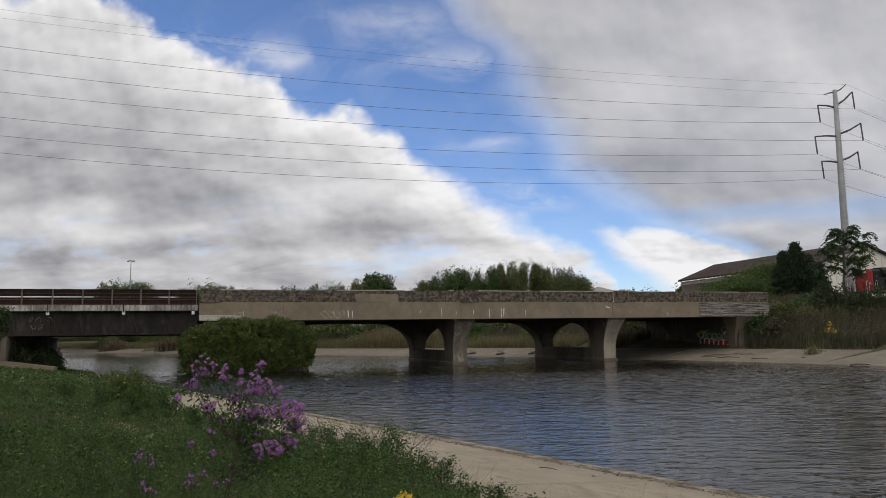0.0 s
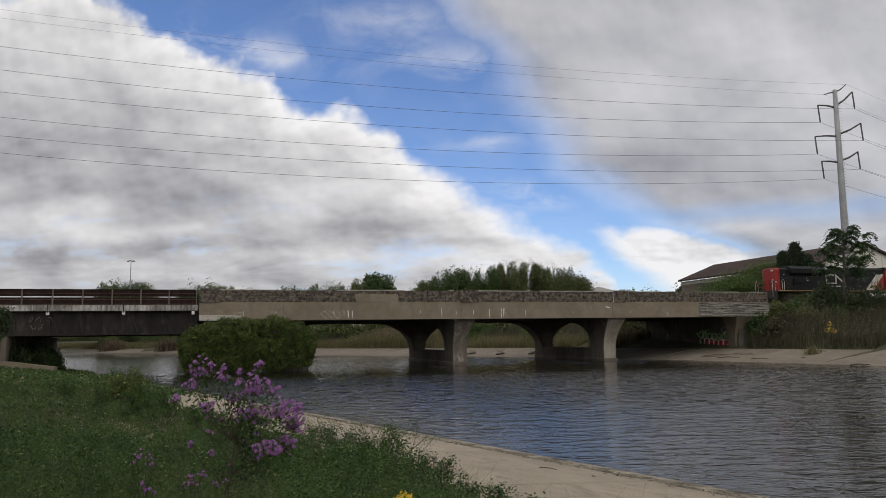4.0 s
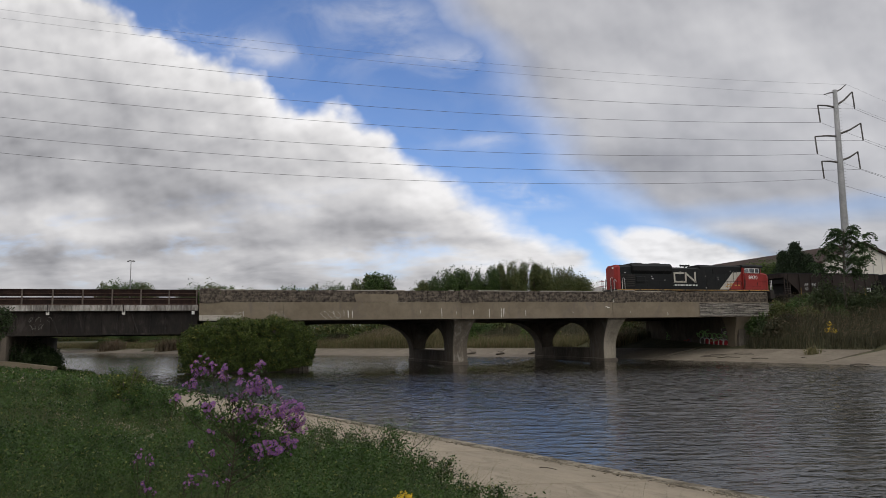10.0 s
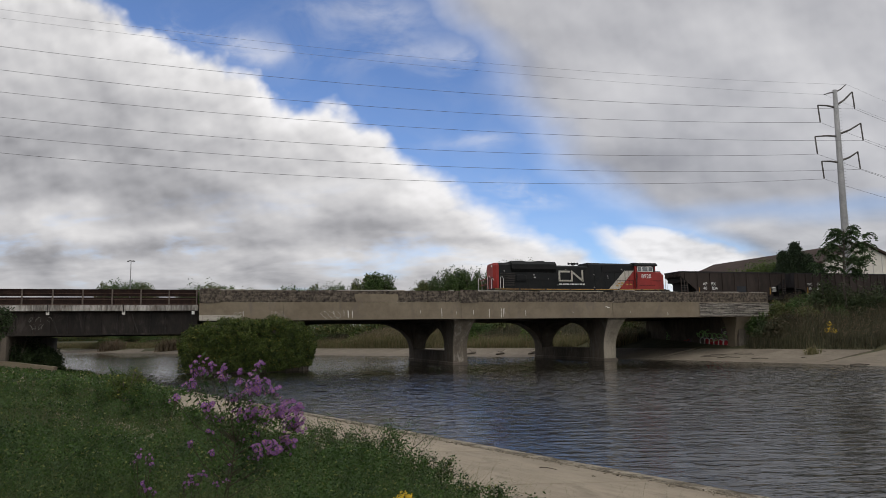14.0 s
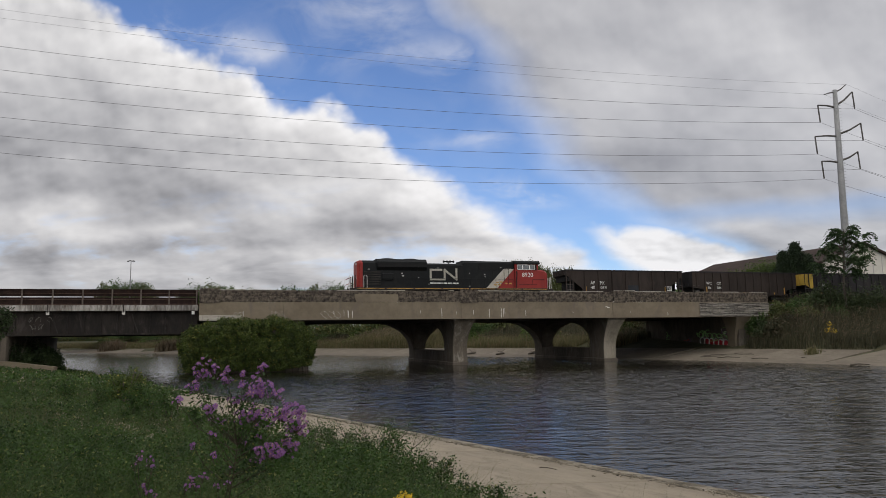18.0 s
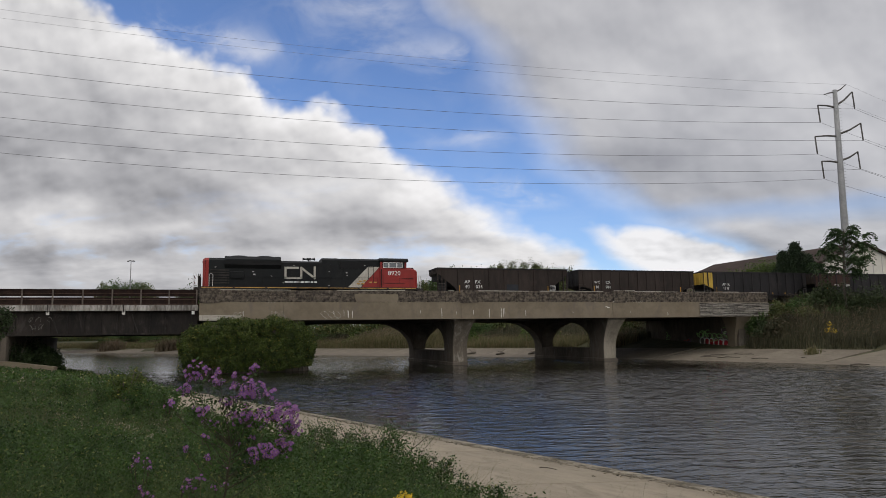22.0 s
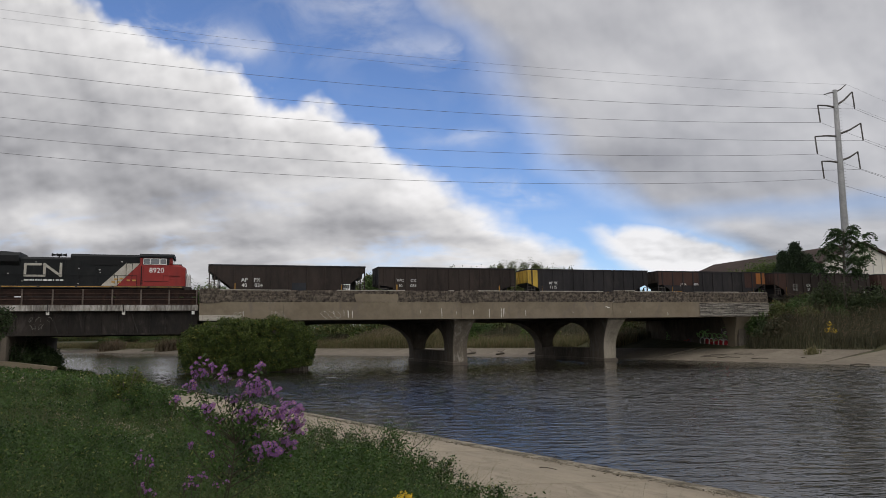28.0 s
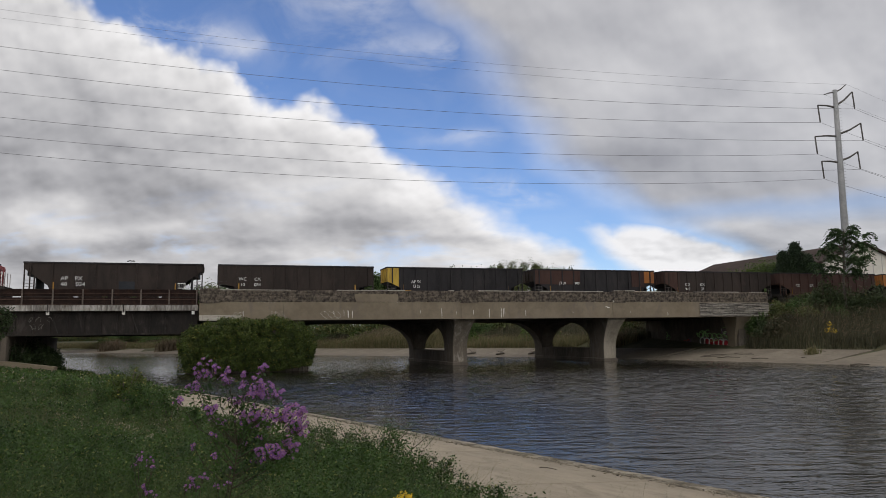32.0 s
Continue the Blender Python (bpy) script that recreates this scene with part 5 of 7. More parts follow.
transmission()
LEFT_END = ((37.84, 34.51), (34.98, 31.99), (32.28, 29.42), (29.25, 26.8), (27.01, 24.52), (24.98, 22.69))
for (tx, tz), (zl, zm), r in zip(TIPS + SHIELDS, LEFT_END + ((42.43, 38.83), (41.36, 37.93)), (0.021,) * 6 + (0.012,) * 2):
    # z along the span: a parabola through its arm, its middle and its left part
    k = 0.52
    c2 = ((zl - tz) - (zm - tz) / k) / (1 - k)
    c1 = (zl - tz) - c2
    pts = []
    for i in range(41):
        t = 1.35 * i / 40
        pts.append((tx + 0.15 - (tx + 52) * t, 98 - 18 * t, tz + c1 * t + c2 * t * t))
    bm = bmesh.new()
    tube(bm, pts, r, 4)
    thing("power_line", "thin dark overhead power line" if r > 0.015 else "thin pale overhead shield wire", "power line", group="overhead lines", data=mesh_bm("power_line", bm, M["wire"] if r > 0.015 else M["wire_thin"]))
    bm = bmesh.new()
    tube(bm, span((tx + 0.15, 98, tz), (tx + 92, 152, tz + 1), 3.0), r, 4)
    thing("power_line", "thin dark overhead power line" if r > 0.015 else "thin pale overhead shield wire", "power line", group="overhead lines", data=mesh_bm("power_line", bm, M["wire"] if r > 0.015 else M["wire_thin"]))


# ---- far buildings ----
def warehouse():
    """A long shed whose cream gable faces the river; the long side runs away from it."""
    h = thing("warehouse", "large brown-roofed warehouse with a cream metal gable", "warehouse", pose(62.0, 115, 4.2))
    D = Vector((-ST, CT, 0))                        # its length
    S = Vector((CT, ST, 0))                         # its gable
    length, half, eave, ridge = 37.5, 8.5, 10.1, 13.1

    def at(a, b, z):
        p = S * a + D * b
        return (p.x, p.y, z)

    def slab(points, off, name, mat, label=""):
        bm = bmesh.new()
        n = Vector(off)
        a = [bm.verts.new(p) for p in points]
        b = [bm.verts.new(Vector(p) + n) for p in points]
        bm.faces.new(a)
        bm.faces.new(b[::-1])
        for i in range(len(a)):
            j = (i + 1) % len(a)
            bm.faces.new((a[i], b[i], b[j], a[j]))
        return part(name, bm, mat, h, label)
    slab([at(0, 0, 0), at(2 * half, 0, 0), at(2 * half, 0, eave), at(half, 0, ridge), at(0, 0, eave)], D * 0.3, "gable_wall", M["wall_cream"], "cream metal gable wall")
    slab([at(0, 0.4, 0), at(0, length, 0), at(0, length, 8.85), at(0, 0.4, 8.85)], S * 0.3, "side_wall", M["wall_brown"], "brown side wall")
    slab([at(-0.1, 0.4, 8.85), at(-0.1, length, 8.85), at(-0.1, length, eave - 0.5), at(-0.1, 0.4, eave - 0.5)], S * 0.3, "wall_band", M["wall_band"], "pale band under the eaves")
    slab([at(-0.8, -0.6, eave - 0.5), at(-0.8, length, eave - 0.5), at(half, length, ridge), at(half, -0.6, ridge)], (0, 0, 0.35), "roof", M["roof_brown"], "brown metal roof slope")
    slab([at(2 * half + 0.8, -0.6, eave - 0.5), at(half, -0.6, ridge), at(half, length, ridge), at(2 * half + 0.8, length, eave - 0.5)], (0, 0, 0.35), "roof", M["roof_brown"])
    for i in range(9):
        a = 0.6 + i * 2.0
        top = eave + (ridge - eave) * (1 - abs(a - half) / half) - 0.3
        part("wall_seam", boxes((0, 0.08, -0.05, 0, 0.2, top)), M["wall_band"], h, "", pose(0, 0, 0, 0, 0, TH) @ Matrix.Translation((a, 0, 0)))
    return h


warehouse()


def low_house(x, y, w, d, z, roof):
    h = thing("house", "distant low house with a pale pitched roof", "house", pose(x, y, 4.2))
    part("wall", boxes((-w / 2, w / 2, -d / 2, d / 2, 0, z)), M["wall_cream"], h)
    bm = bmesh.new()
    prism(bm, [(-w / 2 - 0.5, z), (w / 2 + 0.5, z), (0, z + roof)], -d / 2 - 0.4, d / 2 + 0.4)
    part("roof", bm, M["wall_band"], h, "pale pitched roof")
    for i in (-1, 0, 1):
        part("window", boxes((i * w / 3.4 - 0.6, i * w / 3.4 + 0.6, -d / 2 - 0.06, -d / 2, 1.0, 2.4)), M["glass"], h)


low_house(spot(1052, 512, 190)[0], 190, 11, 10, 9.6, 1.6)
low_house(spot(1092, 514, 200)[0], 200, 12, 10, 9.6, 1.4)


def light_mast(x, y, z, top):
    m = thing("light_mast", "slender grey high-mast highway light", "street lamp", pose(x, y, z))
    bm = bmesh.new()
    tube(bm, [(0, 0, 0), (0, 0, top - z)], 0.16, 8, 0.09)
    part("pole", bm, M["steel"], m)
    part("lamp_ring", boxes((-0.75, 0.75, -0.1, 0.1, top - z - 0.1, top - z + 0.08), (-0.1, 0.1, -0.75, 0.75, top - z - 0.1, top - z + 0.08), bevel=0.03), M["steel_dark"], m)
    for a in (-0.75, 0.75):
        part("luminaire", boxes((a - 0.22, a + 0.22, -0.2, 0.2, top - z - 0.2, top - z + 0.02), bevel=0.04), M["steel_dark"], m)


light_mast(spot(232, 462, 180)[0], 180, 4.4, spot(232, 462, 180)[1])


# ---- trees and bushes ----
def tree(name, label, category, x, y, z, high, spread, leaf, count, mat, seed, low=0.25, limbs=9, flat=0.1, group="", trunk=None, open_=0.5, long=1.2, leaders=3, dense=0.0, lobes=5):
    """A tapered trunk that splits into leaders, rising limbs, and a crown of leaf sprays with a ragged top and gaps."""
    rng = np.random.default_rng(seed)
    t = thing(name, label, category, pose(x, y, z), group=group)
    rad = trunk or high * 0.016
    bm = bmesh.new()
    tube(bm, [(0, 0, 0), (0, 0, high * 0.3), (rng.normal() * 0.02 * high, 0, high * 0.6)], rad, 7, rad * 0.5)
    part("trunk", bm, M["bark"], t)
    bm = bmesh.new()
    ends, sizes = [], []
    for k in range(leaders):
        a = k * 6.28 / leaders + rng.uniform(-0.5, 0.5)
        out = spread * 0.5 * (0.0 if k == 0 else rng.uniform(0.35, 0.75))
        peak = high * (0.94 if k == 0 else rng.uniform(0.74, 0.92))
        head = Vector((math.cos(a) * out, math.sin(a) * out * 0.8, peak))
        foot = Vector((0, 0, high * (0.12 + 0.2 * low)))
        bend = foot.lerp(head, 0.5) + Vector((0, 0, -0.06 * high if k else 0))
        tube(bm, [foot, bend, head], rad * 0.55, 5, rad * 0.08)
        own = spread * (0.5 if k == 0 else 0.4)
        for i in range(limbs):
            f = low + (1 - low) * (i + rng.random()) / limbs
            p = foot.lerp(bend, f * 2) if f < 0.5 else bend.lerp(head, f * 2 - 1)
            reach = own * (math.sin(math.pi * min(1.0, (1.04 - f) / (1.04 - low) * 0.9 + 0.06)) ** 0.7) * rng.uniform(0.45, 1.0)
            ang = i * 2.4 + k + rng.uniform(-0.5, 0.5)
            e = p + Vector((math.cos(ang) * reach, math.sin(ang) * reach, reach * rng.uniform(0.2, 0.9)))
            e.z = min(e.z, head.z + 0.03 * high)
            tube(bm, [p, p.lerp(e, 0.5), e], rad * 0.2, 4, rad * 0.05)
            for g in (0.5, 0.8, 1.0):
                ends.append(np.array(p.lerp(e, g)) + rng.normal(size=3) * 0.06 * spread)
                sizes.append((0.5 + 0.6 * (1 - f)) * rng.uniform(0.6, 1.2))
        ends.append(np.array(head))
        sizes.append(0.35)
    part("branchwork", bm, M["bark"], t)
    ends, sizes = np.array(ends), np.array(sizes) * spread * 0.17 * (0.6 + open_ * 0.8)
    which = rng.choice(len(ends), count, p=sizes ** 1.5 / (sizes ** 1.5).sum())
    off = rng.normal(size=(count, 3))
    off *= 0.55
    off *= np.minimum(1.0, 1.0 / (np.linalg.norm(off, axis=1) + 1e-9))[:, None]
    c = ends[which] + off * sizes[which][:, None]
    if dense:
        # the leafy heart of the crown: upright lobes round each leader
        k = int(count * dense)
        lobe = rng.integers(0, lobes, k)
        la = rng.uniform(0, 6.28, lobes)
        lr, lh = spread * 0.36 * rng.uniform(0.2, 1.0, lobes), high * rng.uniform(0.66, 1.0, lobes)
        lh[0], lr[0] = high * 0.98, 0.0
        d = rng.normal(size=(k, 3))
        d /= np.linalg.norm(d, axis=1)[:, None]
        d *= (rng.random(k) ** 0.45)[:, None]
        wide = spread * rng.uniform(0.17, 0.3, lobes)
        tall = lh * 0.3
        body = np.stack((np.cos(la[lobe]) * lr[lobe], np.sin(la[lobe]) * lr[lobe], lh[lobe] - tall[lobe]), axis=1) + d * np.stack((wide[lobe], wide[lobe], tall[lobe]), axis=1)
        c = np.concatenate((c[:count - k], body + rng.normal(size=(k, 3)) * leaf * 0.6))
    v, f = leaves(rng, c, leaf, flat, long)
    part("crown", mesh_np("crown", v, f, mat), mat, t)
    return t


def bush(name, label, x, y, z, rx, ry, rz, leaf, count, mat, seed, category="bush", group="", holes=0.35, stems=6):
    """A rounded mass of leaves with an uneven outline over a few stems."""
    rng = np.random.default_rng(seed)
    b = thing(name, label, category, pose(x, y, z), group=group)
    bm = bmesh.new()
    for i in range(stems):
        a = i * 2.4
        e = Vector((math.cos(a) * rx * 0.5, math.sin(a) * ry * 0.5, rz * rng.uniform(0.9, 1.5)))
        tube(bm, [(math.cos(a) * 0.1, math.sin(a) * 0.1, -0.1), e * 0.5, e], 0.04, 5, 0.01)
    part("branchwork", bm, M["bark"], b)
    n_cl = 40
    d = rng.normal(size=(n_cl, 3))
    d /= np.linalg.norm(d, axis=1)[:, None]
    d[:, 2] = np.abs(d[:, 2]) * 1.5
    cl = d * np.array((rx, ry, rz)) * rng.uniform(0.45, 0.9, n_cl)[:, None]
    which = rng.integers(0, n_cl, count)
    off = rng.normal(size=(count, 3))
    off /= np.linalg.norm(off, axis=1)[:, None] + 1e-9
    off *= (rng.random(count) ** 0.4)[:, None] * holes
    c = cl[which] + off * np.array((rx, ry, rz))
    c[:, 2] = np.maximum(c[:, 2], 0.02)
    v, f = leaves(rng, c, leaf, 0.1, 1.15)
    part("foliage", mesh_np("foliage", v, f, mat), mat, b)
    return b


def conifer(x, y, z, high, spread, seed):
    """A dense evergreen: whorls of rising boughs with thick needle sprays, narrowing to a blunt, uneven point."""
    rng = np.random.default_rng(seed)
    t = thing("evergreen_tree", "dark dense evergreen tree by the track", "tree", pose(x, y, z), group="evergreens")
    bm = bmesh.new()
    tube(bm, [(0, 0, 0), (0.05, 0, high * 0.5), (0, 0, high * 0.97)], 0.17, 7, 0.03)
    part("trunk", bm, M["bark"], t)
    bm = bmesh.new()
    cs = []
    levels = 26
    for k in range(levels):
        f = 0.04 + 0.94 * k / (levels - 1)
        for j in range(7):
            a = j * 0.9 + k * 1.3 + rng.uniform(-0.3, 0.3)
            reach = (0.12 + spread * 0.5 * (1 - f) ** 0.6 * (0.75 + 0.25 * min(1, f * 5))) * rng.uniform(0.45, 1.2)
            o = Vector((0, 0, high * f))
            e = o + Vector((math.cos(a) * reach, math.sin(a) * reach, reach * rng.uniform(0.1, 0.5)))
            tube(bm, [o, o.lerp(e, 0.5) - Vector((0, 0, 0.05 * reach)), e], 0.03, 4, 0.01)
            m = int(60 + 110 * reach)
            g = rng.random(m) ** 0.6
            p = np.array(o)[None] + (np.array(e) - np.array(o))[None] * g[:, None]
            cs.append(p + rng.normal(size=(m, 3)) * np.array((0.27, 0.27, 0.2)) * (1.15 - 0.5 * g[:, None]))
    part("branchwork", bm, M["bark"], t)
    v, f = leaves(rng, np.concatenate(cs), 0.115, 0.0, 1.9)
    part("crown", mesh_np("crown", v, f, M["leaf_conifer"]), M["leaf_conifer"], t)
    return t


def vegetation():
    T, TO, TB = M["leaf_tree"], M["leaf_tree_olive"], M["leaf_tree_bright"]
    # the row of trees behind the middle of the bridge
    row = "trees behind the bridge"
    for i, (u, top, w, mat) in enumerate(((748, 494, 5, TO), (768, 486, 6, T), (792, 472, 7, T), (818, 474, 8, T), (845, 476, 7, T), (868, 468, 5, T), (886, 462, 6, TO), (905, 458, 6, TO), (926, 458, 6, TO), (946, 462, 6.5, TO), (968, 470, 5, TO), (990, 470, 7, TO), (1016, 484, 8, TO))):
        y = 168 + (i * 7) % 11
        x, h = spot(u, top, y)
        h -= 4.3
        tree("tree", "dark green leafy tree behind the bridge" if mat is T else "olive green young tree behind the bridge", "tree", x, y, 4.3, h, w * 1.15, 0.22, 17000, mat, 40 + i, low=0.15, limbs=14, group=row, open_=0.5, leaders=4, dense=0.84, lobes=3 + i % 3)
    for i, (u, w) in enumerate(((752, 9), (775, 9), (800, 8), (980, 8), (1022, 9))):
        y = 160
        bush("bush", "olive green bush behind the bridge", spot(u, 515, y)[0], y, 4.3, w / 2, 2, 4.0, 0.28, 3000, TO, 80 + i)
    # far clumps
    for i, (u, top, w, y) in enumerate(((188, 500, 7, 230), (205, 496, 8, 225), (232, 494, 10, 228), (255, 497, 8, 232), (325, 508, 6, 260), (352, 499, 9, 240), (375, 497, 8, 236), (396, 504, 6, 240), (412, 507, 5, 250), (440, 510, 7, 280), (520, 506, 9, 260), (505, 508, 6, 255), (560, 500, 7, 240), (585, 502, 8, 235), (608, 503, 7, 240), (632, 492, 5, 236), (664, 478, 7, 205), (680, 482, 6, 207), (655, 484, 5, 206), (1212, 500, 7, 170), (1120, 512, 9, 220), (1160, 514, 12, 240))):
        x, h = spot(u, top, y)
        h -= 4.3
        tree("tree", "small distant leafy tree on the skyline", "tree", x, y, 4.3, h, w * y / 190, 0.38, 9000, T if i % 3 else TO, 120 + i, low=0.2, limbs=8, group="distant trees", leaders=4, dense=0.85, lobes=9)
    # trees before the warehouse, behind the track
    for i, (u, top, w, y, mat) in enumerate(((1268, 500, 5, 112, TB), (1288, 492, 5, 110, TB), (1308, 484, 5, 110, TB), (1330, 474, 5, 108, TB), (1352, 463, 5.5, 108, TB), (1372, 460, 5, 107, T), (1300, 496, 5, 106, T), (1345, 488, 5, 104, T), (1318, 492, 5, 105, TB))):
        x, h = spot(u, top, y)
        h -= 4.4
        tree("tree", "bright green leafy tree before the warehouse", "tree", x, y, 4.4, h, w * 1.4, 0.17, 12000, mat, 160 + i, low=0.1, limbs=12, leaders=4, group="trees before the warehouse", dense=0.6)
    for i, (u, top, w, y) in enumerate(((1405, 431, 5.0, 102), (1428, 452, 4.4, 101), (1384, 447, 4.4, 102), (1446, 470, 4.2, 100))):
        x, h = spot(u, top, y)
        conifer(x, y, 4.4, h - 4.4, w, 190 + i)


vegetation()


def umbrella_tree(x, y, z, high):
    """A slender tree whose long compound leaves lie in spreading tiers."""
    rng = np.random.default_rng(77)
    t = thing("tree", "slender tree with flat tiers of dark feathery leaves", "tree", pose(x, y, z))
    bm = bmesh.new()
    tube(bm, [(0, 0, 0), (-0.25, 0, high * 0.35), (0.1, 0, high * 0.65), (0.35, 0, high * 0.93)], 0.16, 8, 0.04)
    part("trunk", bm, M["bark"], t)
    bm = bmesh.new()
    cs = []
    for i in range(36):
        f = 0.46 + 0.54 * (i + rng.random()) / 36
        ang = i * 2.4 + rng.uniform(-0.5, 0.5)
        reach = 3.5 * math.sqrt(max(0.02, 1 - ((f - 0.62) / 0.4) ** 2)) * rng.uniform(0.4, 1.0)
        a = Vector((-0.2 + 0.5 * f, 0, high * f * 0.9))
        b = a + Vector((math.cos(ang) * reach, math.sin(ang) * reach, reach * rng.uniform(0.05, 0.4) + 0.4))
        tube(bm, [a, a.lerp(b, 0.5) + Vector((0, 0, 0.12 * reach)), b], 0.045, 5, 0.012)
        # long feather leaves in a rosette at the bough's end: paired leaflets on an arching stalk
        for j in range(12):
            la, rise = rng.uniform(0, 6.28), rng.uniform(-0.25, 0.6)
            ll = rng.uniform(0.6, 1.15)
            o = a.lerp(b, rng.uniform(0.72, 1.02))
            for k in range(20):
                g = (k // 2 + 1) / 10
                p = o + Vector((math.cos(la), math.sin(la), rise - 0.95 * g)) * (ll * g)
                side = (1 if k % 2 else -1) * 0.13 * (1.1 - 0.6 * g)
                cs.append((p.x - math.sin(la) * side, p.y + math.cos(la) * side, p.z - 0.03 + rng.normal() * 0.02))
    part("branchwork", bm, M["bark"], t)
    v, f = leaves(rng, np.array(cs), 0.16, 0.55, 1.7)
    part("crown", mesh_np("crown", v, f, M["leaf_feather"]), M["leaf_feather"], t)


_ux, _ut = spot(1487, 393, 81.0)
umbrella_tree(_ux, 81.0, float(height(_ux, 81.0)) - 0.1, _ut - float(height(_ux, 81.0)))


def trackside():
    """Bushes and saplings along the right embankment and under the left span."""
    rng = np.random.default_rng(9)
    for i, (u, y, rx, rz, mat) in enumerate(((1348, 80.0, 1.2, 1.3, "leaf_dusk"), (1366, 79.0, 1.5, 1.1, "reed_green"), (1390, 79.5, 1.6, 1.1, "reed_green"), (1335, 81.5, 1.3, 2.0, "leaf_tree"), (1365, 82.5, 1.6, 1.8, "leaf_tree_olive"), (1388, 82.0, 1.8, 1.3, "leaf_tree_olive"), (1412, 81.5, 1.9, 1.6, "leaf_tree"), (1440, 82.5, 1.8, 1.9, "leaf_dusk"), (1466, 82.0, 2.1, 2.6, "leaf_dusk"), (1494, 81.5, 2.0, 2.9, "leaf_dusk"), (1520, 82.0, 2.0, 2.5, "leaf_dusk"), (1548, 82.0, 2.2, 2.7, "leaf_dusk"), (1580, 81.0, 2.3, 2.6, "leaf_dusk"), (1425, 80.0, 1.4, 1.0, "leaf_tree_olive"), (1480, 80.5, 1.6, 1.1, "leaf_tree"), (1520, 80.0, 1.5, 1.0, "leaf_shadow"))):
        x = spot(u, 530, y)[0]
        bush("bush", "dark scrubby bush on the railway embankment", x, y, float(height(x, y)) - 0.1, rx, 1.4, rz, 0.17, 2600, M[mat], 300 + i, group="embankment bushes")
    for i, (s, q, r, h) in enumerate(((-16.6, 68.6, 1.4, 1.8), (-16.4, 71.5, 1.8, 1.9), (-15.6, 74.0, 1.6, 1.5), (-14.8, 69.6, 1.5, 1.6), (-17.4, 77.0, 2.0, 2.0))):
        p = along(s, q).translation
        bush("bush", "leafy bush growing under the steel span, its green darkened for the shade there", p.x, p.y, max(float(height(p.x, p.y)), 0.0), r, 1.5, h, 0.14, 3200, M["leaf_shadow"], 330 + i, group="bushes under the span")
    sx, sz = on_face(2, 572, 63.0)
    p = along(sx, 63.0).translation
    base = float(height(p.x, p.y))
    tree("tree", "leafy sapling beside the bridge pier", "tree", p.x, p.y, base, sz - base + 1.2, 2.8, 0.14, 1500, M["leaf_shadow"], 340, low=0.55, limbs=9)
    # dark woods that close the view under the bridge
    for i in range(15):
        y = 128 + (i * 5) % 7 + max(0, 9 - i) * 9
        x = spot(i * 90 - 30, 560, y)[0]
        bush("bush", "dark green thicket on the far bank", x, y, 4.0, 7.5, 3.0, 2.6, 0.36, 2600, M["leaf_tree_olive" if i % 3 else "leaf_tree"], 350 + i, group="far bank thicket")
    for i in range(10):
        u, y = 50 + i * 30, 212 + (i * 7) % 13
        bush("bush", "distant green thicket where the river bends away", spot(u, 598, y)[0], y, 3.6, 6.0, 3.0, 2.2 + (i % 3) * 0.4, 0.4, 2200, M["leaf_tree" if i % 2 else "leaf_tree_olive"], 380 + i, group="distant thicket")
    # green bushes that stand among the reeds of the far bank
    pts = FAR_BANK[8:14]
    k = 0
    for (ax, ay), (bx, by) in zip(pts, pts[1:]):
        d = math.dist((ax, ay), (bx, by))
        nx, ny = (by - ay) / d, -(bx - ax) / d
        for f in np.arange(0.05, 1.0, 3.4 / d):
            off = (11.5, 15.5, 20.0, 25.0)[k % 4] + (k * 5) % 3
            x, y = ax + (bx - ax) * f + nx * off, ay + (by - ay) * f + ny * off
            q = -x * ST + y * CT
            if (q > 89 or q < 65) and not -25 < ax + (bx - ax) * f < -6:
                bush("bush", "leafy green bush among the far bank reeds", x, y, float(height(x, y)) - 0.2, 3.0 + (k % 3) * 0.7, 1.8, 1.35 + (k % 4) * 0.6, 0.27, 2200, M[("leaf_tree_bright", "leaf_tree", "leaf_tree_olive")[k % 3]], 700 + k, group="far bank bushes")
            k += 1


trackside()


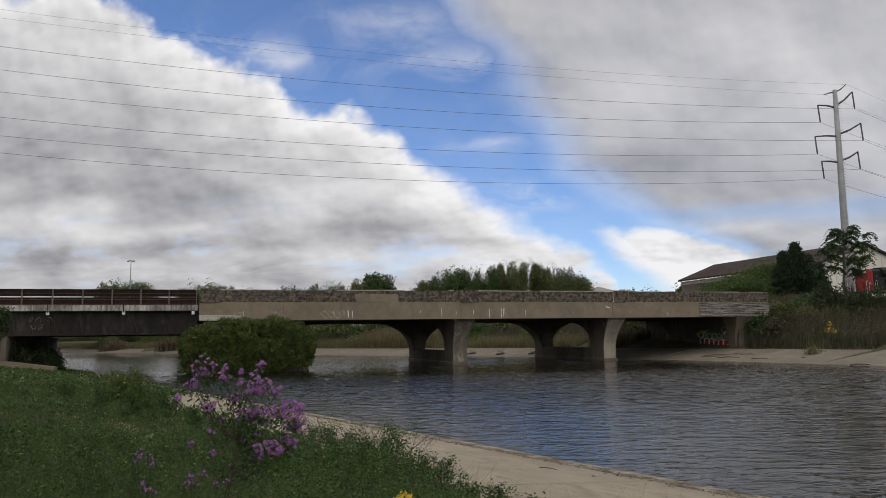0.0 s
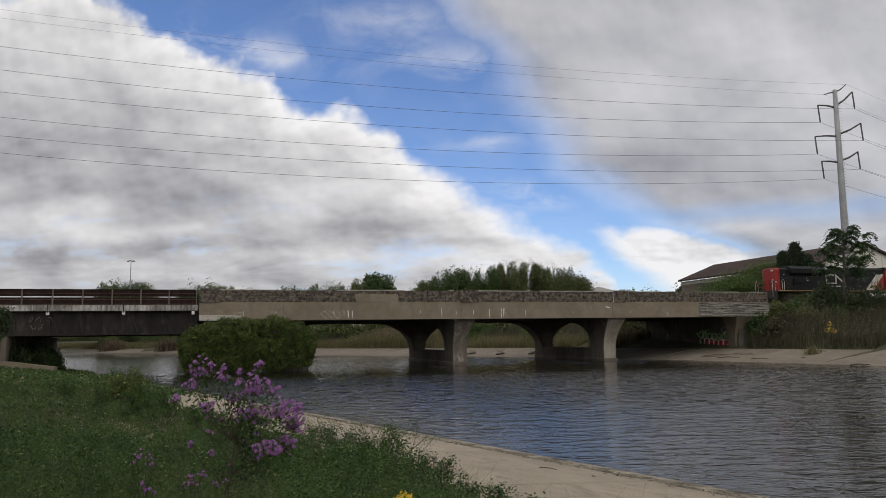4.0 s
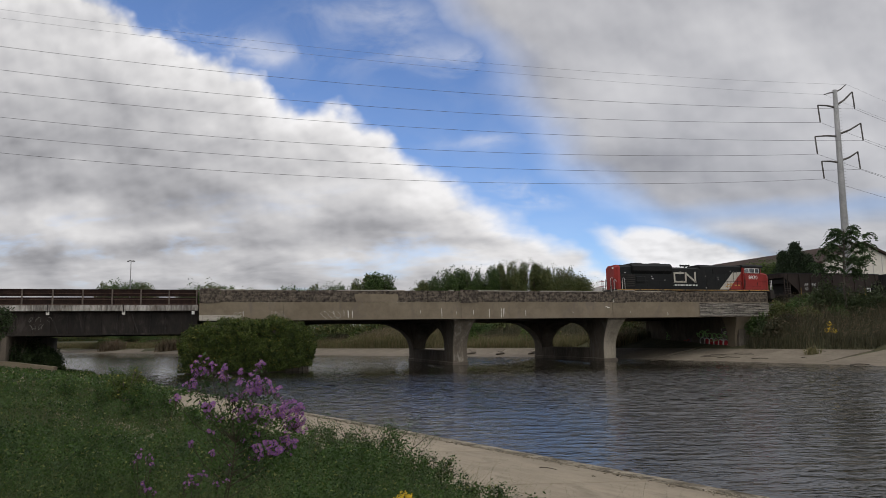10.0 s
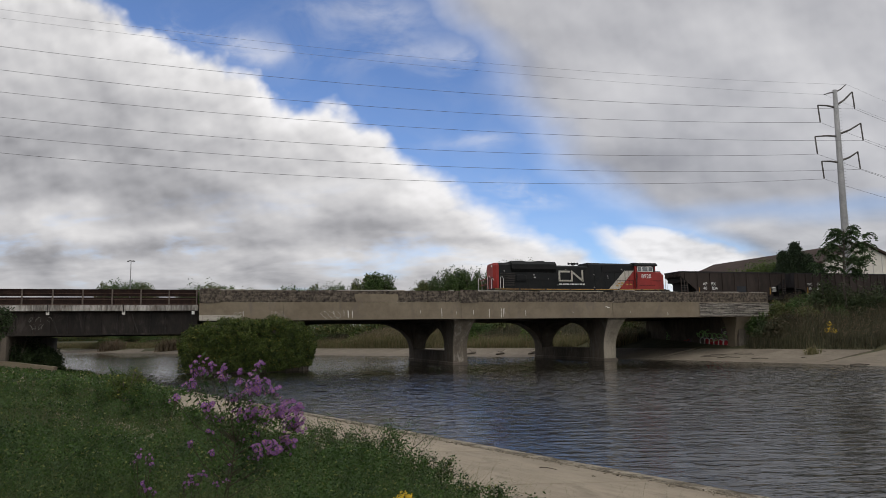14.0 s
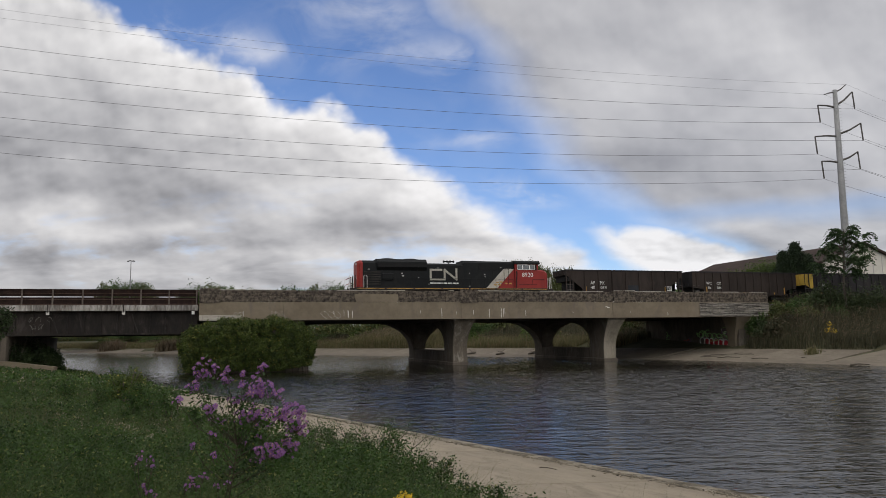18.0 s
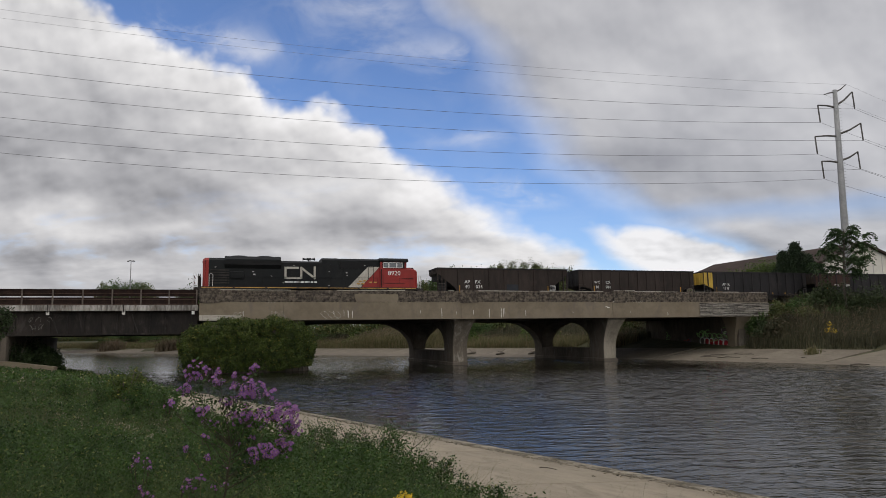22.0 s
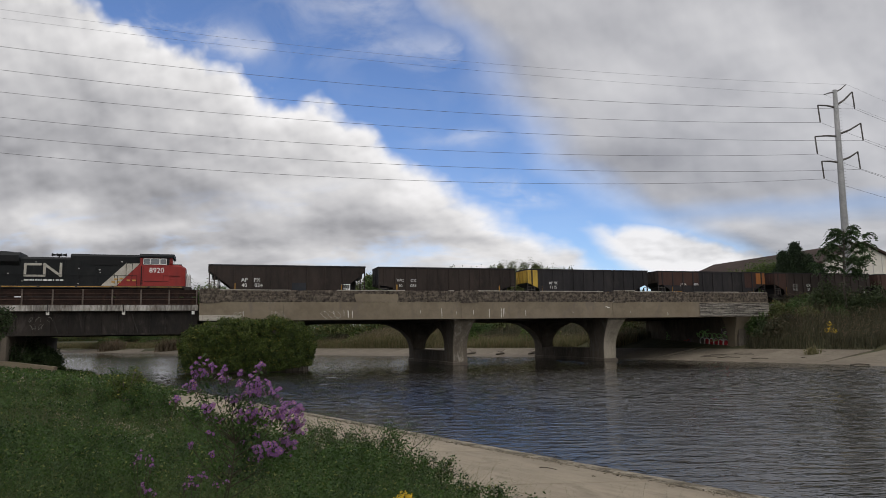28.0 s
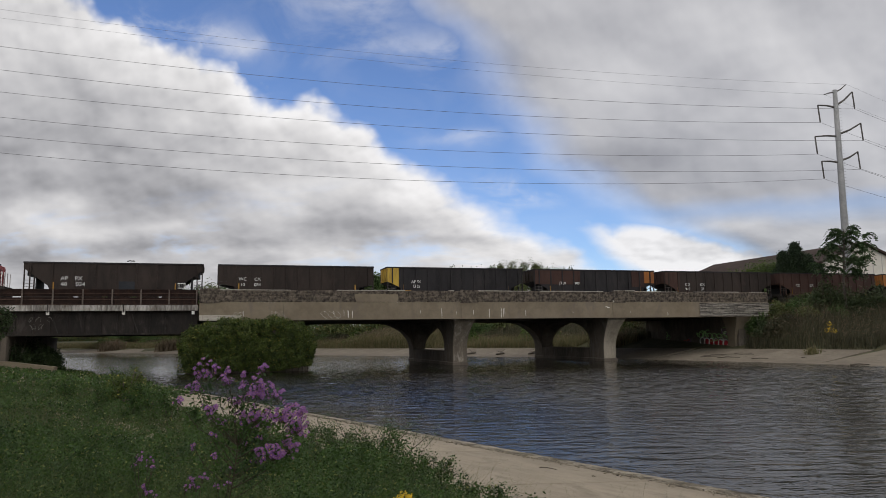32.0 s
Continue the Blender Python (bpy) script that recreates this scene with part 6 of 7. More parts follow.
def vine_pier():
    """A bridge pier wholly overgrown with vines."""
    rng = np.random.default_rng(21)
    t = thing("vine_thicket", "bright green vines draped over a bridge pier in the river", "vines", BR.copy())
    cs = []
    for k in range(640):
        a = rng.uniform(0, 6.283)
        ex = 2.0 / 2.9
        cx = math.copysign(abs(math.cos(a)) ** ex, math.cos(a))
        cy = math.copysign(abs(math.sin(a)) ** ex, math.sin(a))
        if k % 5 > 1:
            cx = rng.uniform(-1, 1)
            cy = -(1 - abs(cx) ** 2.9) ** (1 / 2.9)
        zt = 0.9 + 3.7 * rng.random() ** 0.75
        over = zt > 3.9
        rr = rng.random() ** 0.5 if over else 1.0
        shrink = math.sqrt(max(0.1, 1 - (max(0.0, zt - 3.1) / 2.1) ** 2)) if not over else 0.95
        bulge = 1 + 0.3 * noise.noise((5.0 * cx, 5.0 * cy, zt * 0.8)) * (1.0 if abs(cy) > 0.5 else 0.35) + rng.uniform(-0.05, 0.05)
        swell = 0.88 + 0.12 * math.sin(math.pi * min(1.0, zt / 4.4))
        px, py = 2.3 + 5.4 * swell * shrink * rr * cx * bulge, 67.0 + 2.6 * shrink * rr * cy * bulge
        if over:
            zt = 4.6 - 0.75 * rr ** 3 + 0.5 * noise.noise((px * 0.75, py * 0.6, 4.0)) + rng.uniform(-0.15, 0.25)
        m = int(rng.uniform(170, 340))
        fall = rng.uniform(0.7, 1.9) * (0.6 if over else 1.0)
        f = rng.random(m)
        wide = rng.uniform(0.14, 0.36) * (1.0 - 0.5 * f)
        d = rng.normal(size=(m, 2))
        d /= np.linalg.norm(d, axis=1)[:, None]
        cs.append(np.stack((px + d[:, 0] * wide + cx * 0.15 * np.sin(f * 3), py + d[:, 1] * wide + cy * 0.15 * np.sin(f * 3), np.maximum(zt + 0.25 * (1 - f * 4) * (f < 0.25) - f * fall, 0.12)), axis=1))
    c = np.concatenate(cs) + rng.normal(size=(sum(len(q) for q in cs), 3)) * 0.05
    hem = 0.12 + 0.3 * np.maximum(0, np.cos((c[:, 0] - 7.0) * 0.7)) * (c[:, 0] > 4.5)
    keep = ~((c[:, 2] > 4.5) & (c[:, 1] > FRONT - 0.2)) & (c[:, 2] > hem)
    c = c[keep]
    v, fc = leaves(rng, c, 0.108, 0.15, 1.3, 0.7)
    part("foliage", mesh_np("foliage", v, fc, M["leaf_vine"]), M["leaf_vine"], t)
    bm = bmesh.new()
    for i in range(40):
        aa = i * 0.157
        px, py = 2.3 + 5.3 * math.cos(aa), 67.0 + 2.5 * math.sin(aa)
        tube(bm, [(px, py, 0), (px * 0.97 + 0.07, 67.0 + 2.3 * math.sin(aa), 2.3), (2.3 + 4.4 * math.cos(aa), 67.0 + 1.8 * math.sin(aa), 4.3)], 0.05, 5, 0.02)
    part("branchwork", bm, M["bark"], t)
    bm = bmesh.new()
    loft(bm, [[(2.3 + 5.0 * w * math.cos(k * 0.3927), 67.0 + 2.2 * w * math.sin(k * 0.3927), z) for k in range(16)] for w, z in ((1.04, -0.3), (1.04, 0.45), (0.96, 0.47), (0.96, 3.2), (0.85, 4.0), (0.5, 4.35))])
    part("pier", bm, M["concrete_dark"], t, "overgrown concrete pier")
    return t


vine_pier()


# ---- reeds ----
def reeds():
    rng = np.random.default_rng(14)

    def patch(name, label, n, place, h, w, mat, head=0.0, bend=0.12):
        x, y = place(n)
        s, q = x * CT + y * ST, -x * ST + y * CT
        ok = ~((q > 66.5) & (q < 85.5) & (s < 57.4) & (s > -20))
        x, y = x[ok], y[ok]
        n = len(x)
        feet = np.stack((x, y, height(x, y) - 0.05), axis=1)
        v, f = blades(rng, feet, h, w, bend, (0.6, 0.0))
        thing(name, label, "reeds", kind="stuff", data=mesh_np(name, v, f, mat))
        if head:
            k = int(n * head)
            tops = feet[:k] + np.stack((rng.normal(size=k) * 0.2, rng.normal(size=k) * 0.2, np.full(k, h) * rng.uniform(0.85, 1.15, k)), axis=1)
            v, f = leaves(rng, tops, 0.06, 0.0, 3.2)
            thing(name, "brown feathery reed heads", "reeds", kind="stuff", data=mesh_np(name, v, f, M["reed_head"]))

    def along_far(n, lo, hi, d0, d1, power):
        """Places beside the far waterline between two of its bends."""
        pts = np.array(FAR_BANK[lo:hi + 1], dtype=float)
        seg = np.diff(pts, axis=0)
        ln = np.hypot(seg[:, 0], seg[:, 1])
        k = rng.choice(len(seg), n, p=ln / ln.sum())
        f = rng.random(n)[:, None]
        p = pts[k] + seg[k] * f
        nrm = np.stack((seg[k, 1], -seg[k, 0]), axis=1) / ln[k][:, None]
        d = d0 + (d1 - d0) * rng.random(n) ** power
        p = p + nrm * d[:, None]
        return p[:, 0], p[:, 1]

    def far_strip(n):
        return along_far(n, 8, 14, 8.3, 12.5, 1.2)

    def right_slope(n):
        return along_far(n, 2, 9, 8.3, 27, 1.0)
    patch("reed_bed", "yellow-green reeds along the far bank", 90000, far_strip, 1.4, 0.055, M["reed"], 0.2, 0.2)
    patch("reed_bed", "tall golden green reeds with feathery tops", 34000, lambda n: along_far(n, 10, 11, 8.3, 19, 1.0), 2.3, 0.055, M["reed"], 0.25, 0.18)
    patch("reed_slope", "tall olive reeds and weeds on the embankment slope", 105000, right_slope, 1.6, 0.038, M["reed_green"], 0.2, 0.3)
    patch("scrub", "olive scrub and rank grass on the far slope", 80000, lambda n: along_far(n, 7, 13, 12, 36, 1.0), 1.25, 0.07, M["reed_green"], 0.12, 0.4)
    # two tufts of dry reeds on the far paving
    for i, (u, y) in enumerate(((197, 621), (300, 621))):
        x0, y, _z = landfall(u, y)
        n = 500
        x, yy = x0 + rng.normal(size=n) * 1.4, y + rng.normal(size=n) * 0.8
        feet = np.stack((x, yy, np.maximum(height(x, yy), 0)), axis=1)
        v, f = blades(rng, feet, 3.0, 0.2, 0.3)
        thing("reed_tuft", "tuft of dry brown reeds on the far paving", "reeds", kind="stuff", data=mesh_np("reed_tuft", v, f, M["reed_head"]))
    x0, y0, z0 = landfall(1437, 628)
    feet = np.array((x0, y0, z0)) + rng.normal(size=(220, 3)) * (0.35, 0.25, 0.0)
    v, f = blades(rng, feet, 0.8, 0.04, 0.35)
    thing("grass_tuft", "tuft of dry grass in a joint of the paving", "grass", kind="stuff", data=mesh_np("grass_tuft", v, f, M["reed"]))
    # goldenrod on the right slope
    for u, y, hh in ((1472, 72.2, 1.9), (1468, 72.0, 1.5), (1478, 72.4, 1.2)):
        x = spot(u, 600, y)[0]
        g = thing("goldenrod", "yellow flowering goldenrod on the slope", "flower", pose(x, y, float(height(x, y))), group="slope goldenrod")
        bm = bmesh.new()
        tube(bm, [(0, 0, 0), (0.05, 0, hh)], 0.015, 5)
        part("stalk", bm, M["stem"], g)
        v, f = leaves(rng, rng.normal(size=(34, 3)) * (0.16, 0.14, 0.16) + (0, 0, hh), 0.1, 0.2)
        part("bloom", mesh_np("bloom", v, f, M["goldenrod"]), M["goldenrod"], g)


reeds()


# ---- weeds of the near bank ----
def bank_points(rng, n, lo, hi, wlo, whi):
    """Places on the near bank: distance from the water, and along it."""
    d, w = rng.uniform(lo, hi, n), rng.uniform(wlo, whi, n)
    return SHORE[0] + BANK[0] * d + BANK[1] * w, SHORE[1] + BANK[1] * d - BANK[0] * w


def weeds():
    rng = np.random.default_rng(31)

    def seen(x, y, lo, hi):
        r = np.hypot(x, y)
        return (r > lo) & (r < hi) & (np.abs(np.arctan2(x, y)) < 0.75) & (y > 0)

    def ragged(x, y):
        e = np.array([noise.noise((a * 0.35, b * 0.35, 2.0)) for a, b in zip(x, y)])
        w = (x - SHORE[0]) * BANK[1] - (y - SHORE[1]) * BANK[0]
        return near_dist(x, y) > paved(w) + 1.0 * e

    def tall(x, y):
        e = np.array([noise.noise((a * 0.45, b * 0.45, 7.0)) + 0.5 * noise.noise((a * 1.7, b * 1.7, 3.0)) + 0.95 * noise.noise((a * 3.6, b * 3.6, 5.0)) for a, b in zip(x, y)])
        return np.maximum(0.04, 0.3 + 0.42 * e)
    for name, n, lo, hi, size in (("weed_mat", 120000, 3.2, 8, 0.0135), ("weed_mat", 110000, 8, 13, 0.021), ("weed_mat", 110000, 13, 34, 0.034), ("weed_mat", 40000, 34, 75, 0.13)):
        x = rng.uniform(-hi * 0.72, hi * 0.12 + 1, n * 3)
        y = rng.uniform(lo * 0.6, hi, n * 3)
        ok = seen(x, y, lo, hi)
        x, y = x[ok][:n], y[ok][:n]
        ok = ragged(x, y)
        x, y = x[ok], y[ok]
        h = tall(x, y) * (1.0 if lo < 13 else 0.6)
        z = height(x, y) + np.maximum(0.02, h * rng.random(len(x)) ** 0.4)
        v, f = leaves(rng, np.stack((x, y, z), axis=1), size, 0.35, 1.5)
        thing(name, "dense dark green weeds and clover on the bank", "weeds", kind="stuff", data=mesh_np(name, v, f, M["leaf_herb"]))
        k = len(x) // (7 if lo < 13 else 3)
        feet = np.stack((x[:k], y[:k], height(x[:k], y[:k]) - 0.02), axis=1)
        v, f = blades(rng, feet, h[:k] * 1.45 + 0.08, size * 0.16, 0.5)
        thing("grass_blades", "long green grass among the weeds", "grass", kind="stuff", data=mesh_np("grass_blades", v, f, M["grass"]))


weeds()


def low_weeds():
    """Short weeds and grass underfoot, all round the place where the camera stands."""
    rng = np.random.default_rng(39)
    n = 26000
    x, y = rng.uniform(-16, 7, n), rng.uniform(-12, 9, n)
    w = (x - SHORE[0]) * BANK[1] - (y - SHORE[1]) * BANK[0]
    ok = (near_dist(x, y) > paved(w) + 0.3) & ((np.hypot(x, y) < 4.5) | (y < 2.5) | (np.abs(np.arctan2(x, y)) > 0.62))
    x, y = x[ok], y[ok]
    z = height(x, y) + 0.22 * rng.random(len(x))
    v, f = leaves(rng, np.stack((x, y, z), axis=1), 0.045, 0.35, 1.5)
    thing("weed_mat", "short green weeds underfoot on the bank", "weeds", kind="stuff", data=mesh_np("weed_mat", v, f, M["leaf_herb"]))
    v, f = blades(rng, np.stack((x, y, height(x, y) - 0.02), axis=1)[::3], 0.28, 0.008, 0.45)
    thing("grass_blades", "short grass underfoot on the bank", "grass", kind="stuff", data=mesh_np("grass_blades", v, f, M["grass"]))


low_weeds()


def tall_grass():
    """Fine brown-tipped grass standing over the weeds farther along the bank."""
    rng = np.random.default_rng(37)
    for lo, hi, n, wide, right in ((4.2, 9, 900, 0.003, 0.42), (9, 18, 3500, 0.005, 0.3), (18, 40, 22000, 0.012, 0.12)):
        x, y = rng.uniform(-hi * 0.74, -lo * right, n * 2), rng.uniform(lo * 0.7, hi, n * 2)
        r = np.hypot(x, y)
        w = (x - SHORE[0]) * BANK[1] - (y - SHORE[1]) * BANK[0]
        grow = np.array([noise.noise((a * 0.3, b * 0.3, 21.0)) for a, b in zip(x, y)])
        ok = (r > lo) & (r < hi) & (near_dist(x, y) > paved(w) + 0.4) & (grow > -0.12)
        x, y, grow = x[ok][:n], y[ok][:n], grow[ok][:n]
        feet = np.stack((x, y, height(x, y) - 0.02), axis=1)
        v, f = blades(rng, feet, (0.5 if lo < 18 else 0.22) + 0.5 * np.maximum(grow, 0), wide, 0.3, (0.5, 0.1))
        thing("tall_grass", "fine tall grass with brownish tips over the weeds", "grass", kind="stuff", data=mesh_np("tall_grass", v, f, M["grass_dry"]))


tall_grass()


def herbs():
    """Bushy herbs of uneven height that stand in the weeds, thickest at the edge of the paving."""
    rng = np.random.default_rng(33)
    for lo, hi, plants, per, size in ((3.6, 8, 1500, 120, 0.0135), (8, 14, 1600, 90, 0.021), (14, 38, 1700, 75, 0.032)):
        x, y = rng.uniform(-hi * 0.72, hi * 0.1 + 0.6, plants * 3), rng.uniform(lo * 0.7, hi, plants * 3)
        r = np.hypot(x, y)
        w = (x - SHORE[0]) * BANK[1] - (y - SHORE[1]) * BANK[0]
        ok = (r > lo) & (r < hi) & (near_dist(x, y) > paved(w) + 0.2)
        x, y = x[ok][:plants], y[ok][:plants]
        clump = np.array([noise.noise((a * 0.5, b * 0.5, 11.0)) for a, b in zip(x, y)])
        h = np.maximum(0.1, 0.36 + 0.7 * clump + rng.normal(size=len(x)) * 0.12) * (1.0 if lo < 14 else 0.6)
        f = rng.random((len(x), per)) ** 0.7
        lean = rng.normal(size=(len(x), 1, 2)) * 0.2
        spread = (0.05 + 0.3 * h[:, None] * (1.05 - f))[..., None]
        off = rng.normal(size=(len(x), per, 2)) * spread * 0.7 + lean * (f * h[:, None])[..., None]
        base = height(x, y)
        c = np.stack((x[:, None] + off[..., 0], y[:, None] + off[..., 1], base[:, None] + f * h[:, None]), axis=-1).reshape(-1, 3)
        v, fc = leaves(rng, c, size, 0.25, 2.3)
        thing("herb_growth", "bushy dark green herbs of uneven height", "weeds", kind="stuff", data=mesh_np("herb_growth", v, fc, M["leaf_herb"]))


herbs()


def sapling(x, y, high, seed, leaf=0.05, label="tall leafy weed at the edge of the bank", lean=0.15):
    rng = np.random.default_rng(seed)
    t = thing("tall_weed", label, "weed", pose(x, y, float(height(x, y))), group="tall weeds")
    cs = []
    for i in range(5):
        bm = bmesh.new()
        a = rng.uniform(0, 6.28)
        e = Vector((math.cos(a) * high * lean * 2, math.sin(a) * high * lean * 2, high * rng.uniform(0.65, 1.0)))
        tube(bm, [(0, 0, 0), e * 0.5 + Vector((0, 0, high * 0.08)), e], 0.008, 4, 0.003)
        part("stem", bm, M["stem"], t)
        for k in range(190):
            f = rng.uniform(0.1, 1.02)
            p = e * f + Vector((0, 0, high * 0.3 * f * (1 - f)))
            cs.append(np.array(p) + rng.normal(size=3) * (0.04 + 0.09 * high * (1 - f)))
    v, f = leaves(rng, np.array(cs), leaf, 0.1, 1.9)
    part("foliage", mesh_np("foliage", v, f, M["leaf_herb"]), M["leaf_herb"], t)


for _i, (_u, _v, _y) in enumerate(((545, 752, 13.0), (560, 748, 13.5), (590, 752, 13), (612, 756, 12.5), (640, 770, 12), (672, 745, 11.5), (684, 752, 11.2), (660, 775, 10.8), (705, 790, 10.5), (735, 795, 10.3), (765, 800, 10.0), (785, 812, 9.8), (700, 815, 9), (560, 775, 10), (520, 765, 12), (215, 648, 26), (232, 655, 25), (265, 672, 20), (830, 852, 9.0), (880, 862, 8.7), (640, 800, 9.4), (600, 792, 9.8), (350, 715, 15), (300, 692, 17), (240, 680, 18), (180, 672, 21), (120, 670, 23), (470, 760, 11.5), (945, 880, 8.2))):
    _x, _z = spot(_u, _v, _y)
    sapling(_x, _y, max(0.25, _z - float(height(_x, _y))), 400 + _i, 0.02 if _y < 15 else 0.032)


for _i, (_u, _v, _y) in enumerate(((606, 738, 12.2), (632, 744, 12.0), (662, 733, 11.8), (690, 736, 11.6), (716, 748, 11.2), (580, 742, 12.6))):
    _x, _z = spot(_u, _v, _y)
    sapling(_x, _y, max(0.25, _z - float(height(_x, _y))), 460 + _i, 0.013, "airy weed of fine arching stems", 0.4)
_x, _z = spot(222, 690, 24.0)
bush("bush", "yellow-green shrub at the top of the bank", _x, 24.0, float(height(_x, 24.0)), 0.85, 0.6, max(0.35, spot(222, 656, 24.0)[1] - float(height(_x, 24.0))) * 0.75, 0.075, 2200, M["leaf_shrub"], 470)


def dry_grass():
    """Pale dry stalks at the edge of the weeds."""
    rng = np.random.default_rng(52)
    feet = []
    for u, v, n in ((742, 872, 60), (700, 868, 40), (775, 870, 30), (640, 850, 40), (560, 820, 30), (820, 878, 25), (150, 870, 30), (60, 860, 30), (20, 800, 40), (255, 870, 20)):
        x, y, z = landfall(u, v)
        feet.append(np.array((x, y, z)) + rng.normal(size=(n, 3)) * (0.14, 0.12, 0.0))
    feet = np.concatenate(feet)
    v, f = blades(rng, feet, 0.5, 0.0045, 0.35)
    thing("dry_grass", "thin pale dry grass stalks among the weeds", "grass", kind="stuff", data=mesh_np("dry_grass", v, f, M["reed"]))


dry_grass()


# ---- the purple asters ----
def flower_meshes():
    """Four daisy heads of ray petals, 1 m across, facing up, and their yellow eye."""
    rng = random.Random(4)
    out = []
    for _ in range(4):
        bm = bmesh.new()
        n = 13
        for k in range(n):
            t = 6.2832 * k / n + rng.uniform(-0.15, 0.15)
            d = Vector((math.cos(t), math.sin(t), 0))
            s = Vector((-d.y, d.x, 0))
            tip = d * 0.5 + Vector((0, 0, rng.uniform(-0.17, 0.06)))
            vs = [bm.verts.new(p) for p in (d * 0.05, d * 0.36 + s * 0.11 + Vector((0, 0, 0.04)), tip, d * 0.36 - s * 0.11 + Vector((0, 0, 0.04)))]
            bm.faces.new(vs)
        out.append(mesh_bm("flower", bm, M["petal"]))
    bm = bmesh.new()
    bmesh.ops.create_icosphere(bm, subdivisions=1, radius=0.075, matrix=Matrix.Translation((0, 0, 0.03)))
    return out, mesh_bm("eye", bm, M["goldenrod"])


HEADS, EYE_MESH = flower_meshes()


def aster(x, y, z, clusters, seed, size, label):
    """One plant: stems from a common foot, lance leaves, and heads of purple rays with yellow eyes."""
    rng = random.Random(seed)
    nr = np.random.default_rng(seed)
    t = thing("aster", label, "flower", pose(x, y, z), group="purple asters")
    leaf_c = []
    peak = max(c[2] for c in clusters)
    mean = sum(c[0] * c[4] for c in clusters) / sum(c[4] for c in clusters)

    def stalk(z):
        """The stout main stalk, leaning a little towards its flowers."""
        return Vector((mean * 0.55 * (z / peak) ** 1.5 + 0.012 * math.sin(z * 7), 0.0, z))
    main = bmesh.new()
    tube(main, [stalk(peak * 0.72 * k / 7) for k in range(8)], 0.0065, 6, 0.0035)
    part("stalk", main, M["stem"], t, "stout brown stalk")
    for i, (cx, cy, cz, spread, count) in enumerate(clusters):
        stem, twigs = bmesh.new(), bmesh.new()
        e = Vector((cx, cy, cz))
        # side shoots part from the stalk at uneven heights and rise to their flowers
        zf = min(0.72 * peak, max(0.6 * cz, cz - 0.1 - 0.5 * abs(cx - mean * 0.5) - rng.uniform(0, 0.06)))
        foot = stalk(zf)
        m = foot.lerp(e, 0.55) + Vector((0.12 * (e.x - foot.x), 0, -0.02))
        tube(stem, [foot, foot.lerp(m, 0.5) - Vector((0, 0, 0.006)), m, e], 0.003, 5, 0.0018)
        for k in range(int(size * (26 + 4 * count)) if cz > 0.5 * peak else 8):
            f = rng.uniform(0.1, 1.0) ** 0.4
            p = foot.lerp(m, f / 0.6) if f < 0.6 else m.lerp(e, (f - 0.6) / 0.4)
            leaf_c.append(np.array(p) + nr.normal(size=3) * (0.016 + 0.9 * spread * f) - np.array((0, 0, 0.6 * spread * f)))
        for k in range(int(count * 1.7)):
            o = Vector((rng.gauss(0, spread), rng.gauss(0, spread * 0.7), rng.gauss(0, spread * 0.75)))
            c = e + o
            nrm = (o.normalized() * 0.8 + Vector((rng.uniform(-0.4, 0.4), -0.7, 0.5))).normalized()
            m4 = Matrix.Translation(c) @ nrm.to_track_quat("Z", "Y").to_matrix().to_4x4() @ Matrix.Scale(size * rng.uniform(0.02, 0.031), 4)
            fl = part("flower", rng.choice(HEADS), M["petal"], t, at=m4)
            part("eye", EYE_MESH, M["goldenrod"], fl)
            if k % 2 == 0:
                tube(twigs, [e - Vector((0, 0, 0.05)), e.lerp(c, 0.6) - Vector((0, 0, 0.02)), c], 0.0016, 4)
        part("stem", stem, M["stem"], t)
        tagged(part("twig", twigs, M["stem"], t), kind="stuff")
    v, f = leaves(nr, np.array(leaf_c), 0.0105, 0.1, 3.0)
    part("foliage", mesh_np("foliage", v, f, M["leaf_herb"]), M["leaf_herb"], t, "narrow green leaves")
    return t


AY = 4.2
AG = float(height(-1.3, AY))


def at_view(u, v, y=AY):
    """Offsets from the plant's foot that put a cluster in line with the river behind it."""
    return spot(u, v, y)


FOOT_X = spot(392, 880, AY)[0]
asters = []
_cl = []
for _k, (_u, _v, _s, _n) in enumerate(((350, 642, 0.03, 12), (325, 677, 0.025, 9), (326, 698, 0.018, 5), (372, 645, 0.02, 5), (330, 658, 0.014, 3), (358, 665, 0.014, 4), (394, 662, 0.025, 9), (418, 670, 0.018, 6), (412, 643, 0.014, 3), (425, 651, 0.012, 3), (449, 642, 0.02, 6), (467, 676, 0.042, 40), (410, 697, 0.02, 6), (425, 692, 0.018, 6), (377, 710, 0.028, 10), (384, 736, 0.016, 6), (358, 735, 0.014, 4), (383, 752, 0.01, 2), (430, 726, 0.03, 12), (447, 735, 0.045, 36), (460, 718, 0.032, 20), (487, 688, 0.018, 5), (495, 708, 0.022, 8), (507, 716, 0.036, 26), (524, 715, 0.022, 9), (512, 747, 0.04, 42), (490, 780, 0.034, 26), (508, 776, 0.028, 18), (494, 792, 0.02, 8), (464, 780, 0.016, 4), (452, 763, 0.012, 3), (440, 808, 0.02, 6), (352, 769, 0.01, 2), (424, 775, 0.014, 3), (436, 792, 0.012, 3), (390, 788, 0.012, 2))):
    _x, _z = at_view(_u, _v)
    _cl.append((_x - FOOT_X, 0.16 * math.sin(_k * 2.1), _z - AG, _s, _n))
asters.append(aster(FOOT_X, AY, AG, _cl, 51, 1.0, "tall aster with dense clusters of violet daisy flowers"))
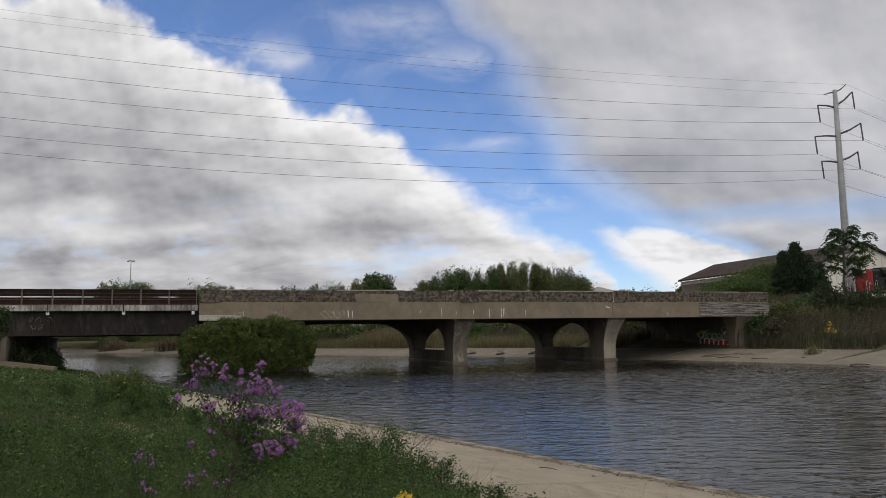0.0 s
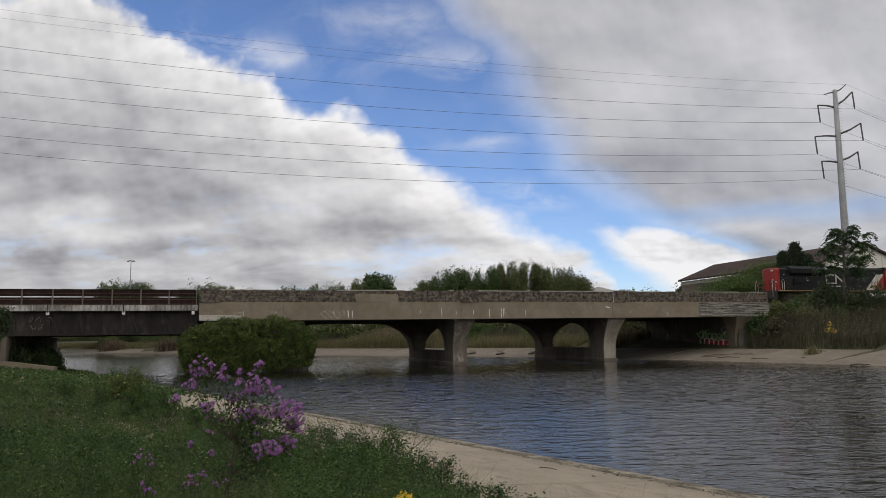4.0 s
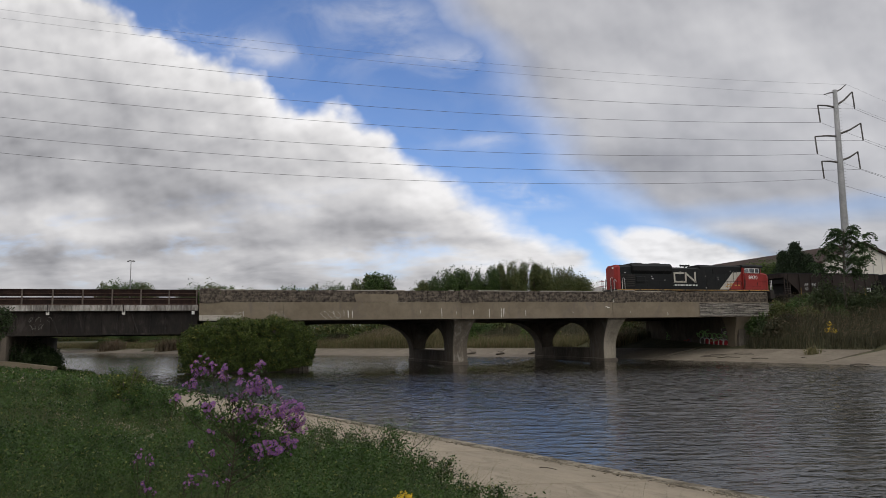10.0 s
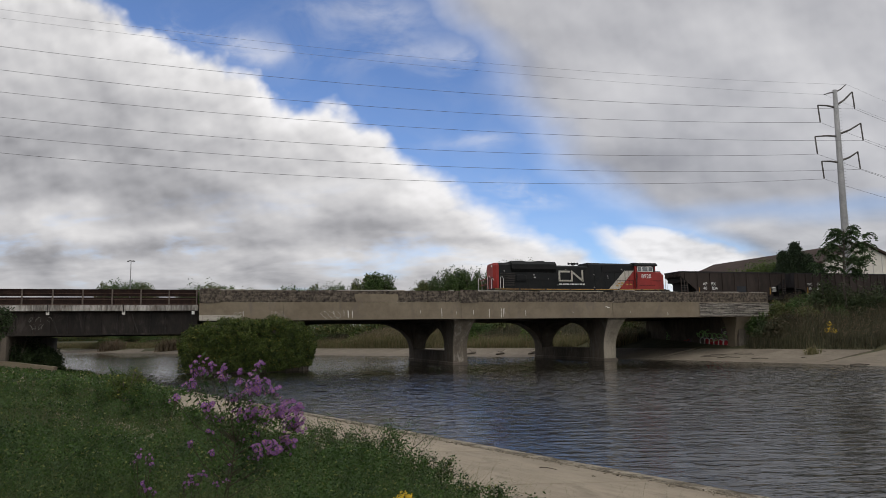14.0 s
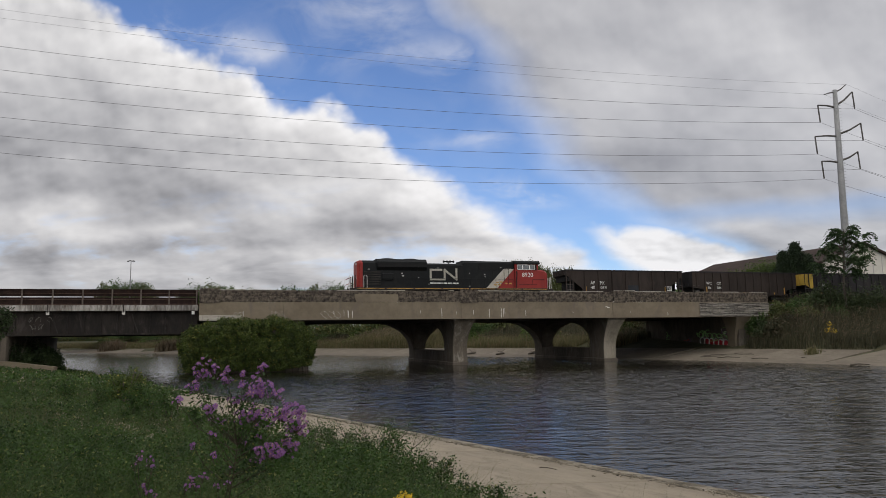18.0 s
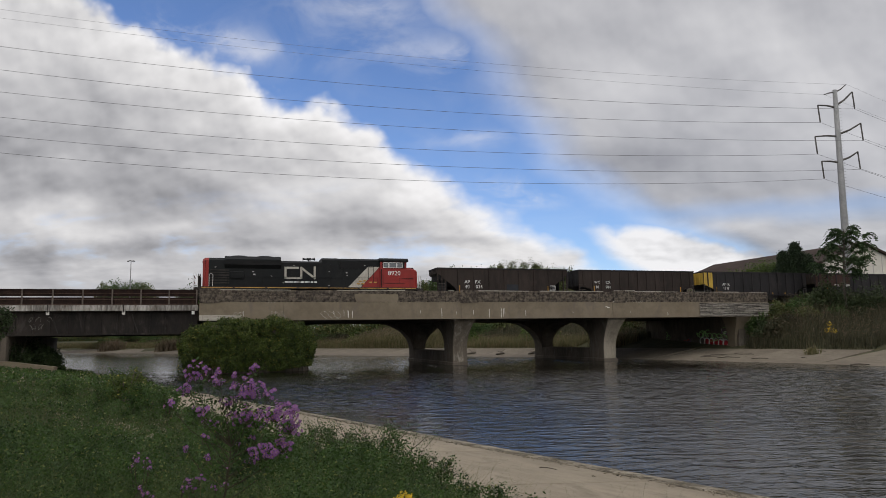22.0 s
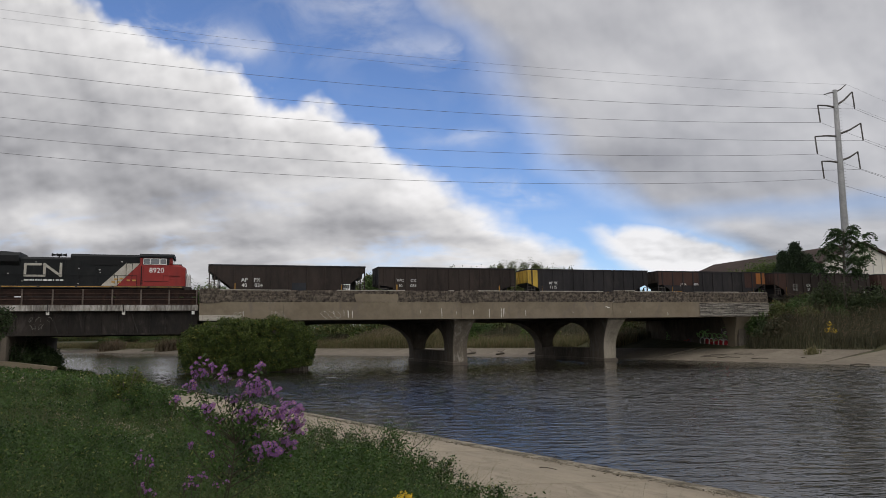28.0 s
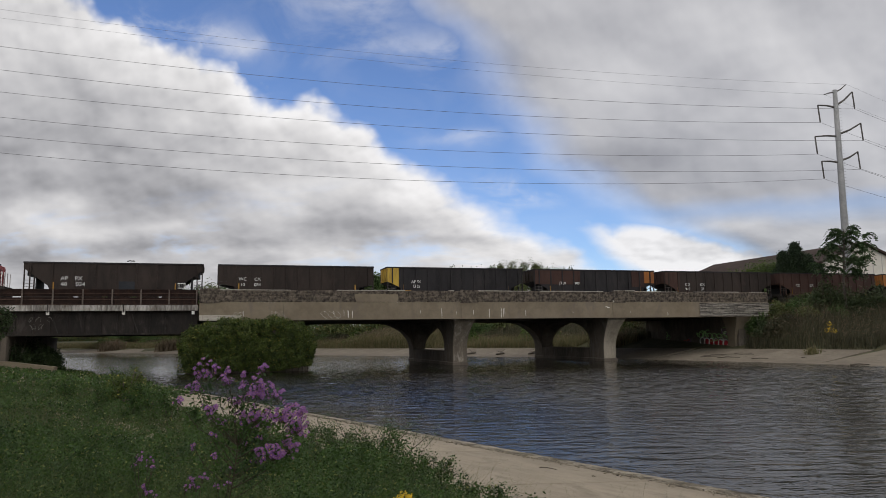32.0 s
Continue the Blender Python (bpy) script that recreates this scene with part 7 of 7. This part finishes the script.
for _f, (_dx, _y, _rows) in enumerate(((255, 4.6, ((243, 800, 0.02, 5), (258, 804, 0.016, 4), (272, 814, 0.012, 3), (236, 812, 0.012, 3))), (350, 4.4, ((338, 838, 0.016, 5), (352, 834, 0.018, 5), (330, 850, 0.014, 4), (346, 850, 0.012, 3))), (255, 4.0, ((261, 860, 0.014, 5), (266, 868, 0.01, 2), (238, 877, 0.014, 5), (252, 848, 0.01, 2))), (395, 4.6, ((384, 848, 0.014, 4), (400, 850, 0.012, 3), (410, 815, 0.01, 2))))):
    _fx = spot(_dx, 870, _y)[0]
    _g = float(height(_fx, _y))
    _cl = []
    for _k, (_u, _v, _s, _n) in enumerate(_rows):
        _x, _z = at_view(_u, _v, _y)
        _cl.append((_x - _fx, 0.05 * math.sin(_k * 2.1), _z - _g, _s, _n))
    asters.append(aster(_fx, _y, _g, _cl, 60 + _f, 0.75, "low aster with a few violet flowers among weeds"))

# a goldenrod at the edge of the weeds
_g = thing("goldenrod", "yellow goldenrod plume among the weeds", "flower", pose(spot(716, 868, 5.6)[0] - 0.03, 5.6, spot(716, 868, 5.6)[1] - 0.86))
_bm = bmesh.new()
tube(_bm, [(0, 0, 0), (0, 0, 0.5), (0.03, 0, 0.83)], 0.006, 5)
part("stalk", _bm, M["stem"], _g)
_r = np.random.default_rng(8)
_t = _r.random((260, 1))
_c = np.concatenate((-0.05 + 0.13 * _t, _r.normal(size=(260, 1)) * 0.02, 0.76 + 0.16 * _t - 0.12 * _t * _t), axis=1) + _r.normal(size=(260, 3)) * 0.014
_v, _f = leaves(_r, _c, 0.016, 0.1)
part("plume", mesh_np("plume", _v, _f, M["goldenrod"]), M["goldenrod"], _g)


# ---- driftwood ----
def driftwood(points, r, label):
    bm = bmesh.new()
    tube(bm, points, r, 7, r * 0.5)
    thing("driftwood", label, "driftwood", group="driftwood", data=mesh_bm("driftwood", bm, M["driftwood"]))


for _u0, _u1, _v, _r in ((1240, 1275, 633, 0.04), (1258, 1335, 629, 0.03), (1270, 1310, 634, 0.045), (1330, 1360, 636, 0.05), (1418, 1428, 635, 0.05), (1300, 1330, 627, 0.025), (1244, 1290, 631, 0.025), (1284, 1322, 632, 0.02), (1505, 1540, 647, 0.07), (1440, 1462, 623, 0.04)):
    _a, _b = landfall(_u0, _v, 0.06), landfall(_u1, _v, 0.06)
    _m = ((_a[0] + _b[0]) / 2, (_a[1] + _b[1]) / 2 + 0.15, (_a[2] + _b[2]) / 2 + 0.05)
    driftwood([_a, _m, _b], _r, "weathered dark driftwood branch on the paving")
def log(u, v, seed):
    """A stranded log with broken branches."""
    rng = random.Random(seed)
    a, b = Vector(landfall(u - 7, v, 0.12)), Vector(landfall(u + 8, v, 0.16))
    bm = bmesh.new()
    tube(bm, [a, a.lerp(b, 0.5) + Vector((0, 0, 0.08)), b + Vector((0, 0, 0.12))], 0.15, 8, 0.1)
    for k in range(4):
        o = a.lerp(b, rng.uniform(0.2, 0.9))
        tube(bm, [o, o + Vector((rng.uniform(-0.3, 0.4), rng.uniform(-0.2, 0.2), 0.25)), o + Vector((rng.uniform(-0.5, 0.7), rng.uniform(-0.3, 0.3), rng.uniform(0.3, 0.7)))], 0.06, 6, 0.02)
    thing("driftwood", "dark stranded log with broken branches on the far bank", "driftwood", group="driftwood", data=mesh_bm("driftwood", bm, M["driftwood"]))


for _i, (_u, _v) in enumerate(((834, 628), (885, 629), (943, 628))):
    log(_u, _v, _i)


for _u0, _v0, _u1, _v1, _r in ((955, 832, 985, 836, 0.014), (1048, 848, 1054, 849, 0.012), (1180, 862, 1210, 868, 0.014)):
    _a, _b = landfall(_u0, _v0, 0.05), landfall(_u1, _v1, 0.05)
    driftwood([_a, ((_a[0] + _b[0]) / 2, (_a[1] + _b[1]) / 2 + 0.02, (_a[2] + _b[2]) / 2 + 0.01), _b], _r, "dark twig on the tan paving")


# ---- paving slabs, last of the large pieces ----
def slabs():
    L = 4.5
    tilt = math.degrees(math.atan(0.108))
    ang = math.degrees(math.atan2(-BANK[0], BANK[1]))
    shapes = {}
    for w0, w1 in ((0.36, 4.2), (4.22, 9.0)):
        shapes[w0] = mesh_bm("slab", boxes((0.012, L - 0.012, w0, w1, -0.18, 0.03), bevel=0.012), M["paving"])
    kerb = mesh_bm("slab_edge", boxes((0.0, L, -0.4, 0.345, -0.3, 0.036), bevel=0.006), M["kerb_grit"])
    for i in range(-12, 30):
        w = i * L
        base = pose(SHORE[0] + BANK[1] * w, SHORE[1] - BANK[0] * w, 0, 0, 0, ang) @ pose(0, 0, 0, tilt, 0, 0)
        for w0 in shapes:
            part("slab", shapes[w0], M["paving"], paving, at=base)
        part("slab_edge", kerb, M["kerb_grit"], paving, at=base, label="gritty broken edge at the waterline")
    tilt2 = math.degrees(math.atan(0.122))
    shape = {}
    for a, b in zip(FAR_BANK[2:14], FAR_BANK[3:15]):
        d = math.dist(a, b)
        n = max(1, round(d / 5.5))
        ang = math.degrees(math.atan2(a[1] - b[1], a[0] - b[0]))
        key = round(d / n, 3)
        if key not in shape:
            shape[key] = mesh_bm("slab", boxes((0.01, key - 0.01, -0.8, 8.3, -0.2, 0.03), bevel=0.012), M["paving_far"])
        for i in range(n):
            f = (i + 1) / n
            part("slab", shape[key], M["paving_far"], far_paving, at=pose(a[0] + (b[0] - a[0]) * f, a[1] + (b[1] - a[1]) * f, 0, 0, 0, ang) @ pose(0, 0, 0, tilt2, 0, 0))


slabs()


def gravel_line():
    """Small stones and grit washed up along the edge of the near paving."""
    rng = np.random.default_rng(71)
    n = 5200
    w = rng.uniform(-16, 26, n)
    d = rng.normal(size=n) * 0.13 + 0.3
    x, y = SHORE[0] + BANK[0] * d + BANK[1] * w, SHORE[1] + BANK[1] * d - BANK[0] * w
    size = 0.007 + 0.022 * rng.random(n) ** 3
    z = 0.108 * d + 0.04
    unit = np.array(((1, 0, 0), (0, 1, 0), (-1, 0, 0), (0, -1, 0), (0, 0, 0.7), (0, 0, -0.7)))
    v = unit[None] * size[:, None, None] * rng.uniform(0.6, 1.3, (n, 6, 1)) + np.stack((x, y, z), axis=1)[:, None]
    tri = np.array(((0, 1, 4), (1, 2, 4), (2, 3, 4), (3, 0, 4), (1, 0, 5), (2, 1, 5), (3, 2, 5), (0, 3, 5)))
    f = (np.arange(n)[:, None, None] * 6 + tri[None]).reshape(-1, 3)
    thing("gravel", "small pale and dark stones along the waterline", "gravel", kind="stuff", data=mesh_np("gravel", v.reshape(-1, 3), f, M["pebble"]))


gravel_line()


# ---- what moves ----
TRAIN = ((0, 67.2), (3, 56.35), (6, 45.4), (8.5, 36.35), (11, 27.25), (13, 20.0), (15, 12.75), (17, 5.5), (19, -1.75), (21, -9.0), (23, -16.3), (25, -23.6), (27.5, -32.9), (29, -38.6), (30.5, -44.3), (32, -50.0))


def motions():
    walk(loco, [(t, along(21.25 + s, TRACK_Q, RAIL_Z)) for t, s in TRAIN])
    for i, car in enumerate(cars):
        walk(car, [(t, along(21.25 + s + CAR_START + i * CAR_PITCH, TRACK_Q, RAIL_Z)) for t, s in TRAIN])
    walk(clouds, [(0, pose(21, 20, 2.78)), (16, pose(0, 0, 2.78)), (32, pose(-19, -20, 2.78))])
    walk(water, [(0, pose(0, 0, 0)), (16, pose(-2.2, 1.8, 0)), (32, pose(-4.4, 3.6, 0))])
    sway = ((0, 0.2, 0.0), (2, 0.0, 0.3), (6, -0.2, 0.0), (10, 0.1, 0.2), (14, -0.1, 0.0), (16.5, -0.6, 0.3), (18, 0.5, -0.2), (19.5, -1.6, 0.8), (20.5, -0.9, 0.6), (22, -1.2, 0.4), (23.5, 0.4, -0.3), (24.5, 0.9, 0.2), (26.5, 0.2, 0.3), (28, 0.0, 0.0), (29, 0.7, 0.2), (30, 1.2, -0.4), (31, 1.1, 0.5), (32, 0.8, 0.4))
    for i, a in enumerate(asters):
        home = a.matrix_basis.copy()
        dip = ((0, 0.0), (17, 0.0), (18.5, 0.02), (19.5, 0.03), (22, 0.022), (24, 0.013), (28, 0.008), (32, 0.015))
        drop = lambda t: float(np.interp(t, [d[0] for d in dip], [d[1] for d in dip])) + 0.02
        walk(a, [(t, home @ pose(0, 0, -drop(t), rx * 0.8, ry * (1 if i == 0 else 0.6), 0)) for t, ry, rx in sway])


motions()
